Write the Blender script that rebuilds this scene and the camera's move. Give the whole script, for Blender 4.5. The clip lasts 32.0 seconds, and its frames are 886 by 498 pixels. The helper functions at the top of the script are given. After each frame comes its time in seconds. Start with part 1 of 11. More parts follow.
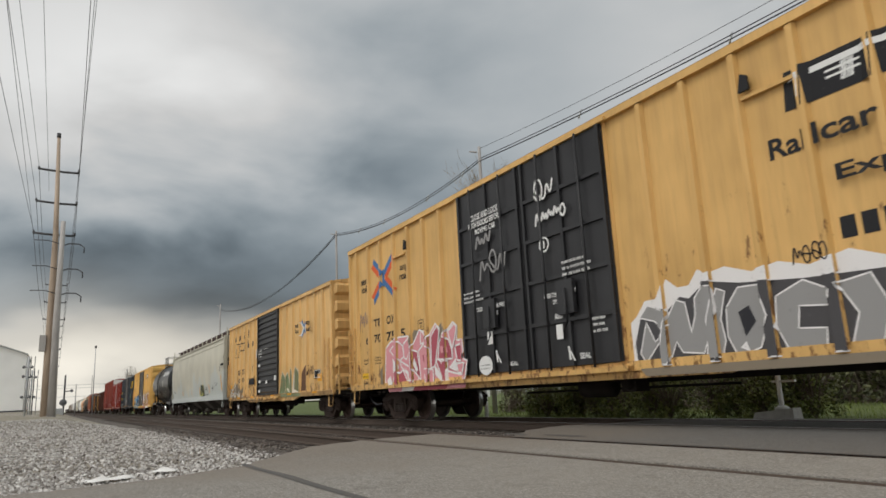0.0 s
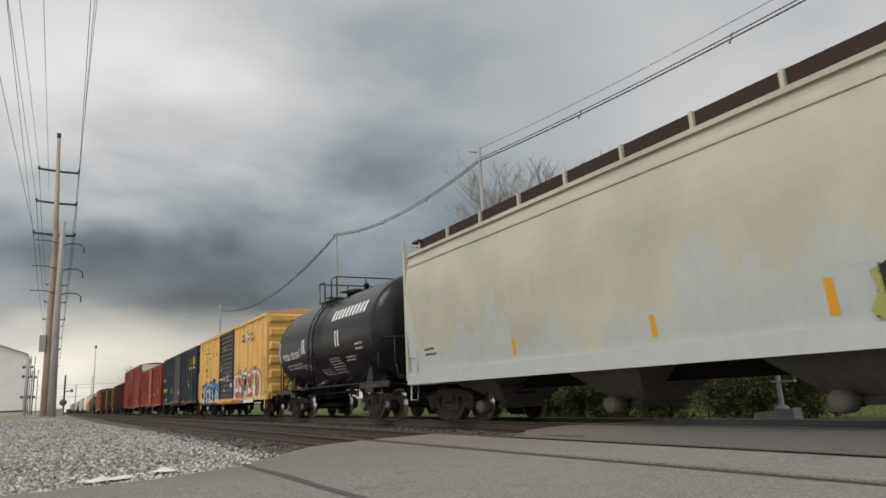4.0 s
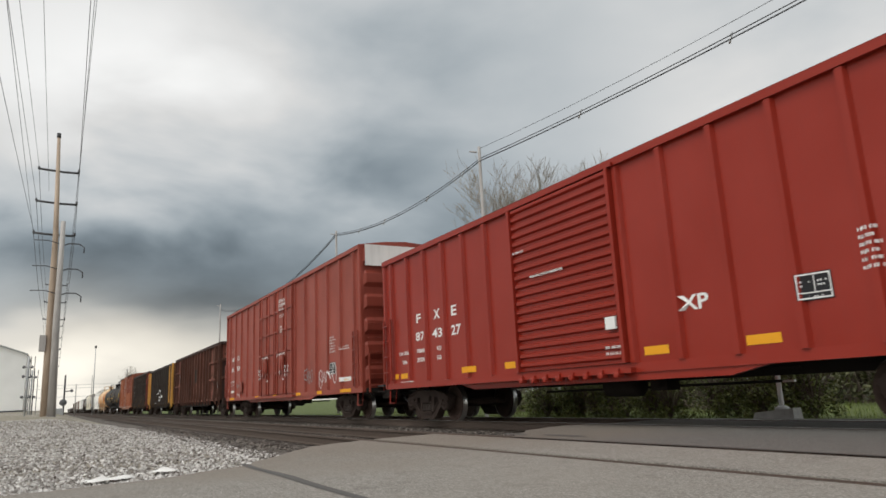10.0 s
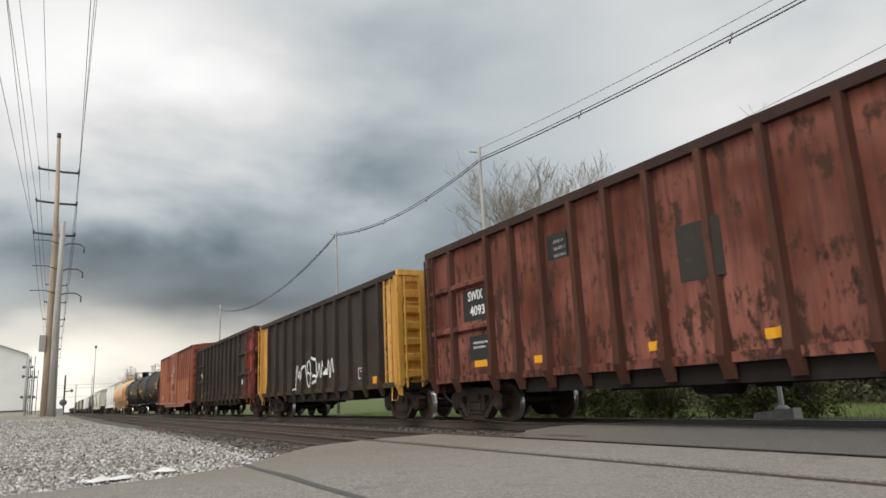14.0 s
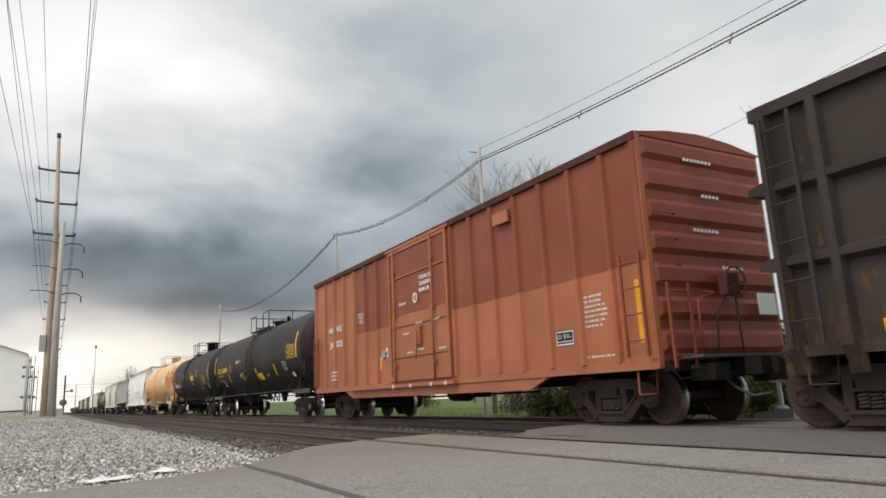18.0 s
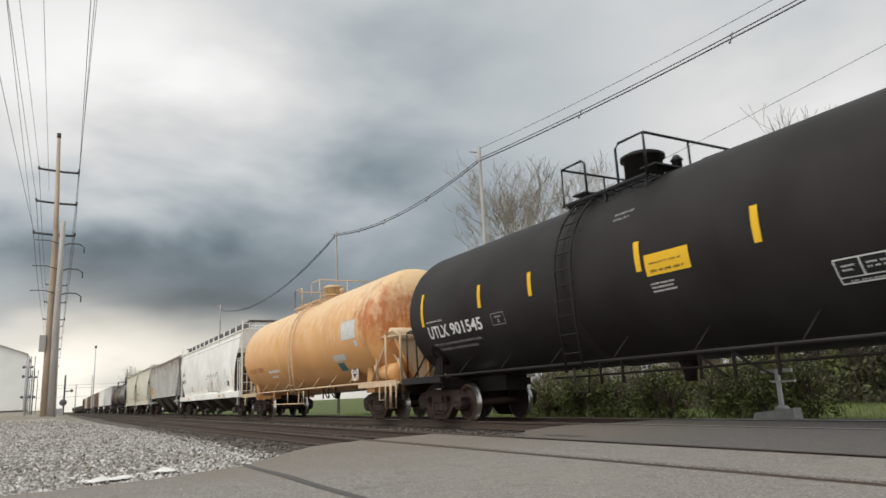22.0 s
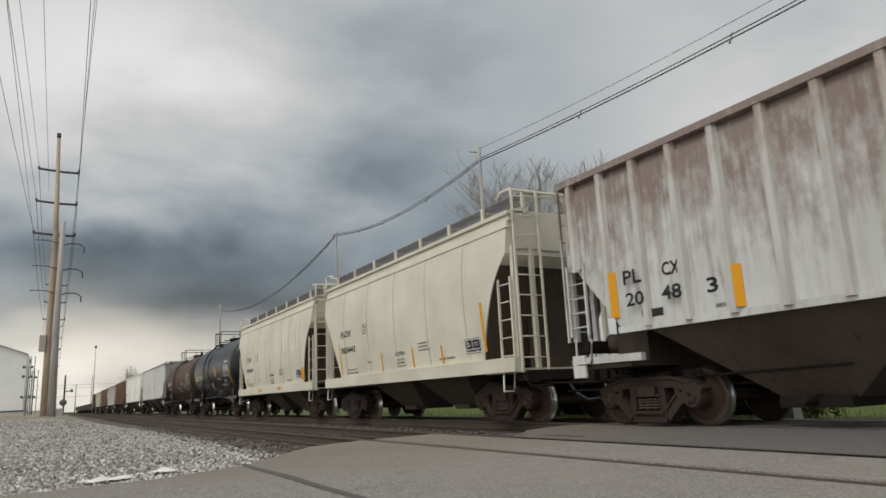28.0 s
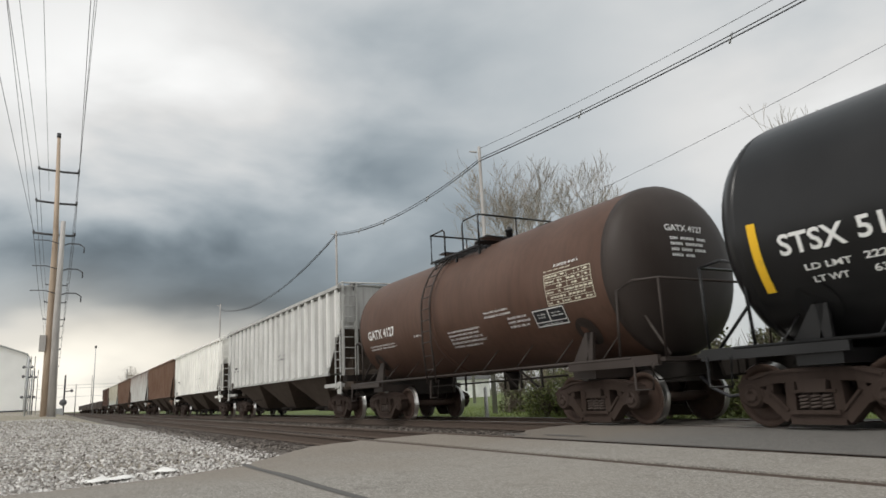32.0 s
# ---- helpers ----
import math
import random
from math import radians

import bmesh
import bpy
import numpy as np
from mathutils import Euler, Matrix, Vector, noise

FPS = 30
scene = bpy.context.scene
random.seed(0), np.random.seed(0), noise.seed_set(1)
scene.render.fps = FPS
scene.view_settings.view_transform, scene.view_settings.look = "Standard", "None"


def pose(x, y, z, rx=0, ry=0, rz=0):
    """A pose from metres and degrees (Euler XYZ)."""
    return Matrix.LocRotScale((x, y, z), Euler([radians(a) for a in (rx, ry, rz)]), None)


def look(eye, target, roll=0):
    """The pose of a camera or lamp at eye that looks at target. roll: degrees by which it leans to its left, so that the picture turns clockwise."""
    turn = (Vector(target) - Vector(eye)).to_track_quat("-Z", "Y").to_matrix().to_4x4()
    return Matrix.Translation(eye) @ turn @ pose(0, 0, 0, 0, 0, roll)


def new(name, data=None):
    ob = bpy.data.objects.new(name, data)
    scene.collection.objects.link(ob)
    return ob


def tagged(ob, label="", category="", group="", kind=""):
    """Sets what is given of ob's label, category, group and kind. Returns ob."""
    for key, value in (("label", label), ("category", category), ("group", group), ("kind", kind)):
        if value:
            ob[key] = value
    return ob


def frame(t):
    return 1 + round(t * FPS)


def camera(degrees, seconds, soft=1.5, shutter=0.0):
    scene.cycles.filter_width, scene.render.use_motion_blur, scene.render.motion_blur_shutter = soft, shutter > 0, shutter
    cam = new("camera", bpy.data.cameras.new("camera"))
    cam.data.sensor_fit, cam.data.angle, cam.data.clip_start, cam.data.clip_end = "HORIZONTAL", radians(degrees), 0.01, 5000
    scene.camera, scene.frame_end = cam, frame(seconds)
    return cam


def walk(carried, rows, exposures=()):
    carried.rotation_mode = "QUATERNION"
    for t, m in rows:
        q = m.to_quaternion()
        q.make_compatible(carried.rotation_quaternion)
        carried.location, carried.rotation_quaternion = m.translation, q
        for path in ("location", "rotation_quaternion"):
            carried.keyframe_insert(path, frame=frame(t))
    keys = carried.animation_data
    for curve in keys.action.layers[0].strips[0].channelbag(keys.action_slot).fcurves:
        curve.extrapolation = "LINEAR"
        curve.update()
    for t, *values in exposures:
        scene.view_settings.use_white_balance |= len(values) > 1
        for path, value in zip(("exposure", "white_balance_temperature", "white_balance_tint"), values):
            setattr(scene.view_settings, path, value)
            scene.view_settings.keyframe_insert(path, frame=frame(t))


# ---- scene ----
# camera: low beside a level crossing, still
EYE = Vector((0, 0, 0.664))
cam = camera(66.73, 32.0, soft=1.6, shutter=0.08)
VIEW = look(EYE, EYE + Vector((-0.84673, 0.48864, 0.21040)), -2.752)
walk(cam, [(0, VIEW), (32, VIEW)], [(0, 0.0), (3, -0.08), (6, 0.22), (6.5, 0.0), (7.5, 0.1), (8.5, 0.36), (9.2, 0.3), (10, 0.24), (12, 0.3), (14, 0.35), (17, 0.36), (18, 0.4), (19, 0.24), (20, 0.37), (22, 0.28), (23, 0.05), (25, -0.3), (27.5, -0.05), (28, -0.02), (29, -0.18), (30, -0.08), (31, 0.28), (32, 0.3)])

TRACK_Y = 9.454      # centre line of the track that the train runs on
NEAR_Y = 5.17        # centre line of the empty track
SPEED = 10.17        # metres a second


# ---- sky and sun ----
def link(nt, a, b):
    nt.links.new(a, b)


def math_node(nt, op, a, b=None, c=None):
    n = nt.nodes.new("ShaderNodeMath")
    n.operation = op
    for i, val in enumerate((a, b, c)):
        if val is None:
            continue
        if isinstance(val, (int, float)):
            n.inputs[i].default_value = val
        else:
            nt.links.new(val, n.inputs[i])
    return n.outputs[0]


def build_world():
    w = bpy.data.worlds.new("storm_sky")
    scene.world = w
    w.use_nodes = True
    nt = w.node_tree
    nt.nodes.clear()
    out = nt.nodes.new("ShaderNodeOutputWorld")
    tc = nt.nodes.new("ShaderNodeTexCoord")
    sep = nt.nodes.new("ShaderNodeSeparateXYZ")
    link(nt, tc.outputs["Generated"], sep.inputs[0])
    x, y, z = sep.outputs
    el0 = math_node(nt, "MULTIPLY", math_node(nt, "ARCSINE", z), 57.2958)
    # azimuth in degrees, 0 along +y, positive towards -x
    az0 = math_node(nt, "MULTIPLY", math_node(nt, "ARCTAN2", math_node(nt, "MULTIPLY", x, -1.0), y), 57.2958)
    # cloud layers, wider than they are high
    cmb = nt.nodes.new("ShaderNodeCombineXYZ")
    link(nt, x, cmb.inputs[0])
    link(nt, y, cmb.inputs[1])
    link(nt, math_node(nt, "ADD", math_node(nt, "MULTIPLY", z, 2.1), 0.35), cmb.inputs[2])
    n1 = nt.nodes.new("ShaderNodeTexNoise")
    n1.inputs["Scale"].default_value, n1.inputs["Detail"].default_value, n1.inputs["Roughness"].default_value = 3.7, 8.0, 0.46
    n1.inputs["Distortion"].default_value = 0.25
    link(nt, cmb.outputs[0], n1.inputs["Vector"])
    n2 = nt.nodes.new("ShaderNodeTexNoise")
    n2.inputs["Scale"].default_value, n2.inputs["Detail"].default_value = 2.3, 4.0
    link(nt, cmb.outputs[0], n2.inputs["Vector"])
    c1 = math_node(nt, "SUBTRACT", n1.outputs["Fac"], 0.5)
    c2 = math_node(nt, "SUBTRACT", n2.outputs["Fac"], 0.5)
    az = math_node(nt, "ADD", az0, math_node(nt, "MULTIPLY", c1, 26.0))
    el = math_node(nt, "ADD", el0, math_node(nt, "ADD", math_node(nt, "MULTIPLY", c1, 9.0), math_node(nt, "MULTIPLY", c2, 10.0)))

    def blob(a0, e0, sa, se, amp):
        da = math_node(nt, "DIVIDE", math_node(nt, "SUBTRACT", az, a0), sa)
        de = math_node(nt, "DIVIDE", math_node(nt, "SUBTRACT", el, e0), se)
        q = math_node(nt, "ADD", math_node(nt, "MULTIPLY", da, da), math_node(nt, "MULTIPLY", de, de))
        return math_node(nt, "MULTIPLY", math_node(nt, "EXPONENT", math_node(nt, "MULTIPLY", q, -1.0)), amp)

    lum = math_node(nt, "ADD", 0.52, math_node(nt, "ADD", math_node(nt, "MULTIPLY", c1, 0.38), math_node(nt, "MULTIPLY", c2, 0.2)))
    for b in SKY_BLOBS:
        lum = math_node(nt, "ADD", lum, blob(*b))
    # the side behind the camera, where the hidden sun stands, is brighter
    back = math_node(nt, "MULTIPLY", math_node(nt, "MAXIMUM", math_node(nt, "ADD", math_node(nt, "MULTIPLY", x, 0.42), math_node(nt, "MULTIPLY", y, -0.91)), 0.0), 0.62)
    lum = math_node(nt, "ADD", lum, back)
    lum = math_node(nt, "MAXIMUM", lum, 0.1)
    # thick cloud is bluer, thin cloud near the horizon is warmer
    warm = blob(86, 3, 40, 6, 1.0)
    ramp = nt.nodes.new("ShaderNodeValToRGB")
    ramp.color_ramp.elements[0].position, ramp.color_ramp.elements[0].color = 0.16, (0.80, 0.99, 1.12, 1)
    ramp.color_ramp.elements[1].position, ramp.color_ramp.elements[1].color = 0.62, (1.0, 1.0, 0.985, 1)
    link(nt, lum, ramp.inputs[0])
    mixw = nt.nodes.new("ShaderNodeMix")
    mixw.data_type = "RGBA"
    link(nt, warm, mixw.inputs[0])
    link(nt, ramp.outputs[0], mixw.inputs[6])
    mixw.inputs[7].default_value = (1.06, 1.0, 0.88, 1)
    bgc = nt.nodes.new("ShaderNodeBackground")
    link(nt, mixw.outputs[2], bgc.inputs[0])
    link(nt, math_node(nt, "MULTIPLY", lum, SKY_GAIN), bgc.inputs[1])
    sky = nt.nodes.new("ShaderNodeTexSky")
    sky.sky_type, sky.sun_disc = "NISHITA", False
    sky.sun_elevation, sky.sun_rotation = radians(48), radians(168)
    bgs = nt.nodes.new("ShaderNodeBackground")
    link(nt, sky.outputs[0], bgs.inputs[0])
    bgs.inputs[1].default_value = 0.06
    mix = nt.nodes.new("ShaderNodeMixShader")
    mix.inputs[0].default_value = 0.94
    link(nt, bgs.outputs[0], mix.inputs[1])
    link(nt, bgc.outputs[0], mix.inputs[2])
    link(nt, mix.outputs[0], out.inputs[0])


# broad lights and darks of the cloud deck: azimuth, elevation, widths, gain
SKY_GAIN = 1.0
SKY_BLOBS = (
    (79, 11.8, 23, 5.4, -0.34),
    (64, 16, 14, 6, -0.12),
    (51, 24, 9, 7, -0.07),
    (72, 14, 10, 2.6, 0.07),
    (92, 21, 9, 6, 0.08),
    (85, 26.5, 12, 7, 0.17),
    (94, 27, 9, 8, 0.12),
    (92, 2.4, 17, 2.7, 0.46),
    (91, 12.5, 13, 3.2, -0.13),
    (80, 8.2, 15, 2.0, -0.15),
    (93, 6.4, 7, 1.0, 0.10),
    (68, 21, 6, 4, 0.06),
    (56, 28, 16, 8, -0.03),
    (34, 24, 14, 9, 0.10),
)
build_world()
sun = new("sun", bpy.data.lights.new("sun", "SUN"))
sun.data.energy, sun.data.angle, sun.data.color = 1.25, radians(25), (1.0, 0.965, 0.91)
sun.matrix_world = look((0, 0, 40), (-7.0, 33.0, -4))   # from behind the camera, high


# ---- materials ----
def mat_base(name):
    m = bpy.data.materials.new(name)
    m.use_nodes = True
    nt = m.node_tree
    return m, nt, nt.nodes["Principled BSDF"]


def noise_node(nt, vec, scale, detail=4.0, rough=0.55):
    n = nt.nodes.new("ShaderNodeTexNoise")
    n.inputs["Scale"].default_value, n.inputs["Detail"].default_value, n.inputs["Roughness"].default_value = scale, detail, rough
    if vec is not None:
        link(nt, vec, n.inputs["Vector"])
    return n.outputs["Fac"]


def mapped(nt, vec, sc):
    n = nt.nodes.new("ShaderNodeMapping")
    n.inputs["Scale"].default_value = sc
    link(nt, vec, n.inputs["Vector"])
    return n.outputs[0]


def ramp_node(nt, fac, stops):
    n = nt.nodes.new("ShaderNodeValToRGB")
    r = n.color_ramp
    while len(r.elements) < len(stops):
        r.elements.new(0.5)
    for e, (p, c) in zip(r.elements, stops):
        e.position = p
        e.color = (*c, 1) if len(c) == 3 else (c[0], c[0], c[0], 1)
    link(nt, fac, n.inputs[0])
    return n.outputs[0]


def mix_col(nt, fac, a, b, kind="MIX"):
    n = nt.nodes.new("ShaderNodeMix")
    n.data_type, n.blend_type = "RGBA", kind
    for i, val in ((0, fac), (6, a), (7, b)):
        if isinstance(val, (int, float)):
            n.inputs[i].default_value = val
        elif isinstance(val, tuple):
            n.inputs[i].default_value = (*val, 1)
        else:
            link(nt, val, n.inputs[i])
    return n.outputs[2]


def bump_node(nt, bsdf, height, strength=0.3, dist=0.01):
    n = nt.nodes.new("ShaderNodeBump")
    n.inputs["Strength"].default_value, n.inputs["Distance"].default_value = strength, dist
    link(nt, height, n.inputs["Height"])
    link(nt, n.outputs[0], bsdf.inputs["Normal"])


def varied_coord(nt):
    """Object coordinates, shifted by a random amount for every object."""
    tc = nt.nodes.new("ShaderNodeTexCoord")
    oi = nt.nodes.new("ShaderNodeObjectInfo")
    add = nt.nodes.new("ShaderNodeVectorMath")
    add.operation = "ADD"
    link(nt, tc.outputs["Object"], add.inputs[0])
    sc = nt.nodes.new("ShaderNodeVectorMath")
    sc.operation = "SCALE"
    sc.inputs[0].default_value = (7.0, 3.0, 5.0)
    link(nt, oi.outputs["Random"], sc.inputs["Scale"])
    link(nt, sc.outputs[0], add.inputs[1])
    return add.outputs[0]


def paint(name, col, rust=0.1, grime=0.25, rough=0.55, rust_col=(0.16, 0.055, 0.02), grime_col=(0.05, 0.042, 0.035), fade=0.12, metal=0.0, spec=0.35, stain=None, top=None, low_rust=None, repaint=None):
    """Weathered vehicle paint: faded patches, run-down streaks, rust spots, fine grit."""
    m, nt, b = mat_base(name)
    v = varied_coord(nt)
    low = noise_node(nt, v, 0.55, 3)
    streak = noise_node(nt, mapped(nt, v, (5.0, 5.0, 0.45)), 1.6, 5, 0.6)
    spots = noise_node(nt, mapped(nt, v, (1.0, 1.0, 0.6)), 3.1, 8, 0.68)
    fine = noise_node(nt, v, 60, 3)
    light = tuple(min(1, c * (1 + fade) + 0.35 * fade * 0.3) for c in col)
    dark = tuple(c * (1 - fade) for c in col)
    c = mix_col(nt, ramp_node(nt, low, ((0.32, (0,)), (0.68, (1,)))), dark, light)
    g = math_node(nt, "MULTIPLY", ramp_node(nt, streak, ((0.42, (0,)), (0.78, (1,)))), grime)
    c = mix_col(nt, g, c, grime_col)
    lo = 0.74 - 0.34 * rust
    r = ramp_node(nt, math_node(nt, "ADD", math_node(nt, "MULTIPLY", spots, 0.72), math_node(nt, "MULTIPLY", streak, 0.28)), ((lo, (0,)), (lo + 0.06, (1,))))
    rc = mix_col(nt, fine, rust_col, tuple(min(1, k * 1.9) for k in rust_col))
    c = mix_col(nt, math_node(nt, "MULTIPLY", r, min(1, 0.55 + rust)), c, rc)
    tc = nt.nodes.new("ShaderNodeTexCoord")
    if stain:
        # a blotch with ragged edges round one spot
        x, y, z, size, tint = stain
        off = nt.nodes.new("ShaderNodeVectorMath")
        off.operation = "DISTANCE"
        link(nt, tc.outputs["Object"], off.inputs[0])
        off.inputs[1].default_value = (x, y, z)
        edge = math_node(nt, "ADD", math_node(nt, "DIVIDE", off.outputs["Value"], size), math_node(nt, "MULTIPLY", math_node(nt, "SUBTRACT", spots, 0.5), 1.6))
        k = ramp_node(nt, edge, ((0.55, (1,)), (1.05, (0,))))
        c = mix_col(nt, math_node(nt, "MULTIPLY", k, 0.85), c, tint)
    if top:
        # tint from the top edge: run-down rust, and the orange tank's painted sunlit top
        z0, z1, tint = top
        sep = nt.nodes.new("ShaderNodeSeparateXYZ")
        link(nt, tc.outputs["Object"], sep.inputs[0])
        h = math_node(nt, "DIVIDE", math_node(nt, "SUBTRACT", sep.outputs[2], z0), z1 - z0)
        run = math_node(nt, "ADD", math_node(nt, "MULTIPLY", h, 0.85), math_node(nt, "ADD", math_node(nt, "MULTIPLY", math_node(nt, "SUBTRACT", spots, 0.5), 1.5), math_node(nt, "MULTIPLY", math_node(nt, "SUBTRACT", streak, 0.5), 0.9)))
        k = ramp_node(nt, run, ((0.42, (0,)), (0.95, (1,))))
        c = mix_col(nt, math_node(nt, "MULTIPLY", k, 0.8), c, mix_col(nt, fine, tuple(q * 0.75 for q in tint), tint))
    if repaint:
        # rolled-on touch-up paint over old tags, with ragged upper edges
        z0, z1, tint = repaint
        sep = nt.nodes.new("ShaderNodeSeparateXYZ")
        link(nt, tc.outputs["Object"], sep.inputs[0])
        h = math_node(nt, "DIVIDE", math_node(nt, "SUBTRACT", z1, sep.outputs[2]), z1 - z0)
        broad = noise_node(nt, mapped(nt, v, (0.5, 0.5, 0.22)), 1.5, 3, 0.5)
        ragged = noise_node(nt, mapped(nt, v, (2.0, 2.0, 1.2)), 2.0, 5, 0.6)
        k = math_node(nt, "ADD", h, math_node(nt, "ADD", math_node(nt, "MULTIPLY", math_node(nt, "SUBTRACT", broad, 0.5), 2.4), math_node(nt, "MULTIPLY", math_node(nt, "SUBTRACT", ragged, 0.5), 0.35)))
        k = ramp_node(nt, k, ((0.36, (0,)), (0.44, (0.75,)), (0.85, (1,))))
        c = mix_col(nt, math_node(nt, "MULTIPLY", k, 0.8), c, mix_col(nt, ramp_node(nt, ragged, ((0.4, (0,)), (0.6, (1,)))), tuple(q * 0.93 for q in tint), tint))
    if low_rust:
        # flaking rust that has eaten up from the sill
        z0, z1, tint = low_rust
        sep = nt.nodes.new("ShaderNodeSeparateXYZ")
        link(nt, tc.outputs["Object"], sep.inputs[0])
        h = math_node(nt, "MINIMUM", math_node(nt, "DIVIDE", math_node(nt, "SUBTRACT", z1, sep.outputs[2]), z1 - z0), 1.0)
        chip = noise_node(nt, mapped(nt, v, (2.2, 2.2, 0.9)), 2.6, 9, 0.72)
        k = ramp_node(nt, math_node(nt, "ADD", chip, math_node(nt, "MULTIPLY", h, 0.14)), ((0.655, (0,)), (0.70, (1,))))
        c = mix_col(nt, math_node(nt, "MULTIPLY", k, 0.85), c, mix_col(nt, spots, tuple(q * 0.55 for q in tint), tint))
    link(nt, c, b.inputs["Base Color"])
    b.inputs["Specular IOR Level"].default_value = spec
    link(nt, math_node(nt, "ADD", rough - 0.08, math_node(nt, "MULTIPLY", r, 0.35)), b.inputs["Roughness"])
    b.inputs["Metallic"].default_value = metal
    bump_node(nt, b, math_node(nt, "ADD", math_node(nt, "MULTIPLY", low, 0.8), math_node(nt, "MULTIPLY", fine, 0.05)), 0.22, 0.05)
    return m


def plain(name, col, rough=0.6, metal=0.0, var=0.12, scale=14.0, bump=0.1):
    m, nt, b = mat_base(name)
    v = varied_coord(nt)
    n = noise_node(nt, v, scale, 4)
    c = mix_col(nt, n, tuple(k * (1 - var * 1.6) for k in col), tuple(min(1, k * (1 + var * 1.6)) for k in col))
    link(nt, c, b.inputs["Base Color"])
    b.inputs["Roughness"].default_value, b.inputs["Metallic"].default_value = rough, metal
    b.inputs["Specular IOR Level"].default_value = 0.3
    if bump:
        bump_node(nt, b, n, bump, 0.01)
    return m


def worn_print(name, col):
    """Stencil paint, a little worn through."""
    m, nt, b = mat_base(name)
    tc = nt.nodes.new("ShaderNodeTexCoord")
    n = noise_node(nt, tc.outputs["Object"], 9, 6, 0.7)
    c = mix_col(nt, ramp_node(nt, n, ((0.60, (0,)), (0.74, (1,)))), col, tuple(0.55 * k + 0.05 for k in col))
    link(nt, c, b.inputs["Base Color"])
    b.inputs["Roughness"].default_value = 0.65
    b.inputs["Specular IOR Level"].default_value = 0.2
    return m


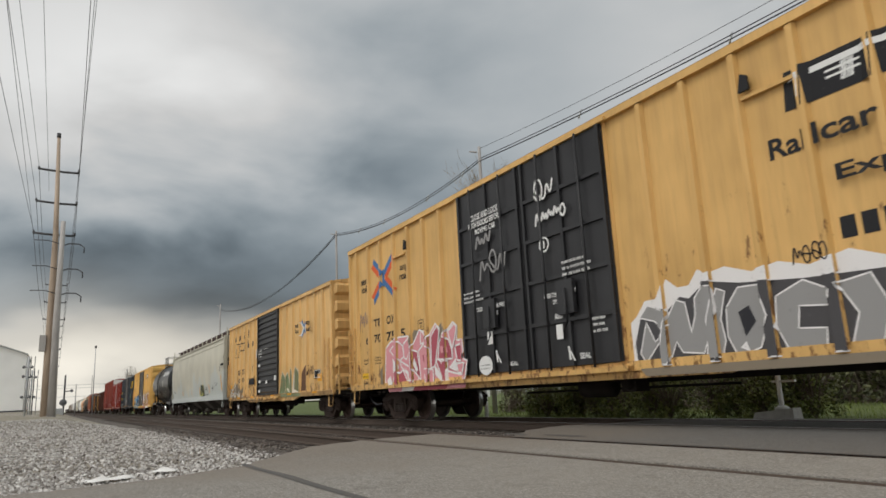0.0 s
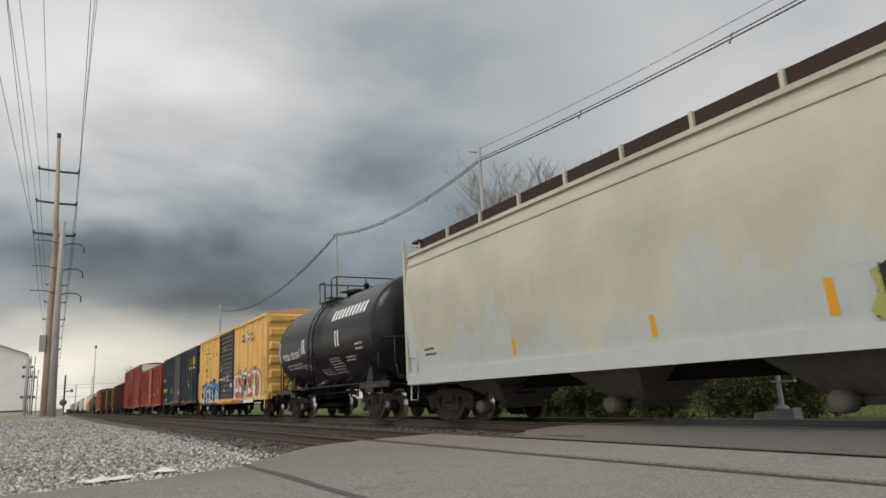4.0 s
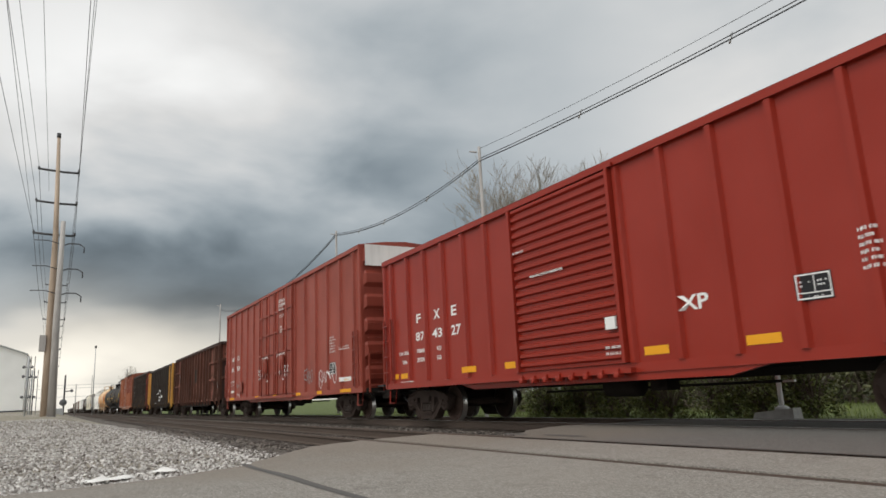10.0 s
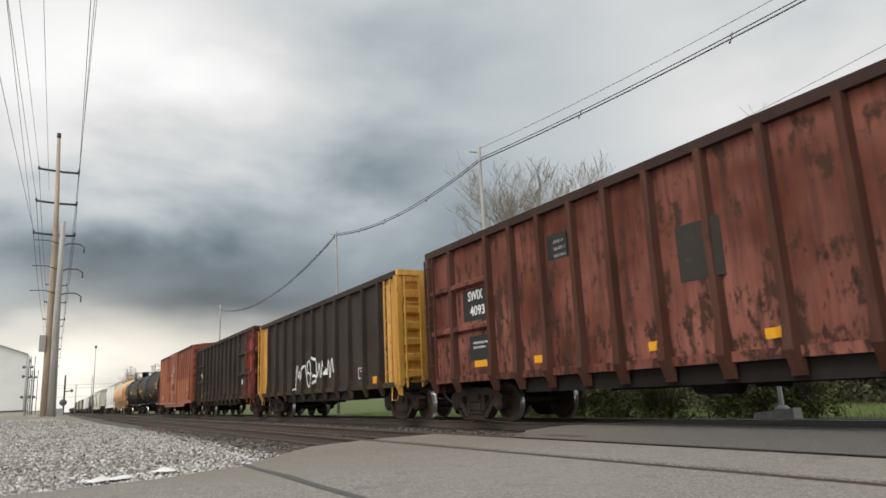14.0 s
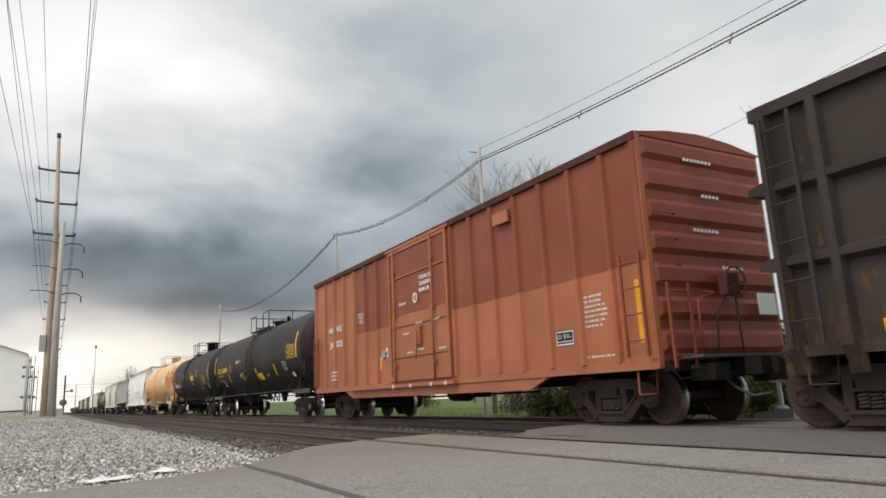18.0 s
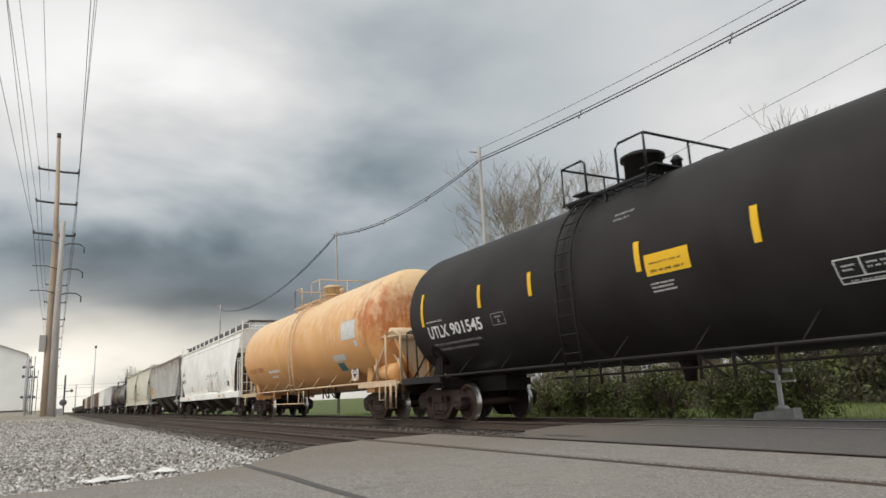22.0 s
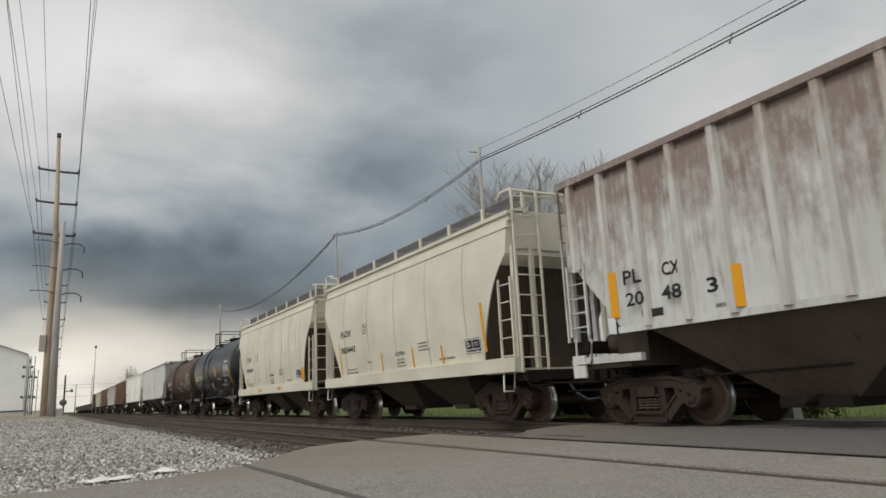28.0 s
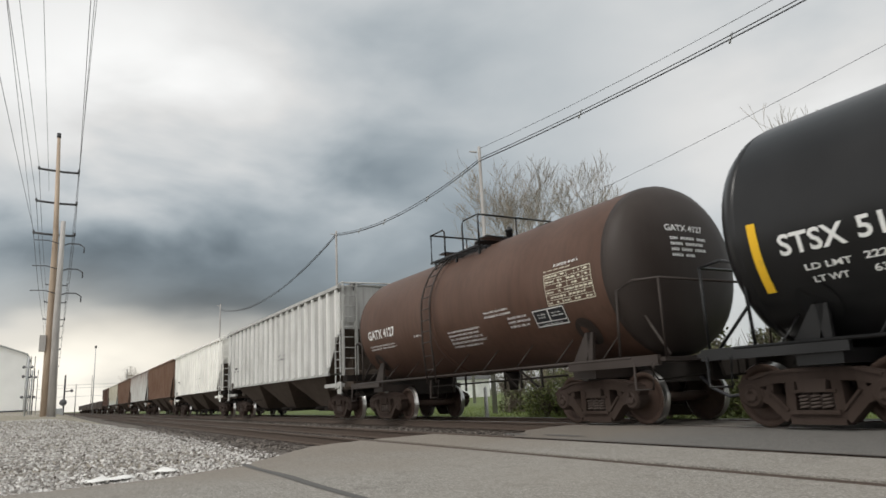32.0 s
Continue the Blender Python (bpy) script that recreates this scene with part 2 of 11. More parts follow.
M = {
    "yellow": paint("yellow_paint", (0.66, 0.40, 0.135), 0.12, 0.28, grime_col=(0.22, 0.12, 0.04), low_rust=(0.9, 3.4, (0.20, 0.085, 0.03))),
    "yellow_b": paint("old_yellow_paint", (0.71, 0.44, 0.165), 0.22, 0.30, rust_col=(0.22, 0.085, 0.025), grime_col=(0.20, 0.11, 0.045), low_rust=(0.9, 2.6, (0.17, 0.075, 0.03)), top=(3.3, 5.9, (0.24, 0.115, 0.045))),
    "yellow_c": paint("clean_yellow_paint", (0.78, 0.475, 0.135), 0.08, 0.24, grime_col=(0.24, 0.13, 0.04)),
    "black_door": paint("black_door_paint", (0.018, 0.018, 0.02), 0.05, 0.10, 0.5, grime_col=(0.08, 0.075, 0.07)),
    "brown_door": paint("dark_brown_door_paint", (0.032, 0.026, 0.024), 0.12, 0.2, 0.5, grime_col=(0.09, 0.07, 0.06)),
    "grey_hop": paint("pale_grey_hopper_paint", (0.50, 0.475, 0.385), 0.05, 0.09, grime_col=(0.24, 0.23, 0.19), repaint=(1.0, 2.9, (0.50, 0.54, 0.53))),
    "white_hop": paint("white_hopper_paint", (0.83, 0.82, 0.77), 0.04, 0.05, grime_col=(0.26, 0.22, 0.18)),
    "cream_hop": paint("cream_hopper_paint", (0.63, 0.60, 0.49), 0.03, 0.07, grime_col=(0.24, 0.21, 0.15)),
    "rusty_white": paint("rust_stained_white_paint", (0.55, 0.56, 0.54), 0.22, 0.45, rust_col=(0.23, 0.12, 0.09), grime_col=(0.28, 0.20, 0.165), top=(0.9, 3.7, (0.20, 0.125, 0.10))),
    "rusty_rib": paint("dull_white_rib_paint", (0.52, 0.52, 0.49), 0.18, 0.5, rust_col=(0.24, 0.12, 0.085), grime_col=(0.32, 0.24, 0.19), top=(1.6, 5.0, (0.30, 0.17, 0.125))),
    "dull_white": paint("dull_white_ribbed_paint", (0.44, 0.44, 0.42), 0.14, 0.6, grime_col=(0.12, 0.105, 0.09)),
    # ribs paler than the panels: their relief is put into the colour
    "bright_rib": paint("pale_rib_paint", (0.68, 0.68, 0.65), 0.06, 0.25, grime_col=(0.25, 0.22, 0.19)),
    "slate": paint("dark_slate_blue_paint", (0.026, 0.035, 0.046), 0.14, 0.3, 0.55, rust_col=(0.08, 0.042, 0.028), grime_col=(0.05, 0.042, 0.036), spec=0.22, low_rust=(0.9, 2.2, (0.075, 0.05, 0.038))),
    "rust_door": paint("rusting_slate_door", (0.075, 0.062, 0.058), 0.45, 0.35, rust_col=(0.13, 0.06, 0.045)),
    "red_fxe": paint("glossy_oxide_red_paint", (0.255, 0.022, 0.011), 0.02, 0.06, 0.40, fade=0.06, spec=0.22),
    "red_nk": paint("faded_oxide_red_paint", (0.262, 0.049, 0.030), 0.07, 0.2, grime_col=(0.10, 0.03, 0.02), spec=0.25),
    "white_end": paint("stained_white_end_paint", (0.82, 0.81, 0.78), 0.08, 0.15),
    "gon_red": paint("battered_rust_red_paint", (0.150, 0.036, 0.017), 0.66, 0.75, 0.8, fade=0.5, rust_col=(0.045, 0.024, 0.017), grime_col=(0.04, 0.022, 0.017), spec=0.15, low_rust=(0.9, 2.9, (0.035, 0.021, 0.017))),
    "gon_post": paint("dark_rusty_post_paint", (0.082, 0.032, 0.020), 0.5, 0.6, 0.85, rust_col=(0.035, 0.02, 0.015), grime_col=(0.03, 0.019, 0.015), spec=0.15),
    "gon_black": paint("weathered_black_brown_paint", (0.036, 0.027, 0.022), 0.42, 0.4, 0.8, rust_col=(0.085, 0.05, 0.024), grime_col=(0.05, 0.037, 0.027), spec=0.15, low_rust=(1.0, 2.4, (0.12, 0.065, 0.025))),
    "gon_dark_end": paint("sooty_brown_paint", (0.046, 0.024, 0.019), 0.35, 0.5, 0.8, rust_col=(0.035, 0.02, 0.015), grime_col=(0.026, 0.018, 0.015), spec=0.15),
    "gon_yel": paint("chipped_yellow_paint", (0.62, 0.33, 0.06), 0.52, 0.4, rust_col=(0.11, 0.05, 0.025), grime_col=(0.14, 0.07, 0.03)),
    "gon_redend": paint("scuffed_red_end_paint", (0.25, 0.036, 0.022), 0.78, 0.65, 0.75, rust_col=(0.055, 0.03, 0.022), grime_col=(0.08, 0.035, 0.025), fade=0.3, spec=0.2),
    "wr_orange": paint("faded_orange_brown_paint", (0.345, 0.110, 0.046), 0.04, 0.25, grime_col=(0.22, 0.075, 0.035)),
    "wr_brown": paint("red_brown_paint", (0.215, 0.048, 0.019), 0.06, 0.2, grime_col=(0.09, 0.03, 0.018)),
    "tank_black": paint("black_tank_paint", (0.006, 0.006, 0.0065), 0.02, 0.12, 0.36, grime_col=(0.016, 0.014, 0.013), spec=0.32),
    "tank_dusty": paint("dusty_black_tank_paint", (0.019, 0.0165, 0.0155), 0.05, 0.3, 0.6, rust_col=(0.04, 0.024, 0.018), grime_col=(0.024, 0.020, 0.018), spec=0.16),
    "tank_brown": paint("brown_rusted_tank_paint", (0.085, 0.044, 0.029), 0.18, 0.4, 0.6, rust_col=(0.045, 0.027, 0.02), grime_col=(0.035, 0.024, 0.018), spec=0.22),
    "tank_brown_end": paint("dark_brown_tank_end", (0.035, 0.026, 0.022), 0.06, 0.3, 0.6, spec=0.22),
    # bleached paint, with sun-facing brightness put into the paler top tint
    "tank_orange": paint("bleached_orange_tank_paint_sunlit_top", (0.70, 0.37, 0.142), 0.03, 0.14, 0.5, rust_col=(0.50, 0.18, 0.055), grime_col=(0.50, 0.22, 0.075), fade=0.08, stain=(7.3, -1.2, 3.2, 1.15, (0.45, 0.13, 0.035)), top=(1.5, 3.9, (0.90, 0.68, 0.41))),
    "tank_cream": paint("cream_frame_paint", (0.62, 0.46, 0.30), 0.15, 0.3, 0.6, rust_col=(0.30, 0.11, 0.04), grime_col=(0.30, 0.17, 0.08)),
    "tank_rustpatch": paint("rust_orange_stain", (0.50, 0.165, 0.055), 0.3, 0.3, 0.6, rust_col=(0.40, 0.12, 0.04)),
    "rust_hop": paint("rust_brown_hopper_paint", (0.17, 0.10, 0.068), 0.35, 0.5, 0.8, rust_col=(0.12, 0.055, 0.03), grime_col=(0.24, 0.18, 0.14), spec=0.15),
    "under": paint("underframe_grime", (0.014, 0.011, 0.009), 0.25, 0.4, 0.9, rust_col=(0.03, 0.018, 0.012), grime_col=(0.02, 0.015, 0.012), spec=0.1),
    "truck": paint("truck_casting_grime", (0.045, 0.031, 0.025), 0.3, 0.4, 0.9, rust_col=(0.07, 0.037, 0.024), grime_col=(0.022, 0.017, 0.014), spec=0.1),
    "slope_pale": paint("pale_dusty_outlet", (0.14, 0.125, 0.105), 0.25, 0.5, 0.9, rust_col=(0.07, 0.045, 0.03), grime_col=(0.06, 0.05, 0.04), spec=0.15),
    # dusty hopper bottoms; also carries end-recess and underside shade in its colour
    "slope": paint("dusty_shaded_hopper_slope", (0.085, 0.066, 0.052), 0.35, 0.4, 0.9, rust_col=(0.035, 0.024, 0.018), grime_col=(0.04, 0.03, 0.024), spec=0.1),
    "spring": plain("coil_spring_steel", (0.075, 0.058, 0.05), 0.7, 0.3),
    "wheel": plain("brown_wheel_steel", (0.06, 0.038, 0.029), 0.7, 0.2, 0.2, 9),
    "tread": plain("polished_wheel_tread", (0.55, 0.54, 0.52), 0.28, 1.0, 0.05),
    "bearing": plain("grey_bearing_cap", (0.22, 0.23, 0.24), 0.5, 0.3, 0.2, 30),
    "walk": plain("dark_galvanised_running_board", (0.085, 0.085, 0.088), 0.7, 0.2),
    "walk_mesh": plain("grey_mesh_running_board", (0.15, 0.15, 0.15), 0.7, 0.2),
    "walk_brown": plain("rusty_running_board", (0.045, 0.025, 0.021), 0.8, 0.1),
    "white": worn_print("white_stencil_paint", (0.74, 0.74, 0.72)),
    "black": worn_print("black_stencil_paint", (0.022, 0.022, 0.024)),
    "mark_yellow": worn_print("yellow_stencil_paint", (0.78, 0.47, 0.03)),
    "reflect_dull": worn_print("sun_bleached_reflector", (0.60, 0.44, 0.17)),
    "g_faint": worn_print("thin_rose_grey_spray", (0.46, 0.22, 0.18)),
    "reflect": worn_print("amber_reflector", (0.74, 0.34, 0.02)),
    "g_white": worn_print("white_spray", (0.76, 0.74, 0.73)),
    "g_smoke": worn_print("brown_grey_overspray", (0.23, 0.19, 0.14)),
    "g_ash": worn_print("thin_white_spray", (0.60, 0.53, 0.42)),
    "g_dim": worn_print("charcoal_spray", (0.075, 0.072, 0.075)),
    "g_pink": worn_print("pink_spray", (0.68, 0.30, 0.33)),
    "g_red": worn_print("dark_pink_spray", (0.42, 0.10, 0.13)),
    "g_grey": worn_print("grey_spray", (0.29, 0.285, 0.28)),
    "g_black": worn_print("black_spray", (0.03, 0.03, 0.035)),
    "g_blue": worn_print("blue_spray", (0.07, 0.20, 0.42)),
    "g_navy": worn_print("dark_navy_spray", (0.018, 0.03, 0.07)),
    "g_sky": worn_print("pale_blue_spray", (0.30, 0.47, 0.58)),
    "g_ice": worn_print("ice_blue_spray", (0.60, 0.70, 0.76)),
    "g_green": paint("green_spray", (0.125, 0.17, 0.075), 0.5, 0.6, 0.6, rust_col=(0.24, 0.145, 0.06), grime_col=(0.26, 0.20, 0.09), fade=0.4),
    "sill_rust": paint("rusted_yellow_sill", (0.34, 0.20, 0.07), 0.62, 0.6, 0.75, rust_col=(0.075, 0.04, 0.024), grime_col=(0.14, 0.08, 0.04), fade=0.3),
    "g_umber": worn_print("umber_spray", (0.12, 0.06, 0.035)),
    "placard_red": worn_print("dark_placard", (0.05, 0.02, 0.02)),
    "g_lime": worn_print("lime_spray", (0.25, 0.85, 0.12)),
    "g_brick": worn_print("brick_red_spray", (0.48, 0.13, 0.10)),
    "g_mauve": worn_print("mauve_grey_spray", (0.22, 0.17, 0.19)),
    "g_olive": worn_print("olive_yellow_spray", (0.34, 0.34, 0.10)),
    "logo_blue": worn_print("blue_emblem_paint", (0.07, 0.17, 0.36)),
    "logo_red": worn_print("red_emblem_paint", (0.66, 0.12, 0.04)),
    "teal": worn_print("teal_patch_paint", (0.085, 0.15, 0.14)),
    "patch_moss": worn_print("dark_moss_patch", (0.04, 0.034, 0.028)),
    "patch_grey": worn_print("grey_patch_paint", (0.52, 0.53, 0.49)),
    "patch_dark": worn_print("dark_patch_paint", (0.028, 0.028, 0.026)),
    "rust_streak": worn_print("run_down_rust_stain", (0.075, 0.028, 0.016)),
    "seam_pale": worn_print("off_white_patch_paint", (0.76, 0.76, 0.73)),
    "patch_white": worn_print("fresh_white_patch_paint", (0.93, 0.93, 0.91)),
    "seam_line": worn_print("dusty_weld_line", (0.31, 0.285, 0.23)),
    "patch_scarlet": worn_print("scarlet_patch_paint", (0.42, 0.05, 0.035)),
    "patch_red": worn_print("worn_red_patch", (0.085, 0.032, 0.022)),
    "patch_cream": worn_print("cream_patch_paint", (0.66, 0.63, 0.50)),
}


# ---- mesh helpers ----
class Geo:
    """Collects vertices and faces for one mesh."""

    def __init__(self):
        self.v, self.f, self.s = [], [], []

    def face(self, pts, smooth=False):
        n = len(self.v)
        self.v += [tuple(p) for p in pts]
        self.f.append(tuple(range(n, n + len(pts))))
        self.s.append(smooth)
        return self

    def hexa(self, p):
        """Eight corners: four below, four above, both counter-clockwise seen from above."""
        n = len(self.v)
        self.v += [tuple(q) for q in p]
        for a in ((3, 2, 1, 0), (4, 5, 6, 7), (0, 1, 5, 4), (1, 2, 6, 5), (2, 3, 7, 6), (3, 0, 4, 7)):
            self.f.append(tuple(n + i for i in a))
            self.s.append(False)
        return self

    def box(self, x0, x1, y0, y1, z0, z1):
        return self.hexa(((x0, y0, z0), (x1, y0, z0), (x1, y1, z0), (x0, y1, z0), (x0, y0, z1), (x1, y0, z1), (x1, y1, z1), (x0, y1, z1)))

    def prism(self, outline, y0, y1, smooth=False):
        """Outline in x and z, counter-clockwise seen from -y, pushed from y0 to y1."""
        n, k = len(self.v), len(outline)
        self.v += [(x, y0, z) for x, z in outline] + [(x, y1, z) for x, z in outline]
        self.f.append(tuple(range(n, n + k)))
        self.f.append(tuple(range(n + 2 * k - 1, n + k - 1, -1)))
        self.s += [False, False]
        for i in range(k):
            j = (i + 1) % k
            self.f.append((n + j, n + i, n + k + i, n + k + j))
            self.s.append(smooth)
        return self

    def ring(self, rings, closed=True, caps=True, smooth=True):
        """Skin over rings of equally many points."""
        n, k = len(self.v), len(rings[0])
        for r in rings:
            self.v += [tuple(p) for p in r]
        for a in range(len(rings) - 1):
            for i in range(k if closed else k - 1):
                j = (i + 1) % k
                self.f.append((n + a * k + i, n + a * k + j, n + (a + 1) * k + j, n + (a + 1) * k + i))
                self.s.append(smooth)
        if caps and closed:
            self.f.append(tuple(n + i for i in range(k - 1, -1, -1)))
            self.f.append(tuple(n + (len(rings) - 1) * k + i for i in range(k)))
            self.s += [False, False]
        return self

    def tube(self, path, r, n=6, caps=True):
        path = [Vector(p) for p in path]
        rings = []
        for i, p in enumerate(path):
            d = (path[min(i + 1, len(path) - 1)] - path[max(i - 1, 0)]).normalized()
            a = d.cross(Vector((0, 0, 1)) if abs(d.z) < 0.9 else Vector((1, 0, 0))).normalized()
            b = a.cross(d)
            rr = r[i] if isinstance(r, (list, tuple)) else r
            rings.append([p + (a * math.cos(t) + b * math.sin(t)) * rr for t in (2 * math.pi * k / n for k in range(n))])
        return self.ring(rings, True, caps)

    def lathe(self, profile, axis="y", n=24, centre=(0, 0, 0), smooth=True):
        """Profile of (radius, along); turned round an axis through the centre."""
        rings = []
        for r, h in profile:
            ring = []
            for k in range(n):
                t = 2 * math.pi * k / n
                c, s = r * math.cos(t), r * math.sin(t)
                p = {"y": (c, h, s), "x": (h, c, s), "z": (c, s, h)}[axis]
                ring.append(tuple(p[i] + centre[i] for i in range(3)))
            rings.append(ring)
        return self.ring(rings, True, True, smooth)

    def beam(self, path, width, y0, y1):
        """A bent bar of that width in the x-z plane, pushed from y0 to y1."""
        for (xa, za), (xb, zb) in zip(path, path[1:]):
            d = math.hypot(xb - xa, zb - za) or 1
            nx, nz = -(zb - za) / d * width / 2, (xb - xa) / d * width / 2
            self.prism(((xa - nx, za - nz), (xb - nx, zb - nz), (xb + nx, zb + nz), (xa + nx, za + nz)), y0, y1)
        return self

    def mesh(self, name):
        me = bpy.data.meshes.new(name)
        me.from_pydata(self.v, [], self.f)
        me.polygons.foreach_set("use_smooth", self.s)
        me.update()
        return me


def part(name, geo, material, parent=None, label="", at=(0, 0, 0)):
    """ONE mesh object, a child of parent where one is given."""
    me = geo.mesh(name) if isinstance(geo, Geo) else geo
    if not me.materials:
        me.materials.append(M[material] if isinstance(material, str) else material)
    ob = new(name, me)
    ob.location = at
    if parent is not None:
        ob.parent = parent
    if label:
        ob["label"] = label
    if name == "stencil":
        ob["kind"] = "stuff"
    return ob


def setting(name, geo, material, label):
    return tagged(part(name, geo, material), label, kind="structure")


# ---- ground, road, tracks ----
def ground_material():
    m, nt, b = mat_base("dry_earth_and_grass")
    tc = nt.nodes.new("ShaderNodeTexCoord")
    sep = nt.nodes.new("ShaderNodeSeparateXYZ")
    link(nt, tc.outputs["Object"], sep.inputs[0])
    p = tc.outputs["Object"]
    lo, mid, hi = noise_node(nt, p, 0.22, 4), noise_node(nt, p, 1.7, 6, 0.65), noise_node(nt, p, 22, 5, 0.7)
    grass = mix_col(nt, mid, (0.06, 0.095, 0.02), (0.125, 0.17, 0.036))
    grass = mix_col(nt, math_node(nt, "MULTIPLY", hi, 0.6), grass, (0.10, 0.10, 0.045))
    vor = nt.nodes.new("ShaderNodeTexVoronoi")
    vor.inputs["Scale"].default_value = 17
    link(nt, p, vor.inputs["Vector"])
    tint = nt.nodes.new("ShaderNodeSeparateColor")
    link(nt, vor.outputs["Color"], tint.inputs[0])
    stone = mix_col(nt, tint.outputs[0], (0.22, 0.20, 0.175), (0.56, 0.54, 0.50))
    earth = mix_col(nt, mid, (0.20, 0.175, 0.135), (0.33, 0.30, 0.25))
    near = mix_col(nt, ramp_node(nt, lo, ((0.42, (0,)), (0.6, (1,)))), stone, earth)
    edge = math_node(nt, "ADD", sep.outputs[1], math_node(nt, "MULTIPLY", math_node(nt, "SUBTRACT", mid, 0.5), 2.4))
    k = ramp_node(nt, math_node(nt, "MULTIPLY", math_node(nt, "SUBTRACT", edge, 11.4), 0.8), ((0.0, (0,)), (1.0, (1,))))
    wild = math_node(nt, "MULTIPLY", math_node(nt, "SUBTRACT", math_node(nt, "MULTIPLY", sep.outputs[0], -1.0), 17.0), 0.045)
    wild = ramp_node(nt, math_node(nt, "ADD", wild, math_node(nt, "MULTIPLY", math_node(nt, "SUBTRACT", mid, 0.5), 2.2)), ((0.35, (0,)), (0.8, (1,))))
    weeds = mix_col(nt, hi, (0.13, 0.12, 0.07), (0.30, 0.26, 0.18))
    near = mix_col(nt, math_node(nt, "MULTIPLY", wild, 0.5), near, weeds)
    link(nt, mix_col(nt, k, near, grass), b.inputs["Base Color"])
    b.inputs["Roughness"].default_value = 0.95
    bump_node(nt, b, math_node(nt, "ADD", math_node(nt, "MULTIPLY", vor.outputs["Distance"], -0.8), hi), 0.7, 0.03)
    return m


def smooth_step(a, b, x):
    t = min(1, max(0, (x - a) / (b - a)))
    return t * t * (3 - 2 * t)


def ground_z(x, y):
    rise = 0.52 * smooth_step(-9, -46, x) + 0.55 * smooth_step(-50, -100, x)
    west = -0.07 + rise * (1 - smooth_step(-0.5, 2.8, y))
    far = -0.22 + 0.05 * noise.noise((x * 0.2, y * 0.2, 0))
    if y < 3.4:
        return west * (1 - smooth_step(2.3, 3.4, y)) - 0.42 * smooth_step(2.3, 3.4, y)
    return -0.42 + (far + 0.42) * smooth_step(11.2, 12.2, y)


def build_ground():
    xs = [-3000, -1500, -800, -450, -300, -200, -150] + [-120 + 4 * i for i in range(24)] + [-25 + 1.2 * i for i in range(22)] + [4, 8, 14, 25, 60, 150, 400, 1200, 3000]
    ys = [-3000, -1000, -300, -100, -45, -25, -14] + [-10 + 0.8 * i for i in range(13)] + [0.4, 0.9, 1.4, 1.9, 2.3, 2.6, 2.9, 3.2, 3.4, 6, 9, 11.2, 11.5, 11.8, 12.2] + [13 + 1.5 * i for i in range(12)] + [34, 42, 55, 80, 130, 250, 600, 1500, 3000]
    g = Geo()
    g.v = [(x, y, ground_z(x, y)) for y in ys for x in xs]
    n = len(xs)
    for j in range(len(ys) - 1):
        for i in range(n - 1):
            g.f.append((j * n + i, j * n + i + 1, (j + 1) * n + i + 1, (j + 1) * n + i))
            g.s.append(True)
    setting("ground", g, ground_material(), "pale gravel, bare earth and green spring grass")


def asphalt(name, lo, hi, patch):
    m, nt, b = mat_base(name)
    tc = nt.nodes.new("ShaderNodeTexCoord")
    p = tc.outputs["Object"]
    big, mid, fine = noise_node(nt, p, 0.5, 4), noise_node(nt, p, 3.5, 6, 0.7), noise_node(nt, p, 130, 3, 0.7)
    vor = nt.nodes.new("ShaderNodeTexVoronoi")
    vor.inputs["Scale"].default_value = 75
    link(nt, p, vor.inputs["Vector"])
    col = nt.nodes.new("ShaderNodeSeparateColor")
    link(nt, vor.outputs["Color"], col.inputs[0])
    c = mix_col(nt, ramp_node(nt, col.outputs[0], ((0.3, (0,)), (1.0, (1,)))), lo, hi)
    c = mix_col(nt, ramp_node(nt, big, ((0.35, (0,)), (0.7, (1,)))), c, mix_col(nt, 0.55, c, patch))
    c = mix_col(nt, math_node(nt, "MULTIPLY", ramp_node(nt, mid, ((0.52, (0,)), (0.75, (1,)))), 0.45), c, tuple(k * 0.55 for k in lo))
    # brown dirt tracked in from the gravel edge, with pale grit in it
    sep = nt.nodes.new("ShaderNodeSeparateXYZ")
    link(nt, p, sep.inputs[0])
    d = math_node(nt, "ADD", math_node(nt, "MULTIPLY", math_node(nt, "ADD", sep.outputs[0], 7.3), -0.34), math_node(nt, "MULTIPLY", math_node(nt, "SUBTRACT", big, 0.5), 1.6))
    c = mix_col(nt, math_node(nt, "MULTIPLY", ramp_node(nt, math_node(nt, "ADD", d, 0.62), ((0.1, (0,)), (0.85, (1,)))), 0.6), c, mix_col(nt, mid, (0.13, 0.108, 0.083), (0.23, 0.19, 0.15)))
    grit = ramp_node(nt, noise_node(nt, p, 48, 2, 0.5), ((0.70, (0,)), (0.76, (1,))))
    c = mix_col(nt, math_node(nt, "MULTIPLY", grit, 0.5), c, (0.55, 0.52, 0.47))
    link(nt, c, b.inputs["Base Color"])
    b.inputs["Roughness"].default_value = 0.9
    bump_node(nt, b, math_node(nt, "ADD", math_node(nt, "MULTIPLY", vor.outputs["Distance"], 0.7), math_node(nt, "MULTIPLY", mid, 1.2)), 0.45, 0.012)
    return m


def slab(outline, z0, z1):
    """A flat slab over an outline in x and y with a lightly broken edge."""
    g = Geo()
    k = len(outline)
    g.v = [(x, y, z0) for x, y in outline] + [(x, y, z1) for x, y in outline]
    g.f = [tuple(range(k - 1, -1, -1)), tuple(range(k, 2 * k))] + [(i, (i + 1) % k, k + (i + 1) % k, k + i) for i in range(k)]
    g.s = [False] * len(g.f)
    return g


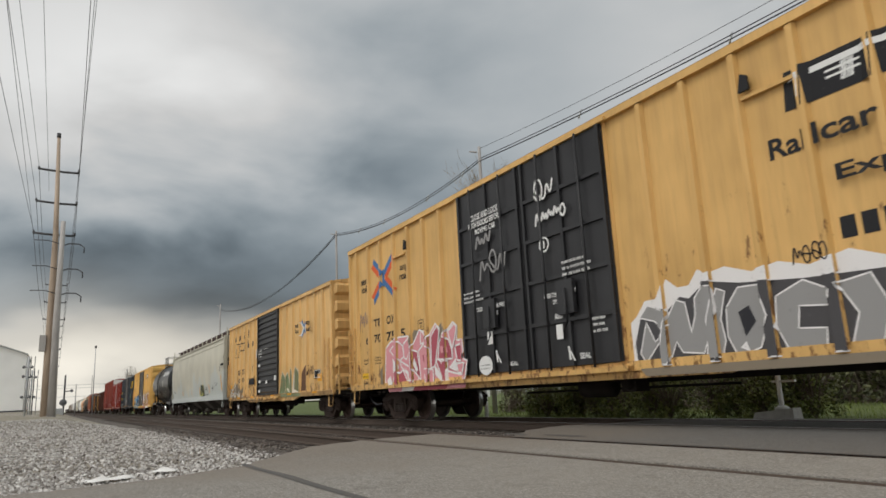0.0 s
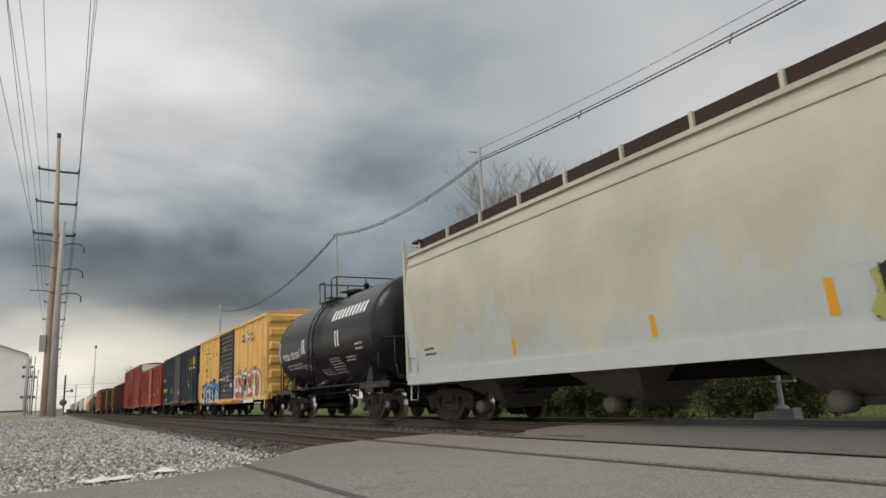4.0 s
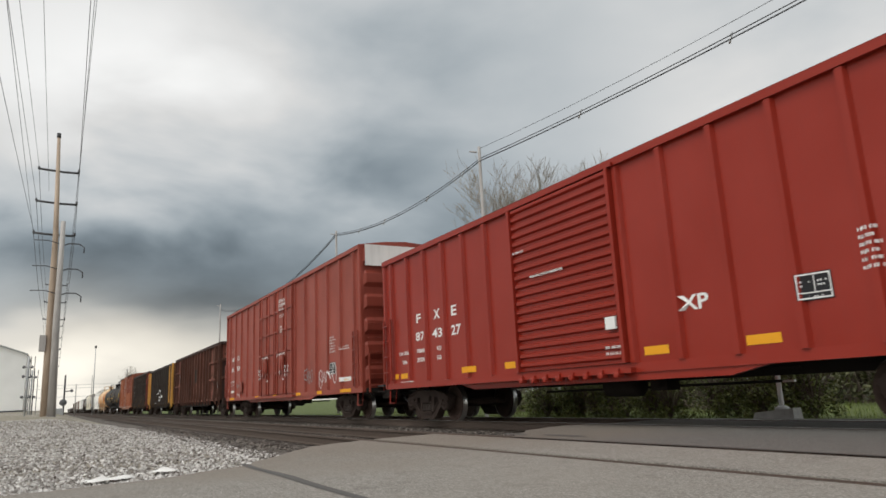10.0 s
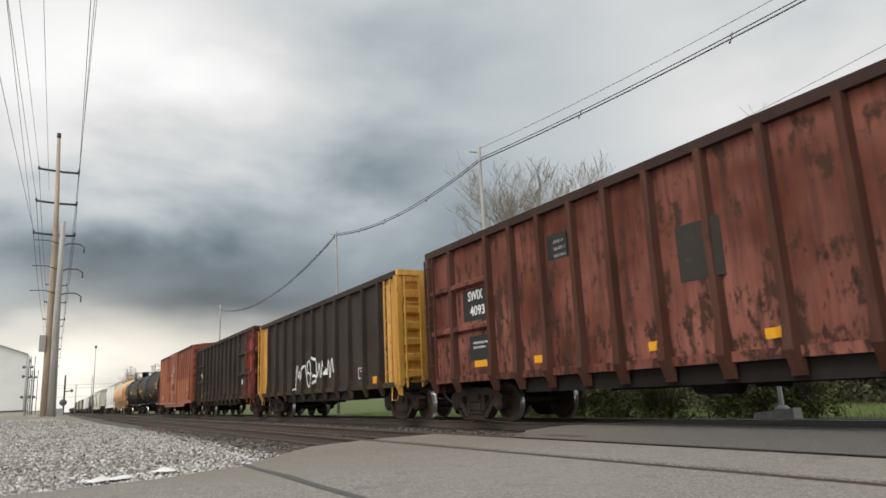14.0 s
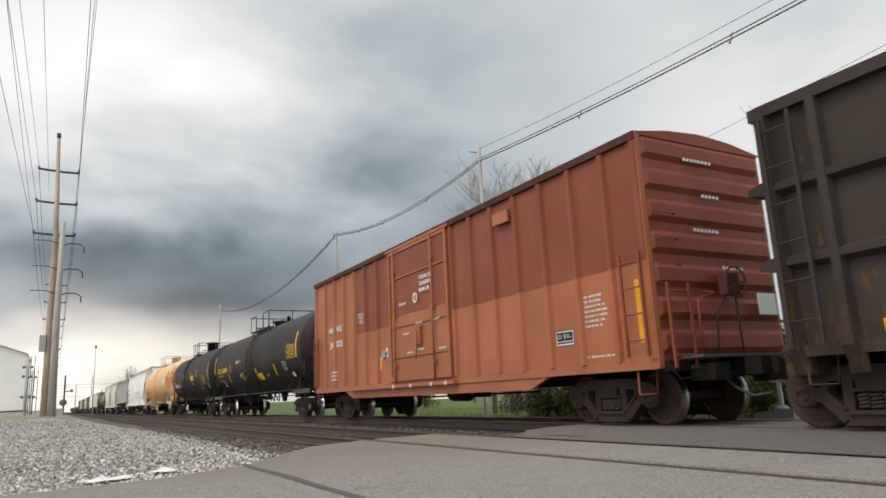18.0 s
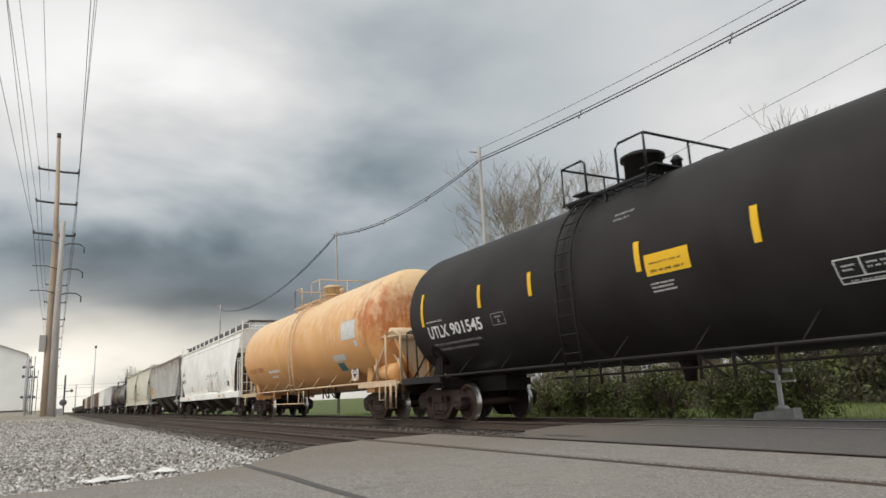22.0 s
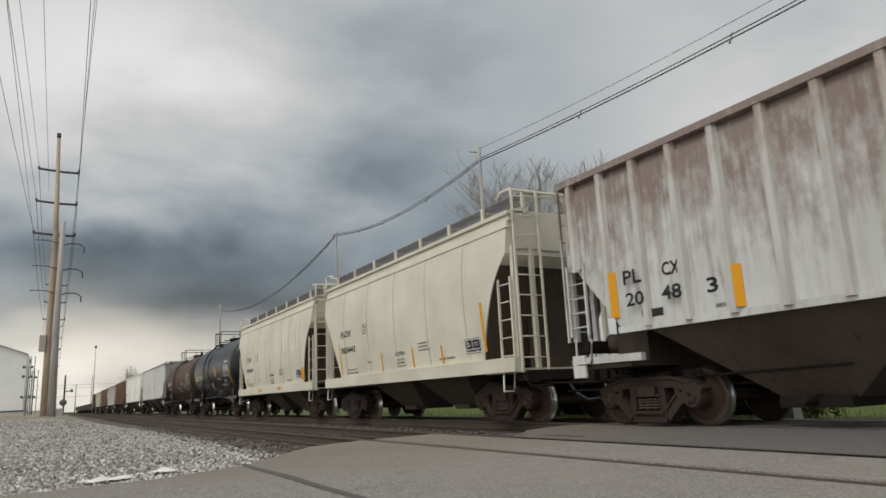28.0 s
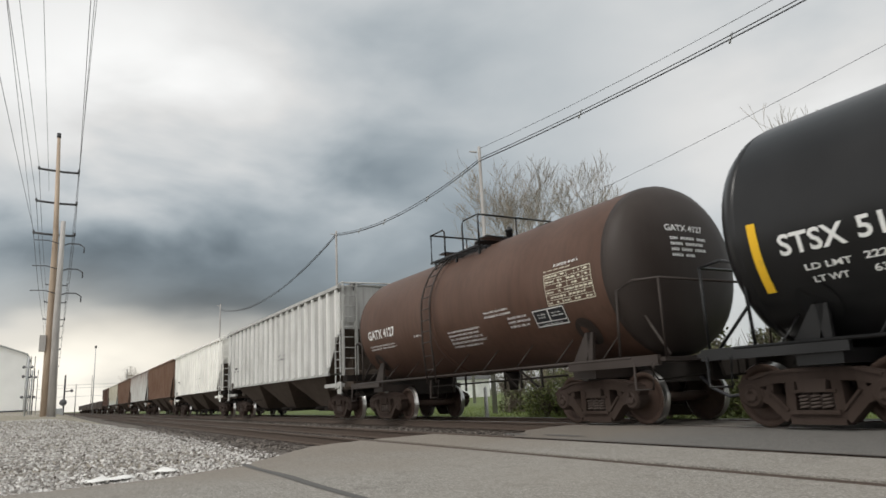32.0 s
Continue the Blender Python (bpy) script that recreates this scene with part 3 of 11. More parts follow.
def rough_edge(pts, rng, amp=0.05, step=0.22):
    """The same way with small breaks along it."""
    out = []
    for (xa, ya), (xb, yb) in zip(pts, pts[1:]):
        n = max(1, int(math.hypot(xb - xa, yb - ya) / step))
        for i in range(n):
            t = i / n
            j = amp if 0 < i else 0
            out.append((xa + (xb - xa) * t + rng.uniform(-j, j), ya + (yb - ya) * t + rng.uniform(-j, j) * 0.4))
    return out + [pts[-1]]


def build_road():
    rng = random.Random(5)
    light = asphalt("worn_light_asphalt", (0.175, 0.162, 0.143), (0.36, 0.34, 0.305), (0.27, 0.247, 0.215))
    dark = asphalt("newer_dark_asphalt", (0.098, 0.093, 0.085), (0.185, 0.176, 0.163), (0.125, 0.119, 0.109))
    west = rough_edge([(-10.45, 4.345), (-9.95, 3.35), (-8.9, 2.6), (-7.76, 1.8), (-7.2, 0.8), (-7.05, 0.0), (-6.95, -3.0), (-6.9, -20.0)], rng)
    setting("road", slab([(9, -20), (9, 4.345)] + west, -0.3, 0.0), light, "worn pale grey asphalt road at the level crossing")
    mid = rough_edge([(-10.65, 5.79), (-10.5, 4.585)], rng, 0.03)
    setting("road", slab([(9, 4.585), (9, 5.79)] + mid, -0.3, -0.004), light, "pale asphalt panel between the rails")
    far = rough_edge([(-9.9, 8.65), (-10.1, 8.2), (-9.7, 7.15), (-9.0, 6.35), (-8.6, 5.965)], rng, 0.06)
    setting("road", slab([(9, 5.965), (9, 8.65)] + far, -0.3, -0.006), dark, "dark asphalt between the two tracks")
    setting("road", slab([(9, 8.82), (9, 10.08), (-9.6, 10.08), (-9.7, 8.82)], -0.3, -0.008), dark, "dark asphalt panel between the rails")
    setting("road", slab([(9, 10.26), (9, 80), (-4.4, 80), (-4.4, 11.0), (-9.0, 10.55), (-9.2, 10.26)], -0.3, -0.01), dark, "dark asphalt road beyond the tracks")
    # tar seam and cracks on the near apron
    tar = plain("tar_seam", (0.10, 0.096, 0.09), 0.8, 0, 0.25, 20)
    for path, w in (([(-7.97, 1.88), (-7.2, 1.86), (-6.3, 1.88), (-5.4, 1.85), (-4.48, 1.85), (-3.0, 1.83)], 0.045),
                    ([(-8.4, 5.88), (-7.2, 5.9), (-6.0, 5.88), (-4.5, 5.9), (-2.5, 5.88)], 0.02)):
        g = Geo()
        left, right = [], []
        for i, (x, y) in enumerate(path):
            k = w * rng.uniform(0.75, 1.2)
            left.append((x, y + k, 0.004))
            right.append((x, y - k, 0.004))
        for i in range(len(path) - 1):
            g.face((right[i], right[i + 1], left[i + 1], left[i]))
        setting("road_seam", g, tar, "dark tar seam in the asphalt")
    # potholes at the edge of the far apron
    for x, y, a, b_ in ((-8.95, 6.28, 0.34, 0.10), (-7.9, 6.42, 0.48, 0.09), (-5.1, 5.99, 0.8, 0.03)):
        g = Geo()
        g.face([(x + a * rng.uniform(0.8, 1.1) * math.cos(t), y + b_ * rng.uniform(0.7, 1.2) * math.sin(t), 0.0) for t in (k * math.pi / 8 for k in range(16))])
        setting("road_seam", g, tar, "dark broken patch in the asphalt")


def build_tracks():
    steel = plain("brown_rail_steel", (0.085, 0.063, 0.05), 0.7, 0.2, 0.25, 20)
    shine = plain("polished_rail_head", (0.42, 0.41, 0.40), 0.3, 0.9, 0.08)
    tie_mat = paint("creosote_tie", (0.075, 0.06, 0.05), 0.1, 0.4, 0.9)
    bal = ballast_material()
    profile = ((-0.07, -0.17), (0.07, -0.17), (0.07, -0.158), (0.012, -0.14), (0.012, -0.045), (0.036, -0.03), (0.036, -0.004), (0.028, 0.0), (-0.028, 0.0), (-0.036, -0.004), (-0.036, -0.03), (-0.012, -0.045), (-0.012, -0.14), (-0.07, -0.158))
    for cy, who in ((NEAR_Y, "empty near track"), (TRACK_Y, "track under the train")):
        for side in (-1, 1):
            y = cy + side * 0.7535
            g = Geo()
            g.ring([[(x, y + a, b) for a, b in profile] for x in (-900, -60, -20, 0, 20, 120)], smooth=False)
            rail = setting("rail", g, steel, "brown steel rail of the " + who)
            h = Geo()
            h.box(-900, 120, y - 0.024, y + 0.024, 0.001, 0.0025)
            part("rail_head", h, shine if cy == TRACK_Y else steel, rail, "running surface")
        tie = Geo().box(-0.115, 0.115, -1.3, 1.3, -0.36, -0.175).mesh("tie")
        tie.materials.append(tie_mat)
        bed = Geo()
        # ballast bed with sloping shoulders
        xs = [-900, -120, -60, -40, -25, -18, -14, -11.2] + [-10.2, 9.5, 20, 120]
        prof = ((-2.45, -0.44), (-1.55, -0.215), (-0.8, -0.20), (0.8, -0.20), (1.55, -0.215), (2.45, -0.44))
        bed.ring([[(x, cy + a, b) for a, b in prof] for x in xs], closed=False, smooth=False)
        bo = setting("ballast", bed, bal, "dark brown stone ballast of the " + who)
        for i in range(110):
            o = new("tie", tie)
            o.parent = bo
            o.location = (-11.0 - i * 0.54, cy, 0)


def ballast_material():
    m, nt, b = mat_base("dark_ballast")
    tc = nt.nodes.new("ShaderNodeTexCoord")
    p = tc.outputs["Object"]
    vor = nt.nodes.new("ShaderNodeTexVoronoi")
    vor.inputs["Scale"].default_value = 19
    link(nt, p, vor.inputs["Vector"])
    s = nt.nodes.new("ShaderNodeSeparateColor")
    link(nt, vor.outputs["Color"], s.inputs[0])
    c = mix_col(nt, s.outputs[0], (0.055, 0.045, 0.038), (0.17, 0.15, 0.13))
    link(nt, c, b.inputs["Base Color"])
    b.inputs["Roughness"].default_value = 0.95
    bump_node(nt, b, math_node(nt, "MULTIPLY", vor.outputs["Distance"], -1.0), 0.9, 0.04)
    return m


def stone_material(name, dark, light):
    m, nt, b = mat_base(name)
    geo = nt.nodes.new("ShaderNodeNewGeometry")
    tc = nt.nodes.new("ShaderNodeTexCoord")
    fine = noise_node(nt, tc.outputs["Object"], 60, 4)
    c = mix_col(nt, geo.outputs["Random Per Island"], dark, light)
    c = mix_col(nt, math_node(nt, "MULTIPLY", fine, 0.4), c, tuple(k * 0.6 for k in dark))
    link(nt, c, b.inputs["Base Color"])
    b.inputs["Roughness"].default_value = 0.9
    return m


def scatter_stones(name, count, place, size, material, label, seed):
    """Loose angular stones, joined, as they cannot be counted."""
    rng = np.random.default_rng(seed)
    t = (1 + 5 ** 0.5) / 2
    base = np.array([(-1, t, 0), (1, t, 0), (-1, -t, 0), (1, -t, 0), (0, -1, t), (0, 1, t), (0, -1, -t), (0, 1, -t), (t, 0, -1), (t, 0, 1), (-t, 0, -1), (-t, 0, 1)]) / 1.9
    tri = np.array([(0, 11, 5), (0, 5, 1), (0, 1, 7), (0, 7, 10), (0, 10, 11), (1, 5, 9), (5, 11, 4), (11, 10, 2), (10, 7, 6), (7, 1, 8), (3, 9, 4), (3, 4, 2), (3, 2, 6), (3, 6, 8), (3, 8, 9), (4, 9, 5), (2, 4, 11), (6, 2, 10), (8, 6, 7), (9, 8, 1)])
    pos = place(rng, count)
    count = len(pos)
    s = rng.uniform(size[0], size[1], (count, 1, 1)) * rng.uniform(0.5, 1.35, (count, 1, 3)) * np.array([1, 1, 0.8])
    v = base[None] * (1 + rng.uniform(-0.45, 0.40, (count, 12, 1))) * s
    a = rng.uniform(0, 6.28, (count, 1))
    x, y = v[:, :, 0] * np.cos(a) - v[:, :, 1] * np.sin(a), v[:, :, 0] * np.sin(a) + v[:, :, 1] * np.cos(a)
    v = np.stack([x, y, v[:, :, 2]], -1) + pos[:, None, :]
    f = (tri[None] + 12 * np.arange(count)[:, None, None]).reshape(-1, 3)
    me = bpy.data.meshes.new(name)
    me.from_pydata(v.reshape(-1, 3), [], f)
    me.materials.append(material)
    return tagged(new(name, me), label, kind="stuff")


def build_gravel():
    def inside(x, y):
        edge = -7.0 - 0.43 * max(0.0, y - 0.2) if y < 1.8 else -7.75 - 1.4 * (y - 1.8)
        return x < edge + 0.12

    def shoulder(rng, n):
        d = 7.0 + 30.0 * rng.random(n * 2) ** 2.1
        y = rng.uniform(-7.5, 4.05, n * 2)
        x = -d - 0.4 * rng.random(n * 2)
        keep = [i for i in range(len(x)) if inside(x[i], y[i])][:n]
        return np.array([(x[i], y[i], max(ground_z(x[i], y[i]), -0.26 if y[i] > 3 else -9) + 0.012) for i in keep])

    scatter_stones("gravel", 46000, shoulder, (0.009, 0.028), stone_material("pale_gravel_stone", (0.15, 0.13, 0.11), (0.86, 0.84, 0.81)), "loose pale grey crushed stone beside the road", 3)

    def between(rng, n):
        x = -9.5 - 26.0 * rng.random(n) ** 1.8
        y = rng.uniform(3.3, 8.4, n)
        keep = [i for i in range(n) if min(abs(y[i] - 4.416), abs(y[i] - 5.92)) > 0.12 and (y[i] > 6.0 or x[i] < -10.9)]
        out = []
        for i in keep:
            d = min(abs(y[i] - NEAR_Y), abs(y[i] - TRACK_Y))
            out.append((x[i], y[i], -0.195 if d < 1.5 else -0.2 - 0.22 * min(1, (d - 1.5) / 0.9)))
        return np.array(out)

    scatter_stones("track_ballast", 8000, between, (0.02, 0.042), stone_material("dark_ballast_stone", (0.05, 0.042, 0.036), (0.24, 0.21, 0.185)), "dark brown stones between the tracks", 8)


def build_litter():
    film = plain("white_plastic_sheet", (0.80, 0.79, 0.76), 0.5, 0, 0.05)
    for k, (cx, cy, a, b_, turn) in enumerate(((-8.0, 0.55, 0.15, 0.27, 0.35), (-8.37, 1.12, 0.09, 0.14, -0.4))):
        rng = random.Random(20 + k)
        g, n = Geo(), 9
        for j in range(n):
            for i in range(n):
                u, w = i / (n - 1) * 2 - 1, j / (n - 1) * 2 - 1
                r = 1 - 0.25 * rng.random() * (abs(u) > 0.9 or abs(w) > 0.9)
                x, y = u * a * r, w * b_ * r
                g.v.append((cx + x * math.cos(turn) - y * math.sin(turn), cy + x * math.sin(turn) + y * math.cos(turn), -0.03 + 0.055 * rng.random() * (1.1 - max(abs(u), abs(w)))))
        for j in range(n - 1):
            for i in range(n - 1):
                g.f.append((j * n + i, j * n + i + 1, (j + 1) * n + i + 1, (j + 1) * n + i))
                g.s.append(True)
        tagged(part("plastic_sheet", g, film), "crumpled white plastic sheet lying on the gravel", "litter")


# ---- poles, wires, signals, houses, plants ----
def wire(name, a, b, sag, r, material, label):
    pts = [Vector(a).lerp(Vector(b), t) - Vector((0, 0, sag * 4 * t * (1 - t))) for t in (i / 18 for i in range(19))]
    g = Geo().tube(pts, r, 5)
    return tagged(part(name, g, material), label, "wire")


def build_pole_line():
    wood = paint("grey_pole_wood", (0.42, 0.40, 0.38), 0.05, 0.3, 0.85, grime_col=(0.12, 0.10, 0.085))
    brown = paint("tan_pole_wood", (0.42, 0.33, 0.25), 0.08, 0.35, 0.85, grime_col=(0.20, 0.12, 0.075))
    dark = plain("dark_crossarm", (0.085, 0.085, 0.09), 0.7)
    cable = plain("dark_cable", (0.055, 0.055, 0.06), 0.6)
    D = 50 / 34
    arms = (11.48, 9.96, 8.48)
    for n, px in enumerate((-50.0, -98.0, -146.0, -200.0, 60.0)):
        gz = ground_z(px, -0.4)
        pole = tagged(new("utility_pole"), "tall weathered wooden power pole with three crossarms", "utility pole", "power line poles")
        pole.location = (px, 0, 0)
        part("mast", Geo().tube([(0, -0.48, gz - 0.6), (0, -0.55, 6.5), (0, -0.60, 12.0), (0, -0.85, 18.95)], [0.26, 0.21, 0.17, 0.10], 10), brown, pole)
        part("cap", Geo().tube([(0, -0.85, 18.9), (0, -0.852, 19.22)], 0.13, 8), dark, pole)
        for k, z in enumerate(arms):
            zz = (z - 0.66) * D + 0.66
            part("crossarm", Geo().tube([(-0.15, (-1.27 - 0.01 * k) * D, zz + 0.06), (-0.15, -0.45, zz - 0.02)], 0.075, 6), dark, pole)
            part("crossarm", Geo().tube([(-0.15, -0.55, zz - 0.02), (-0.15, 0.33 * D, zz + 0.0)], 0.075, 6), dark, pole)
            for y in (-1.27 * D, 0.33 * D):
                part("insulator", Geo().lathe([(0.03, 0), (0.08, 0.04), (0.05, 0.1), (0.08, 0.15), (0.04, 0.24)], "z", 8, (-0.15, y, zz)), dark, pole)
        if px > 0:
            part("crossarm", Geo().tube([(0, -4.4, 12.2), (0, 0.5, 12.2)], 0.07, 6), dark, pole)
            part("crossarm", Geo().tube([(0, -3.8, 16.7), (0, 0.6, 16.7)], 0.07, 6), dark, pole)
        if n == 0:
            box_ = Geo().box(-0.3, 0.3, -1.06, -0.70, 4.5, 5.5)
            part("transformer_box", box_, wood, pole, "grey metal switch box on the pole")
            second = tagged(new("utility_pole"), "pale grey wooden pole with bracket arms beside a taller pole", "utility pole", "power line poles")
            second.location = (px + 0.3, -0.10, 0)
            part("mast", Geo().tube([(0, 0.0, gz - 0.6), (0, -0.10, 6.5), (0, -0.12, 13.0)], [0.26, 0.20, 0.14], 10), wood, second)
            for z in (11.45, 9.75, 8.15):
                part("bracket_arm", Geo().tube([(0, -0.1, z - 0.1), (0, 0.35, z + 0.08), (0, 0.9, z + 0.08), (0, 1.2, z - 0.12), (0, 1.2, z - 0.5)], 0.04, 6), dark, second)
                part("bracket_arm", Geo().tube([(0, -0.2, z + 0.02), (0, -0.9, z + 0.22), (0, -1.7, z + 0.2)], 0.03, 6), dark, second)
    ends = [-200, -146, -98, -50.0, 60]
    # place on the arm, height, and place at the pole behind the camera
    spots = [(-1.27 * D, arms[0], -3.69), (0.33 * D, arms[0], 0.43), (-1.28 * D, arms[1], -3.54), (0.335 * D, arms[1], -0.14), (-1.29 * D, arms[2], -4.29), (0.35 * D, arms[2], -0.68)]
    for y, z, yb in spots:
        zz = (z - 0.66) * D + 0.9
        for a, b_ in zip(ends, ends[1:]):
            wire("power_cable", (a, y, zz), (b_, y if b_ < 0 else yb, zz), 0.012 * (b_ - a) if b_ < 0 else 0.03, 0.016 if b_ < 0 else 0.011, cable, "thin dark overhead power cable")
    for y, z, yb in ((-1.9, 12.3, -1.95), (-1.17, 15.03, -1.43)):
        wire("power_cable", (-49.7, y, z), (60, yb, z), 0.03, 0.010, cable, "thin dark overhead power cable")


def build_far_poles():
    wood = M["pole_far"]
    cable = M["cable"]
    for x, y, h_, lab in ((-42.16, 16, 11.85, "wooden pole carrying a bundle of cables"), (-79.7, 16, 12.0, "wooden pole carrying a bundle of cables"), (18, 16, 12, "wooden pole carrying a bundle of cables"), (-24.03, 16, 11.5, "slim wooden pole with a short arm")):
        pole = tagged(new("utility_pole"), lab + ", behind the train", "utility pole", "poles behind the train")
        pole.location = (x, y, 0)
        part("mast", Geo().tube([(0, 0, -0.6), (0, 0, h_)], [0.11, 0.07], 8), wood, pole)
        part("arm", Geo().tube([(-0.05, -0.1, h_ - 0.25), (-0.4, -0.25, h_ - 0.12)], 0.035, 6), wood, pole)
    spans = ((-79.7, 11.45, -42.16, 11.72, 1.75), (-42.16, 11.72, -24.03, 11.0, 0.72), (-24.03, 11.0, 18, 11.2, 0.95))
    for x0, z0, x1, z1, sag in spans:
        for dy, dz in ((0, -0.05), (0.06, -0.125), (-0.05, -0.2)):
            wire("cable", (x0, 16 + dy, z0 + dz), (x1, 16 + dy, z1 + dz), sag, 0.017, cable, "dark cable of a bundle behind the train")
    for x in (-38.1, -34.4, -29.1, -25.5, -17.3, -10.9, -4.5, 2):
        x0, z0, x1, z1, sag = spans[1] if x < -24.03 else spans[2]
        t = (x - x0) / (x1 - x0)
        z = z0 + (z1 - z0) * t - sag * 4 * t * (1 - t)
        g = Geo().tube([(x, 16.1, z + 0.06), (x, 15.93, z - 0.30)], 0.035, 5)
        tagged(part("cable_spacer", g, M["insul"]), "pale spacer clip on the cable bundle", "spacer")
    for x, y, h_ in ((-48, 30, 13.0), (-4, 24, 12.4)):
        pole = tagged(new("utility_pole"), "slim wooden pole that carries a service wire", "utility pole", "poles behind the train")
        pole.location = (x, y, 0)
        part("mast", Geo().tube([(0, 0, -0.6), (0, 0, h_)], [0.13, 0.08], 8), wood, pole)
    wire("cable", (-24.03, 16, 11.42), (18, 16, 11.7), 1.1, 0.009, cable, "thin service wire from a pole")
    wire("cable", (-48, 30, 12.9), (-4, 24, 12.3), 0.6, 0.010, cable, "thin service wire behind the trees")


def build_left_distance():
    wall = plain("white_sheet_metal", (0.90, 0.90, 0.87), 0.45, 0.0, 0.05, 0.6, 0.02)
    b = tagged(new("warehouse"), "plain white metal warehouse with a low gable roof", "building")
    b.location = (-90, 0, 0)
    g = Geo()
    g.hexa(((-14, -9.0, 1.1), (0, -9.0, 1.1), (0, -3.0, 1.1), (-14, -3.0, 1.1), (-14, -9.0, 9.45), (0, -9.0, 9.45), (0, -3.0, 7.2), (-14, -3.0, 7.2)))
    part("wall", g, wall, b)
    r = Geo().hexa(((-14.3, -9.3, 9.56), (0.3, -9.3, 9.56), (0.3, -2.9, 7.18), (-14.3, -2.9, 7.18), (-14.3, -9.3, 9.7), (0.3, -9.3, 9.7), (0.3, -2.9, 7.32), (-14.3, -2.9, 7.32)))
    part("roof", r, M["insul"], b, "pale sheet-metal roof")
    part("plinth", Geo().box(-14.1, 0.1, -9.1, -2.95, 0.2, 1.1), M["cable"], b, "dark base course")
    # signal masts beside the line
    for x, y, base, h_, heads in ((-60, -1.86, 0.6, 4.9, (4.1, 3.4, 1.9)), (-66, -1.72, 0.6, 4.2, (3.6, 2.0))):
        s = tagged(new("signal_mast"), "grey metal signal mast with several lamp heads", "signal")
        s.location = (x, y, 0)
        part("mast", Geo().tube([(0, 0, base - 0.5), (0, 0, h_)], 0.07, 8), M["insul"], s)
        part("ladder", Geo().beam([(0.1, base), (0.1, h_)], 0.05, 0.15, 0.2).beam([(0.1, base), (0.1, h_)], 0.05, 0.4, 0.45), M["cable"], s)
        for z in heads:
            for e in (-1, 1):
                part("lamp_head", Geo().lathe([(0.04, 0.0), (0.11, 0.02), (0.11, 0.12), (0.07, 0.26)], "x", 10, (0.05, e * 0.26, z)), M["signal_grey"], s, "black hooded lamp")
            part("arm", Geo().box(-0.03, 0.03, -0.28, 0.28, z - 0.03, z + 0.03), M["insul"], s)
    c = tagged(new("crossing_signal"), "distant crossing signal with a round sign and a cabinet", "signal")
    c.location = (-70, 0.75, 0)
    part("mast", Geo().tube([(0, 0, 0.1), (0, 0, 3.9)], 0.07, 8), M["cable"], c)
    part("sign", Geo().lathe([(0.02, 0), (0.30, 0.0), (0.30, 0.04), (0.02, 0.06)], "x", 16, (0.1, -0.05, 1.5)), M["signal_grey"], c, "round grey sign seen from behind")
    part("lamp_head", Geo().lathe([(0.05, 0), (0.14, 0.05), (0.12, 0.3)], "x", 10, (0.1, 0.55, 2.5)), M["signal_grey"], c)
    part("arm", Geo().box(-0.03, 0.03, 0, 0.7, 2.44, 2.52), M["cable"], c)
    part("cabinet", Geo().box(-0.4, 0.4, -0.8, 0.0, 0.3, 1.0), M["insul"], c, "small grey cabinet")
    t = tagged(new("lattice_mast"), "tall thin pole with a small lamp on top, far off", "mast")
    t.location = (-120, 5.2, 0)
    part("mast", Geo().tube([(0, 0, 0), (0, 0, 10.4)], [0.09, 0.05], 6), M["insul"], t)
    part("lamp", Geo().lathe([(0.05, 0), (0.18, 0.1), (0.15, 0.35), (0.03, 0.4)], "z", 8, (0, 0, 10.3)), M["cable"], t)
    for x, y, z in ((-140, 11.5, 8), (-170, 4.0, 6.5), (-230, 9.5, 11), (-150, -30, 6.4), (-150, 40, 7.0)):
        p = tagged(new("utility_pole"), "thin distant wooden pole", "utility pole")
        p.location = (x, y, 0)
        part("mast", Geo().tube([(0, 0, -0.4), (0, 0, z)], [0.12, 0.08], 6), M["pole_far"], p)
    for z, y0 in ((4.0, -30), (5.6, -30), (6.2, -30)):
        wire("cable", (-150, y0, z), (-150, 40, z + 0.6), 0.8, 0.03, M["insul"], "thin wire crossing the line far off")
    lamp = tagged(new("street_lamp"), "dark street lamp head on a thin arm", "street lamp")
    lamp.location = (-30, -2.35, 0)
    part("pole", Geo().tube([(0, -2.4, 0), (0, -2.4, 4.6)], 0.06, 8), M["cable"], lamp)
    part("arm", Geo().tube([(0, -2.4, 4.6), (0, -0.9, 4.75), (0, 0.0, 4.05)], 0.03, 6), M["insul"], lamp)
    part("lamp_head", Geo().lathe([(0.02, 0.12), (0.10, 0.1), (0.14, 0.0), (0.05, -0.06)], "z", 10, (0, -0.35, 3.72)), M["cable"], lamp)


def leaf_cloud(g, centre, rad, count, size, rng):
    for _ in range(count):
        d = Vector((rng.gauss(0, 1), rng.gauss(0, 1), rng.gauss(0, 1))).normalized() * (rng.random() ** 0.4)
        p = Vector((centre[0] + d.x * rad[0], centre[1] + d.y * rad[1], max(centre[2] + d.z * rad[2], -0.2)))
        a = Vector((rng.uniform(-1, 1), rng.uniform(-1, 1), rng.uniform(-0.4, 1))).normalized()
        b = a.cross(Vector((rng.uniform(-1, 1), rng.uniform(-1, 1), rng.uniform(-1, 1)))).normalized()
        s = size * rng.uniform(0.6, 1.4)
        g.face((p - a * s, p + b * s * 0.5, p + a * s, p - b * s * 0.5))


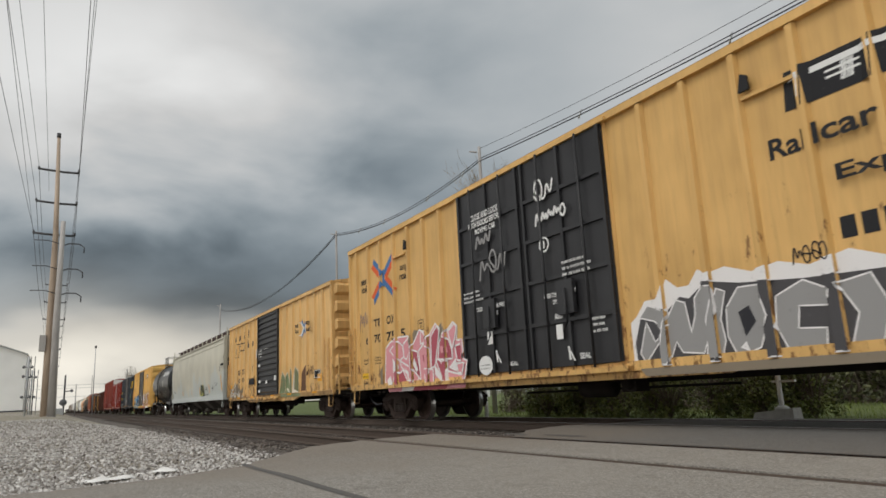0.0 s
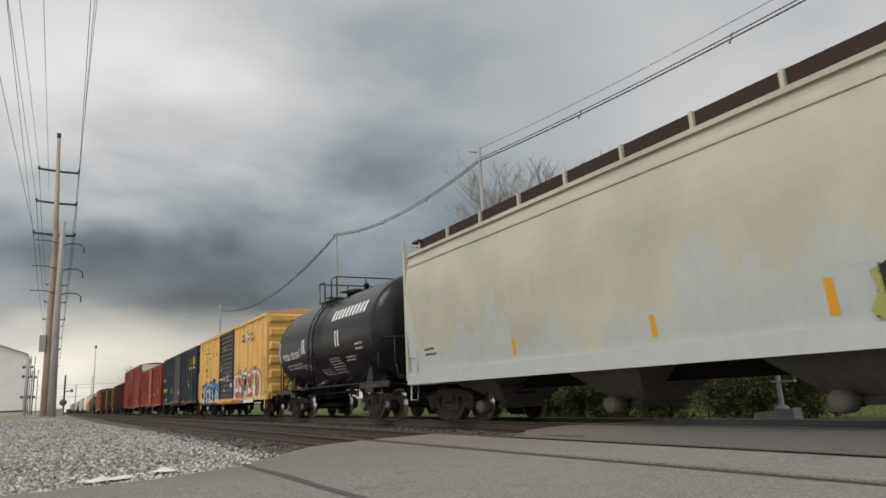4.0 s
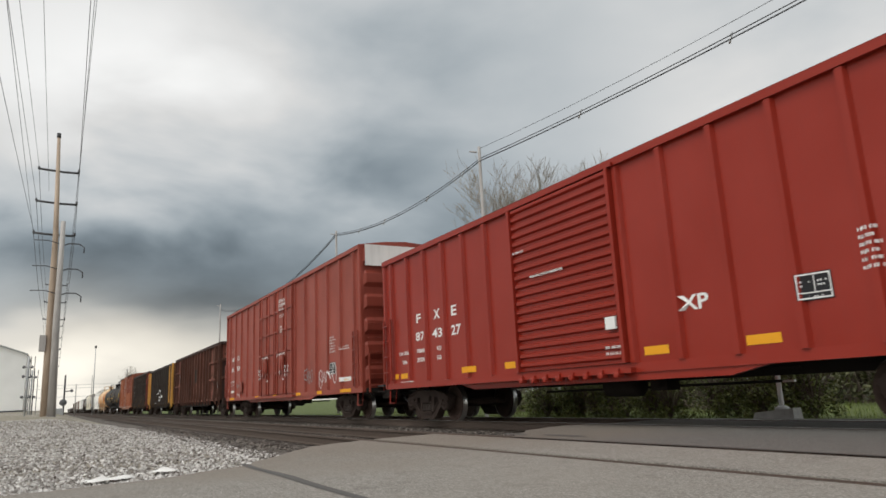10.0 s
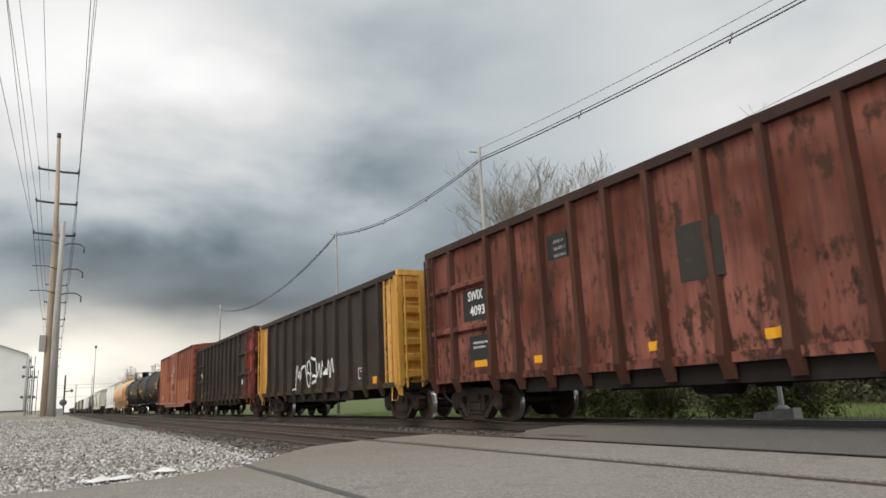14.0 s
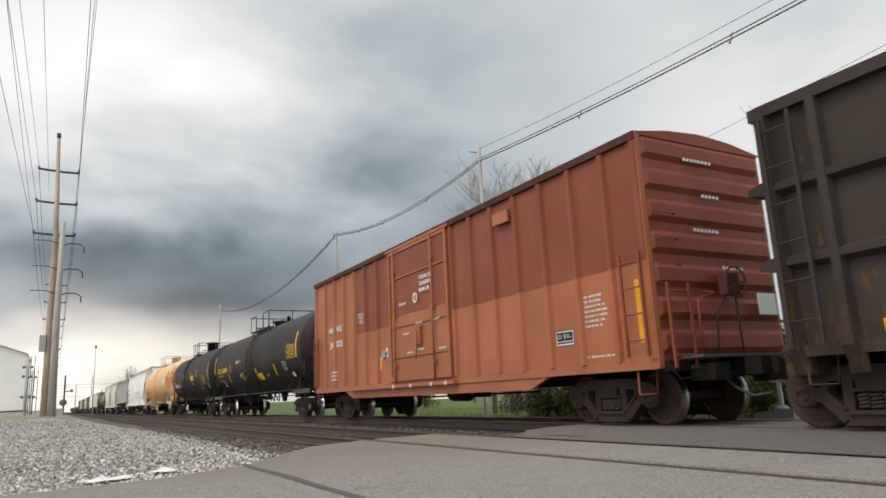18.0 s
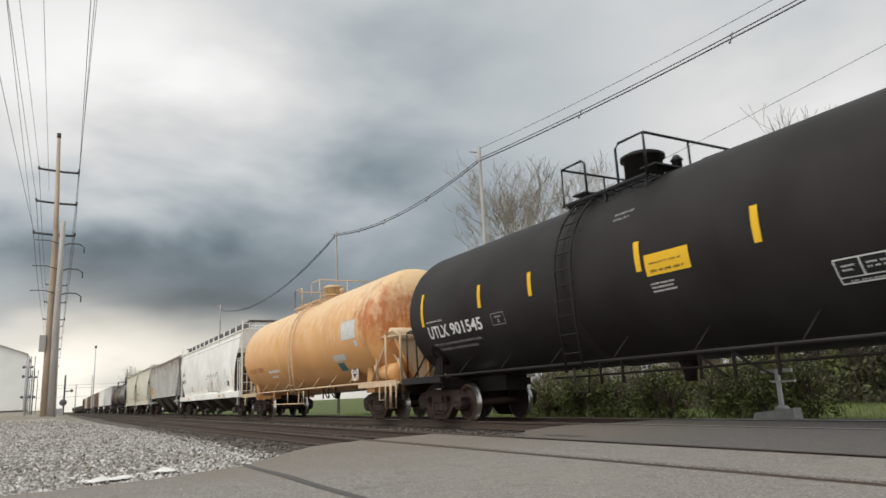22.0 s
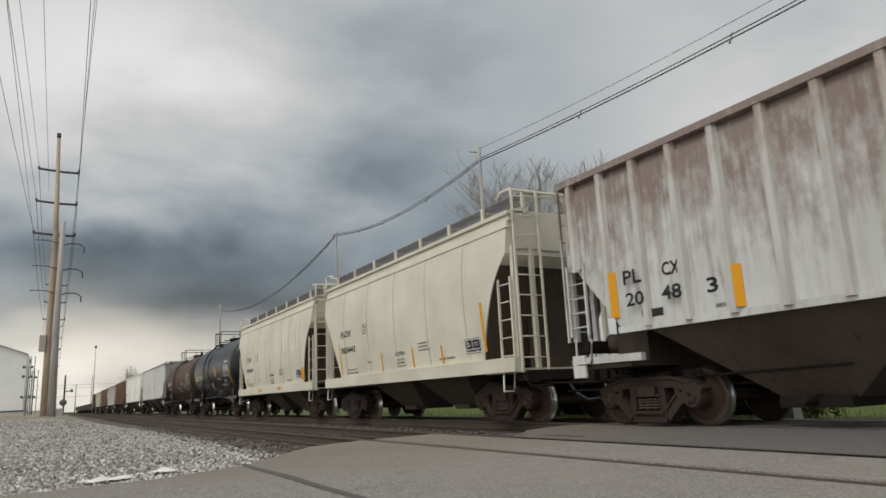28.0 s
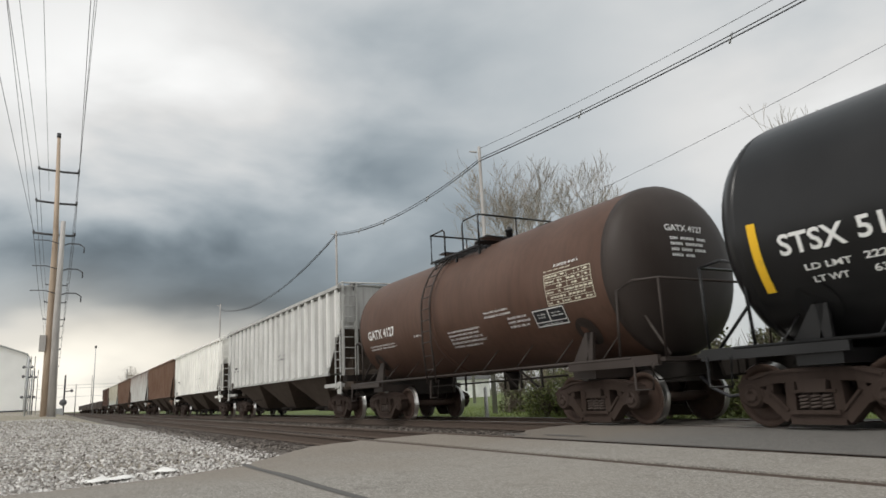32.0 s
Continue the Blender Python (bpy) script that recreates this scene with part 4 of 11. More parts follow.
def leaf_material(name, dark, light):
    m, nt, b = mat_base(name)
    geo = nt.nodes.new("ShaderNodeNewGeometry")
    link(nt, mix_col(nt, geo.outputs["Random Per Island"], dark, light), b.inputs["Base Color"])
    b.inputs["Roughness"].default_value = 0.7
    return m


def build_plants():
    rng = random.Random(11)
    leaf = leaf_material("spring_shrub_leaf", (0.045, 0.06, 0.016), (0.19, 0.215, 0.06))
    stem = plain("shrub_stem", (0.13, 0.105, 0.085), 0.9)
    spots = [-18.0 + 0.6 * k for k in range(17)]
    for i, x in enumerate(spots):
        y = 13.5 + rng.uniform(-0.5, 0.8)
        hgt = rng.uniform(1.0, 1.55) * (0.6 if i < 2 else 1)
        bush = tagged(new("shrub"), "straggly low shrub with fresh yellow-green leaves beside the track", "shrub", "shrubs along the track")
        bush.location = (x, y, -0.2)
        g = Geo()
        for _ in range(46):
            a, e = rng.uniform(0, 6.28), rng.uniform(0.15, 0.85)
            g.tube([(0, 0, 0), (e * 0.4 * math.cos(a), e * 0.4 * math.sin(a), hgt * 0.5), (e * math.cos(a), e * math.sin(a), hgt * rng.uniform(0.7, 1.08))], [0.012, 0.009, 0.004], 4, False)
        part("branchwork", g, stem, bush)
        g = Geo()
        full = rng.choice((26, 36, 46))
        for _ in range(full):
            leaf_cloud(g, (rng.gauss(0, 0.46), rng.gauss(0, 0.3), hgt * rng.uniform(0.03, 0.95)), (0.26, 0.24, 0.18), 42, 0.042, rng)
        part("foliage", g, leaf, bush)
    haze = leaf_material("budding_thicket_leaf", (0.05, 0.06, 0.022), (0.17, 0.18, 0.07))
    for i in range(9):
        x, y = -24.0 + 1.25 * i + rng.uniform(-0.3, 0.3), 17.6 + rng.uniform(-0.8, 1.2)
        hgt = rng.uniform(1.9, 2.6)
        bush = tagged(new("thicket"), "tangled brown thicket just coming into leaf", "thicket", "thickets behind the shrubs")
        bush.location = (x, y, -0.2)
        g = Geo()
        for _ in range(90):
            a, e = rng.uniform(0, 6.28), rng.uniform(0.1, 1.3)
            g.tube([(rng.gauss(0, 0.4), rng.gauss(0, 0.3), 0), (e * 0.5 * math.cos(a), e * 0.5 * math.sin(a), hgt * 0.5), (e * math.cos(a), e * math.sin(a), hgt * rng.uniform(0.6, 1.05))], [0.014, 0.011, 0.005], 4, False)
        part("branchwork", g, stem, bush)
        g = Geo()
        for _ in range(26):
            leaf_cloud(g, (rng.gauss(0, 0.6), rng.gauss(0, 0.4), hgt * rng.uniform(0.05, 0.9)), (0.34, 0.3, 0.25), 34, 0.05, rng)
        part("foliage", g, haze, bush)
    # dark edge of the woods by the road
    gloom = leaf_material("woods_edge_leaf", (0.028, 0.03, 0.014), (0.11, 0.115, 0.045))
    for i in range(10):
        x, y = -19.5 + 1.25 * i + rng.uniform(-0.3, 0.3), 22.5 + rng.uniform(-1.0, 1.6)
        hgt = rng.uniform(2.6, 3.4)
        bush = tagged(new("thicket"), "dark tall thicket at the edge of the woods", "thicket", "thickets at the edge of the woods")
        bush.location = (x, y, -0.25)
        g = Geo()
        for _ in range(80):
            a, e = rng.uniform(0, 6.28), rng.uniform(0.1, 1.2)
            g.tube([(rng.gauss(0, 0.5), rng.gauss(0, 0.3), 0), (e * 0.5 * math.cos(a), e * 0.5 * math.sin(a), hgt * 0.5), (e * math.cos(a), e * math.sin(a), hgt * rng.uniform(0.6, 1.05))], [0.02, 0.015, 0.006], 4, False)
        part("branchwork", g, stem, bush)
        g = Geo()
        for _ in range(46):
            leaf_cloud(g, (rng.gauss(0, 0.6), rng.gauss(0, 0.5), hgt * rng.uniform(0.03, 0.95)), (0.4, 0.35, 0.3), 34, 0.085, rng)
        part("foliage", g, gloom, bush)
    # tufts of grass behind the track
    blade = leaf_material("grass_blade", (0.07, 0.11, 0.02), (0.24, 0.30, 0.06))
    g = Geo()
    for _ in range(15000):
        x, y = 1 - 38 * rng.random(), 11.6 + 11 * rng.random() ** 2
        h_, a = rng.uniform(0.06, 0.2), rng.uniform(0, 6.28)
        w = 0.008
        p = Vector((x, y, ground_z(x, y) - 0.01))
        d = Vector((math.cos(a), math.sin(a), 0))
        g.face((p - d * w, p + d * w, p + Vector((rng.uniform(-0.06, 0.06), rng.uniform(-0.06, 0.06), h_))))
    tagged(part("grass", g, blade), "fresh green grass on the verge behind the track", kind="stuff")
    post = tagged(part("marker_post", Geo().tube([(0, 0, -0.2), (0, 0, 0.86)], 0.06, 8).tube([(0, 0, 0.84), (0, 0, 0.92)], [0.062, 0.03], 8), M["white"]), "white marker post in the grass behind the track", "post")
    post.location = (-18.05, 11.7, -0.1)
    base = tagged(new("equipment_stand"), "grey concrete foundation block with a steel post", "equipment stand")
    base.location = (-8.1, 11.7, -0.1)
    part("block", Geo().hexa(((-0.56, -0.15, -0.15), (0.36, -0.15, -0.15), (0.36, 0.15, -0.15), (-0.56, 0.15, -0.15), (-0.45, -0.12, 0.14), (0.34, -0.12, 0.22), (0.34, 0.12, 0.22), (-0.45, 0.12, 0.14))), M["concrete"], base)
    part("post", Geo().tube([(0.02, 0.05, 0.15), (0.02, 0.05, 0.92)], 0.045, 8), M["white"], base, "pale painted post")
    part("crossbar", Geo().box(-0.3, 0.32, 0.02, 0.08, 0.86, 0.93), M["white"], base)
    part("crossbar", Geo().box(-0.1, 0.36, 0.02, 0.08, 0.68, 0.72), M["white"], base)
    part("flange", Geo().lathe([(0.13, 0.0), (0.13, 0.06), (0.06, 0.1)], "z", 10, (0.02, 0.05, 0.16)), M["insul"], base)
    # a belt of bare woods far behind, and one bush on the grass
    woods = leaf_material("far_bare_twigs", (0.16, 0.145, 0.12), (0.36, 0.34, 0.29))
    g = Geo()
    for k in range(95):
        x, y = -190 + 2.1 * k + rng.uniform(-1, 1), 72 + rng.uniform(-6, 14) + 0.12 * abs(-60 - (-190 + 2.1 * k))
        h_ = rng.uniform(2.0, 5.2)
        for _ in range(5):
            leaf_cloud(g, (x + rng.gauss(0, 1.1), y, h_ * rng.uniform(0.15, 0.9)), (1.5, 1.2, 1.1), 26, 0.22, rng)
        g.tube([(x, y, -0.4), (x + rng.uniform(-0.3, 0.3), y, h_)], [0.12, 0.03], 4, False)
    tagged(part("far_woods", g, woods), "hazy belt of bare far trees", kind="stuff")
    bush = tagged(new("shrub"), "rounded fresh green bush on the grass", "shrub")
    bush.location = (-41.5, 22.0, -0.2)
    g = Geo()
    for _ in range(40):
        a, e = rng.uniform(0, 6.28), rng.uniform(0.2, 1.1)
        g.tube([(0, 0, 0), (e * 0.4 * math.cos(a), e * 0.4 * math.sin(a), 0.8), (e * math.cos(a), e * math.sin(a), rng.uniform(1.1, 1.7))], [0.02, 0.014, 0.006], 4, False)
    part("branchwork", g, stem, bush)
    g = Geo()
    for _ in range(40):
        leaf_cloud(g, (rng.gauss(0, 0.6), rng.gauss(0, 0.4), rng.uniform(0.2, 1.6)), (0.4, 0.35, 0.3), 34, 0.07, rng)
    part("foliage", g, leaf, bush)
    # houses and a car far behind
    for x, y, w, d, h_, lab, c in ((-112, 66, 11, 8, 3.2, "low white house with a grey roof far behind the track", "house_white"), (-130, 76, 12, 9, 3.4, "small pale house with a grey roof far behind the track", "house_white")):
        hs = tagged(new("house"), lab, "house", "far houses")
        hs.location = (x, y, -0.2)
        part("wall", Geo().box(-w / 2, w / 2, -d / 2, d / 2, -0.3, h_), c, hs)
        part("roof", Geo().prism([(-w / 2 - 0.4, h_), (w / 2 + 0.4, h_), (w / 2 - 1, h_ + 2), (-w / 2 + 1, h_ + 2)], -d / 2 - 0.4, d / 2 + 0.4), M["roof_grey"], hs, "grey shingle roof")
        for k in range(3):
            wx = -w / 2 + w * (k + 0.7) / 3.4
            win = part("window", Geo().box(wx - 0.5, wx + 0.5, -d / 2 - 0.06, -d / 2 + 0.02, 1.1, 2.3), M["insul"], hs)
            part("pane", Geo().box(wx - 0.42, wx + 0.42, -d / 2 - 0.08, -d / 2 - 0.065, 1.18, 2.22), M["glass"], win)
    fence = tagged(new("fence"), "pale rail fence in front of far houses", "fence")
    fence.location = (-60, 44, 0)
    for i in range(16):
        part("post", Geo().box(i * 2.2, i * 2.2 + 0.12, 0, 0.12, -0.4, 1.0), M["insul"], fence)
    for z in (0.35, 0.8):
        part("rail", Geo().box(0, 33.2, 0.02, 0.08, z, z + 0.12), M["insul"], fence)


def bare_tree(name, base, height, spread, seed, label, up=0.9, most=7):
    rng = random.Random(seed)
    bark = M["bark"]
    tree = tagged(new("tree"), label, "tree", "bare trees")
    tree.location = base
    g, tw = Geo(), Geo()

    def grow(p, d, length, r, depth):
        pts, rad = [p], [r]
        q = p.copy()
        for k in range(4):
            d = (d + Vector((rng.gauss(0, 0.13), rng.gauss(0, 0.13), rng.gauss(0.05, 0.08)))).normalized()
            q = q + d * (length / 4)
            pts.append(q.copy())
            rad.append(max(0.009, r * (1 - 0.11 * (k + 1))))
        (g if depth < 3 else tw).tube(pts, rad, 6 if depth < 2 else (4 if depth < 4 else 3), False)
        if depth >= most:
            return
        for k in range(3 if depth < 2 else (4 if depth < 4 else (3 if depth < most - 1 else 2))):
            a = rng.uniform(0, 6.28)
            side = Vector((math.cos(a), math.sin(a), 0))
            nd = (d * up + side * rng.uniform(0.35, 0.8) * spread + Vector((0, 0, 0.22))).normalized()
            at = pts[-1] if k == 0 else pts[rng.choice((2, 3, 4))]
            grow(at, nd, length * rng.uniform(0.62, 0.84), max(0.011, rad[-1] * rng.uniform(0.62, 0.86)), depth + 1)

    grow(Vector((0, 0, -0.3)), Vector((0, 0, 1)), height * 0.34, height * 0.016, 0)
    part("trunk", g, bark, tree)
    part("crown", tw, bark, tree, "bare grey-brown twigs")
    return tree


M["pole_far"] = paint("pale_pole_wood", (0.34, 0.325, 0.31), 0.05, 0.3, 0.85)
M["cable"] = plain("cable_black", (0.045, 0.045, 0.05), 0.6)
M["signal_grey"] = plain("dark_grey_signal_paint", (0.13, 0.13, 0.135), 0.7)
M["insul"] = plain("pale_galvanised_metal", (0.42, 0.43, 0.43), 0.55, 0.3)
M["house_white"] = paint("white_house_siding", (0.84, 0.84, 0.81), 0.0, 0.05, 0.7)
M["roof_grey"] = plain("grey_shingles", (0.12, 0.12, 0.12), 0.9, 0, 0.2)
M["glass"] = plain("dark_window_glass", (0.03, 0.035, 0.04), 0.1, 0, 0.05)
M["concrete"] = plain("weathered_concrete", (0.36, 0.36, 0.34), 0.9, 0, 0.2, 8, 0.3)
M["bark"] = plain("grey_bark", (0.29, 0.25, 0.20), 0.9, 0, 0.2, 10)

build_ground()
build_road()
build_tracks()
build_gravel()
build_litter()
build_pole_line()
build_far_poles()
build_left_distance()
build_plants()
bare_tree("tree", (-35.6, 27.5, -0.2), 15.4, 1.02, 4, "leafless spreading tree behind the track", 0.86)
bare_tree("tree", (-27.0, 30.0, -0.2), 10.8, 0.85, 12, "leafless tree among others behind the track", 0.9, 6)
bare_tree("tree", (-18.1, 30.0, -0.2), 12.7, 0.40, 21, "slim dark leafless tree behind the track", 1.3, 6)
bare_tree("tree", (-165, 14.2, -0.2), 9.4, 1.0, 31, "distant leafless tree beside the line", 0.8, 6)


# ---- parts that all freight cars share ----
def merged(name, *pairs):
    """One mesh out of several Geos, each with its own material."""
    v, f, s, mi = [], [], [], []
    me = bpy.data.meshes.new(name)
    for k, (g, mt) in enumerate(pairs):
        n = len(v)
        v += g.v
        f += [tuple(i + n for i in q) for q in g.f]
        s += g.s
        mi += [k] * len(g.f)
        me.materials.append(M[mt])
    me.from_pydata(v, [], f)
    me.polygons.foreach_set("use_smooth", s)
    me.polygons.foreach_set("material_index", mi)
    me.update()
    return me


WHEEL_R = 0.44
AXLE = 0.885


def truck_meshes():
    wheel, tread, cap = Geo(), Geo(), Geo()
    for e in (-1, 1):
        prof = [(0.075, e * 0.86), (0.12, e * 0.86), (0.13, e * 0.80), (0.20, e * 0.785), (0.30, e * 0.75), (0.345, e * 0.775), (0.36, e * 0.815), (0.425, e * 0.815), (0.43, e * 0.81)]
        back = [(0.43, e * 0.682), (0.36, e * 0.68), (0.34, e * 0.70), (0.2, e * 0.725), (0.1, e * 0.70), (0.075, e * 0.69)]
        wheel.ring([[(r * math.cos(t), h, r * math.sin(t)) for t in (2 * math.pi * k / 28 for k in range(28))] for r, h in prof], caps=False)
        wheel.ring([[(r * math.cos(t), h, r * math.sin(t)) for t in (2 * math.pi * k / 28 for k in range(28))] for r, h in back], caps=False)
        tread.ring([[(r * math.cos(t), h, r * math.sin(t)) for t in (2 * math.pi * k / 28 for k in range(28))] for r, h in ((0.43, e * 0.81), (0.438, e * 0.795), (WHEEL_R, e * 0.725), (0.46, e * 0.712), (0.462, e * 0.69), (0.43, e * 0.682))], caps=False)
        cap.lathe([(0.075, e * 0.9), (0.115, e * 0.92), (0.115, e * 1.10), (0.085, e * 1.135), (0.06, e * 1.14), (0.05, e * 1.125), (0.01, e * 1.125)], "y", 14)
        for k in range(3):
            a = 2 * math.pi * k / 3
            cap.box(0.075 * math.cos(a) - 0.02, 0.075 * math.cos(a) + 0.02, min(e * 1.13, e * 1.16), max(e * 1.13, e * 1.16), 0.075 * math.sin(a) - 0.02, 0.075 * math.sin(a) + 0.02)
    wheel.lathe([(0.075, -0.95), (0.085, -0.4), (0.085, 0.4), (0.075, 0.95)], "y", 12)
    wheelset = merged("wheelset", (wheel, "wheel"), (tread, "tread"), (cap, "truck"))
    pale = merged("wheelset", (wheel, "wheel"), (tread, "tread"), (cap, "bearing"))
    fr = Geo()
    y0, y1 = -0.11, 0.11
    # cast frame: arched top chord, sloping tension member, columns round the spring nest, bearing boxes
    fr.beam([(-1.06, 0.50), (-0.90, 0.60), (-0.55, 0.675), (-0.30, 0.69), (0.30, 0.69), (0.55, 0.675), (0.90, 0.60), (1.06, 0.50)], 0.17, y0, y1)
    fr.beam([(-0.86, 0.50), (-0.62, 0.40), (-0.36, 0.15), (0.36, 0.15), (0.62, 0.40), (0.86, 0.50)], 0.17, y0 + 0.008, y1 - 0.008)
    for e in (-1, 1):
        fr.beam([(e * 0.33, 0.16), (e * 0.30, 0.66)], 0.13, y0 + 0.004, y1 - 0.004)
        fr.beam([(e * 0.62, 0.42), (e * 0.60, 0.62)], 0.10, y0 + 0.014, y1 - 0.014)
        fr.lathe([(0.15, y0 - 0.01), (0.185, y0 + 0.03), (0.185, y1 - 0.03), (0.15, y1 + 0.01)], "y", 14, (e * AXLE, 0, 0.445), False)
        fr.hexa([(e * AXLE + dx * k, y, z) for z, k in ((0.42, 0.19), (0.66, 0.12)) for dx, y in ((-1, y0 - 0.006), (1, y0 - 0.006), (1, y1 + 0.006), (-1, y1 + 0.006))])
        # raised lips along the casting
        fr.beam([(e * 0.36, 0.245), (e * 0.60, 0.49)], 0.035, y0 - 0.02, y0 + 0.008)
    fr.beam([(-0.88, 0.655), (-0.55, 0.745), (0.55, 0.745), (0.88, 0.655)], 0.035, y0 - 0.025, y1 + 0.025)
    fr.box(-0.33, 0.33, y0 - 0.035, y1 + 0.035, 0.195, 0.245)
    fr.box(-0.30, 0.30, y0 - 0.02, y1 + 0.02, 0.46, 0.50)
    frame_me = fr.mesh("side_frame")
    frame_me.materials.append(M["truck"])
    sp = Geo()
    pts = [(0.062 * math.cos(t), 0.062 * math.sin(t), 0.25 + 0.20 * t / (2 * math.pi * 4.5)) for t in (i * 2 * math.pi / 9 for i in range(41))]
    sp.tube(pts, 0.019, 5)
    spring_me = sp.mesh("coil_spring")
    spring_me.materials.append(M["spring"])
    bo = Geo()
    bo.hexa(((-0.18, -1.14, 0.47), (0.18, -1.14, 0.47), (0.18, 1.14, 0.47), (-0.18, 1.14, 0.47), (-0.2, -1.14, 0.63), (0.2, -1.14, 0.63), (0.2, 1.14, 0.63), (-0.2, 1.14, 0.63)))
    bo.box(-0.24, 0.24, -0.8, 0.8, 0.5, 0.74)
    bo.lathe([(0.2, 0.72), (0.2, 0.86)], "z", 16)
    for e in (-1, 1):
        bo.beam([(e * 0.45, 0.32), (e * 0.45, 0.48)], 0.07, -0.7, 0.7)
    bol = bo.mesh("truck")
    bol.materials.append(M["truck"])
    return wheelset, pale, frame_me, spring_me, bol


WHEELSET_ME, PALE_WHEELSET_ME, FRAME_ME, SPRING_ME, BOLSTER_ME = truck_meshes()
WHEELSETS = {1: [], -1: []}


def add_truck(car, x, far_off=False):
    t = part("truck", BOLSTER_ME, "truck", car, "rust-brown cast steel truck", (x, 0, 0))
    for e in (-1, 1):
        w = part("wheelset", PALE_WHEELSET_ME if car.name.startswith("tank_car") and car.location.x > -225 else WHEELSET_ME, "wheel", t, "brown steel wheels with bright treads", (e * AXLE, 0, WHEEL_R))
        WHEELSETS[e].append(w)
        part("side_frame", FRAME_ME, "truck", t, "", (0, e * 1.0, 0))
        if not far_off:
            for dx in (-0.15, 0.0, 0.15):
                part("coil_spring", SPRING_ME, "spring", t, "", (dx, e * 1.06, 0))
    return t


def coupler_meshes():
    g = Geo()
    g.box(-0.75, 0.25, -0.09, 0.09, 0.79, 0.95)
    g.hexa(((0.2, -0.16, 0.74), (0.52, -0.19, 0.74), (0.52, 0.05, 0.74), (0.2, 0.16, 0.74), (0.2, -0.16, 1.0), (0.52, -0.19, 1.0), (0.52, 0.05, 1.0), (0.2, 0.16, 1.0)))
    g.box(0.42, 0.62, 0.06, 0.16, 0.76, 0.98)
    g.box(-0.9, -0.1, -0.22, 0.22, 0.72, 1.02)
    c = g.mesh("coupler")
    c.materials.append(M["under"])
    h = Geo().tube([(0.05, -0.35, 0.75), (0.25, -0.33, 0.55), (0.5, -0.28, 0.42), (0.75, -0.2, 0.45)], 0.028, 6)
    hose = h.mesh("air_hose")
    hose.materials.append(M["cable"])
    return c, hose


COUPLER_ME, HOSE_ME = coupler_meshes()


def ends_of(inset):
    """How far the trucks stand in from the leading and the trailing end."""
    return inset if isinstance(inset, tuple) else (inset, inset)


def running_gear(car, hl, inset, far_off=False, sill=True, lever="under"):
    """Two trucks, couplers, air hoses and the centre sill."""
    for e in (1, -1):
        add_truck(car, e * (hl - ends_of(inset)[e < 0]), far_off)
        c = part("coupler", COUPLER_ME, "under", car, "", (e * (hl + 0.22), 0, 0))
        h = part("air_hose", HOSE_ME, "cable", car, "", (e * (hl + 0.1), 0, 0))
        if e < 0:
            c.rotation_euler = h.rotation_euler = (0, 0, math.pi)
        if not far_off:
            part("uncoupling_lever", Geo().tube([(e * (hl + 0.1), -1.45, 0.95), (e * (hl + 0.14), -1.3, 0.72), (e * (hl + 0.2), -0.3, 0.78), (e * (hl + 0.3), -0.1, 1.02)], 0.016, 5), lever, car)
    if sill:
        part("centre_sill", Geo().box(-hl + 0.2, hl - 0.2, -0.28, 0.28, 0.70, 1.02), "under", car)


def brake_gear(car, x):
    g = Geo().lathe([(0.05, -0.42), (0.19, -0.36), (0.2, 0.36), (0.05, 0.42)], "x", 14, (x, -0.75, 0.66))
    part("air_reservoir", g, "under", car)
    part("brake_valve", Geo().box(x + 0.7, x + 1.05, -0.85, -0.55, 0.55, 0.86).lathe([(0.1, 0), (0.12, 0.1), (0.1, 0.24)], "y", 10, (x + 0.88, -0.95, 0.7)), "under", car)
    part("brake_pipe", Geo().tube([(x - 3.2, -0.9, 0.80), (x - 0.4, -0.85, 0.72), (x + 3.4, -0.9, 0.80)], 0.02, 5), "under", car)
    part("brake_rod", Geo().tube([(x - 2.6, -0.45, 0.60), (x + 2.8, -0.45, 0.62)], 0.022, 5), "under", car)


def ladder(car, x0, x1, y, z0, z1, n, mt, name="ladder", tilt=0.0):
    g = Geo()
    for x in (x0, x1):
        g.box(x - 0.022, x + 0.022, y - 0.02, y + 0.02, z0, z1)
    for k in range(n):
        z = z0 + (z1 - z0) * (k + 0.6) / n
        g.tube([(x0, y - 0.01, z), (x1, y - 0.01, z)], 0.014, 5)
    return part(name, g, mt, car)


def end_ladder(car, x, y0, y1, z0, z1, n, mt):
    g = Geo()
    for y in (y0, y1):
        g.box(x - 0.02, x + 0.02, y - 0.022, y + 0.022, z0, z1)
    for k in range(n):
        z = z0 + (z1 - z0) * (k + 0.6) / n
        g.tube([(x, y0, z), (x, y1, z)], 0.014, 5)
    return part("ladder", g, mt, car)


def stirrup(car, x, mt, z=0.95):
    g = Geo().tube([(x - 0.2, -1.5, z), (x - 0.18, -1.53, z - 0.42), (x + 0.18, -1.53, z - 0.42), (x + 0.2, -1.5, z)], 0.02, 5)
    return part("step", g, mt, car)


# ---- lettering, emblems and spray paint ----
TEXT_CACHE = {}


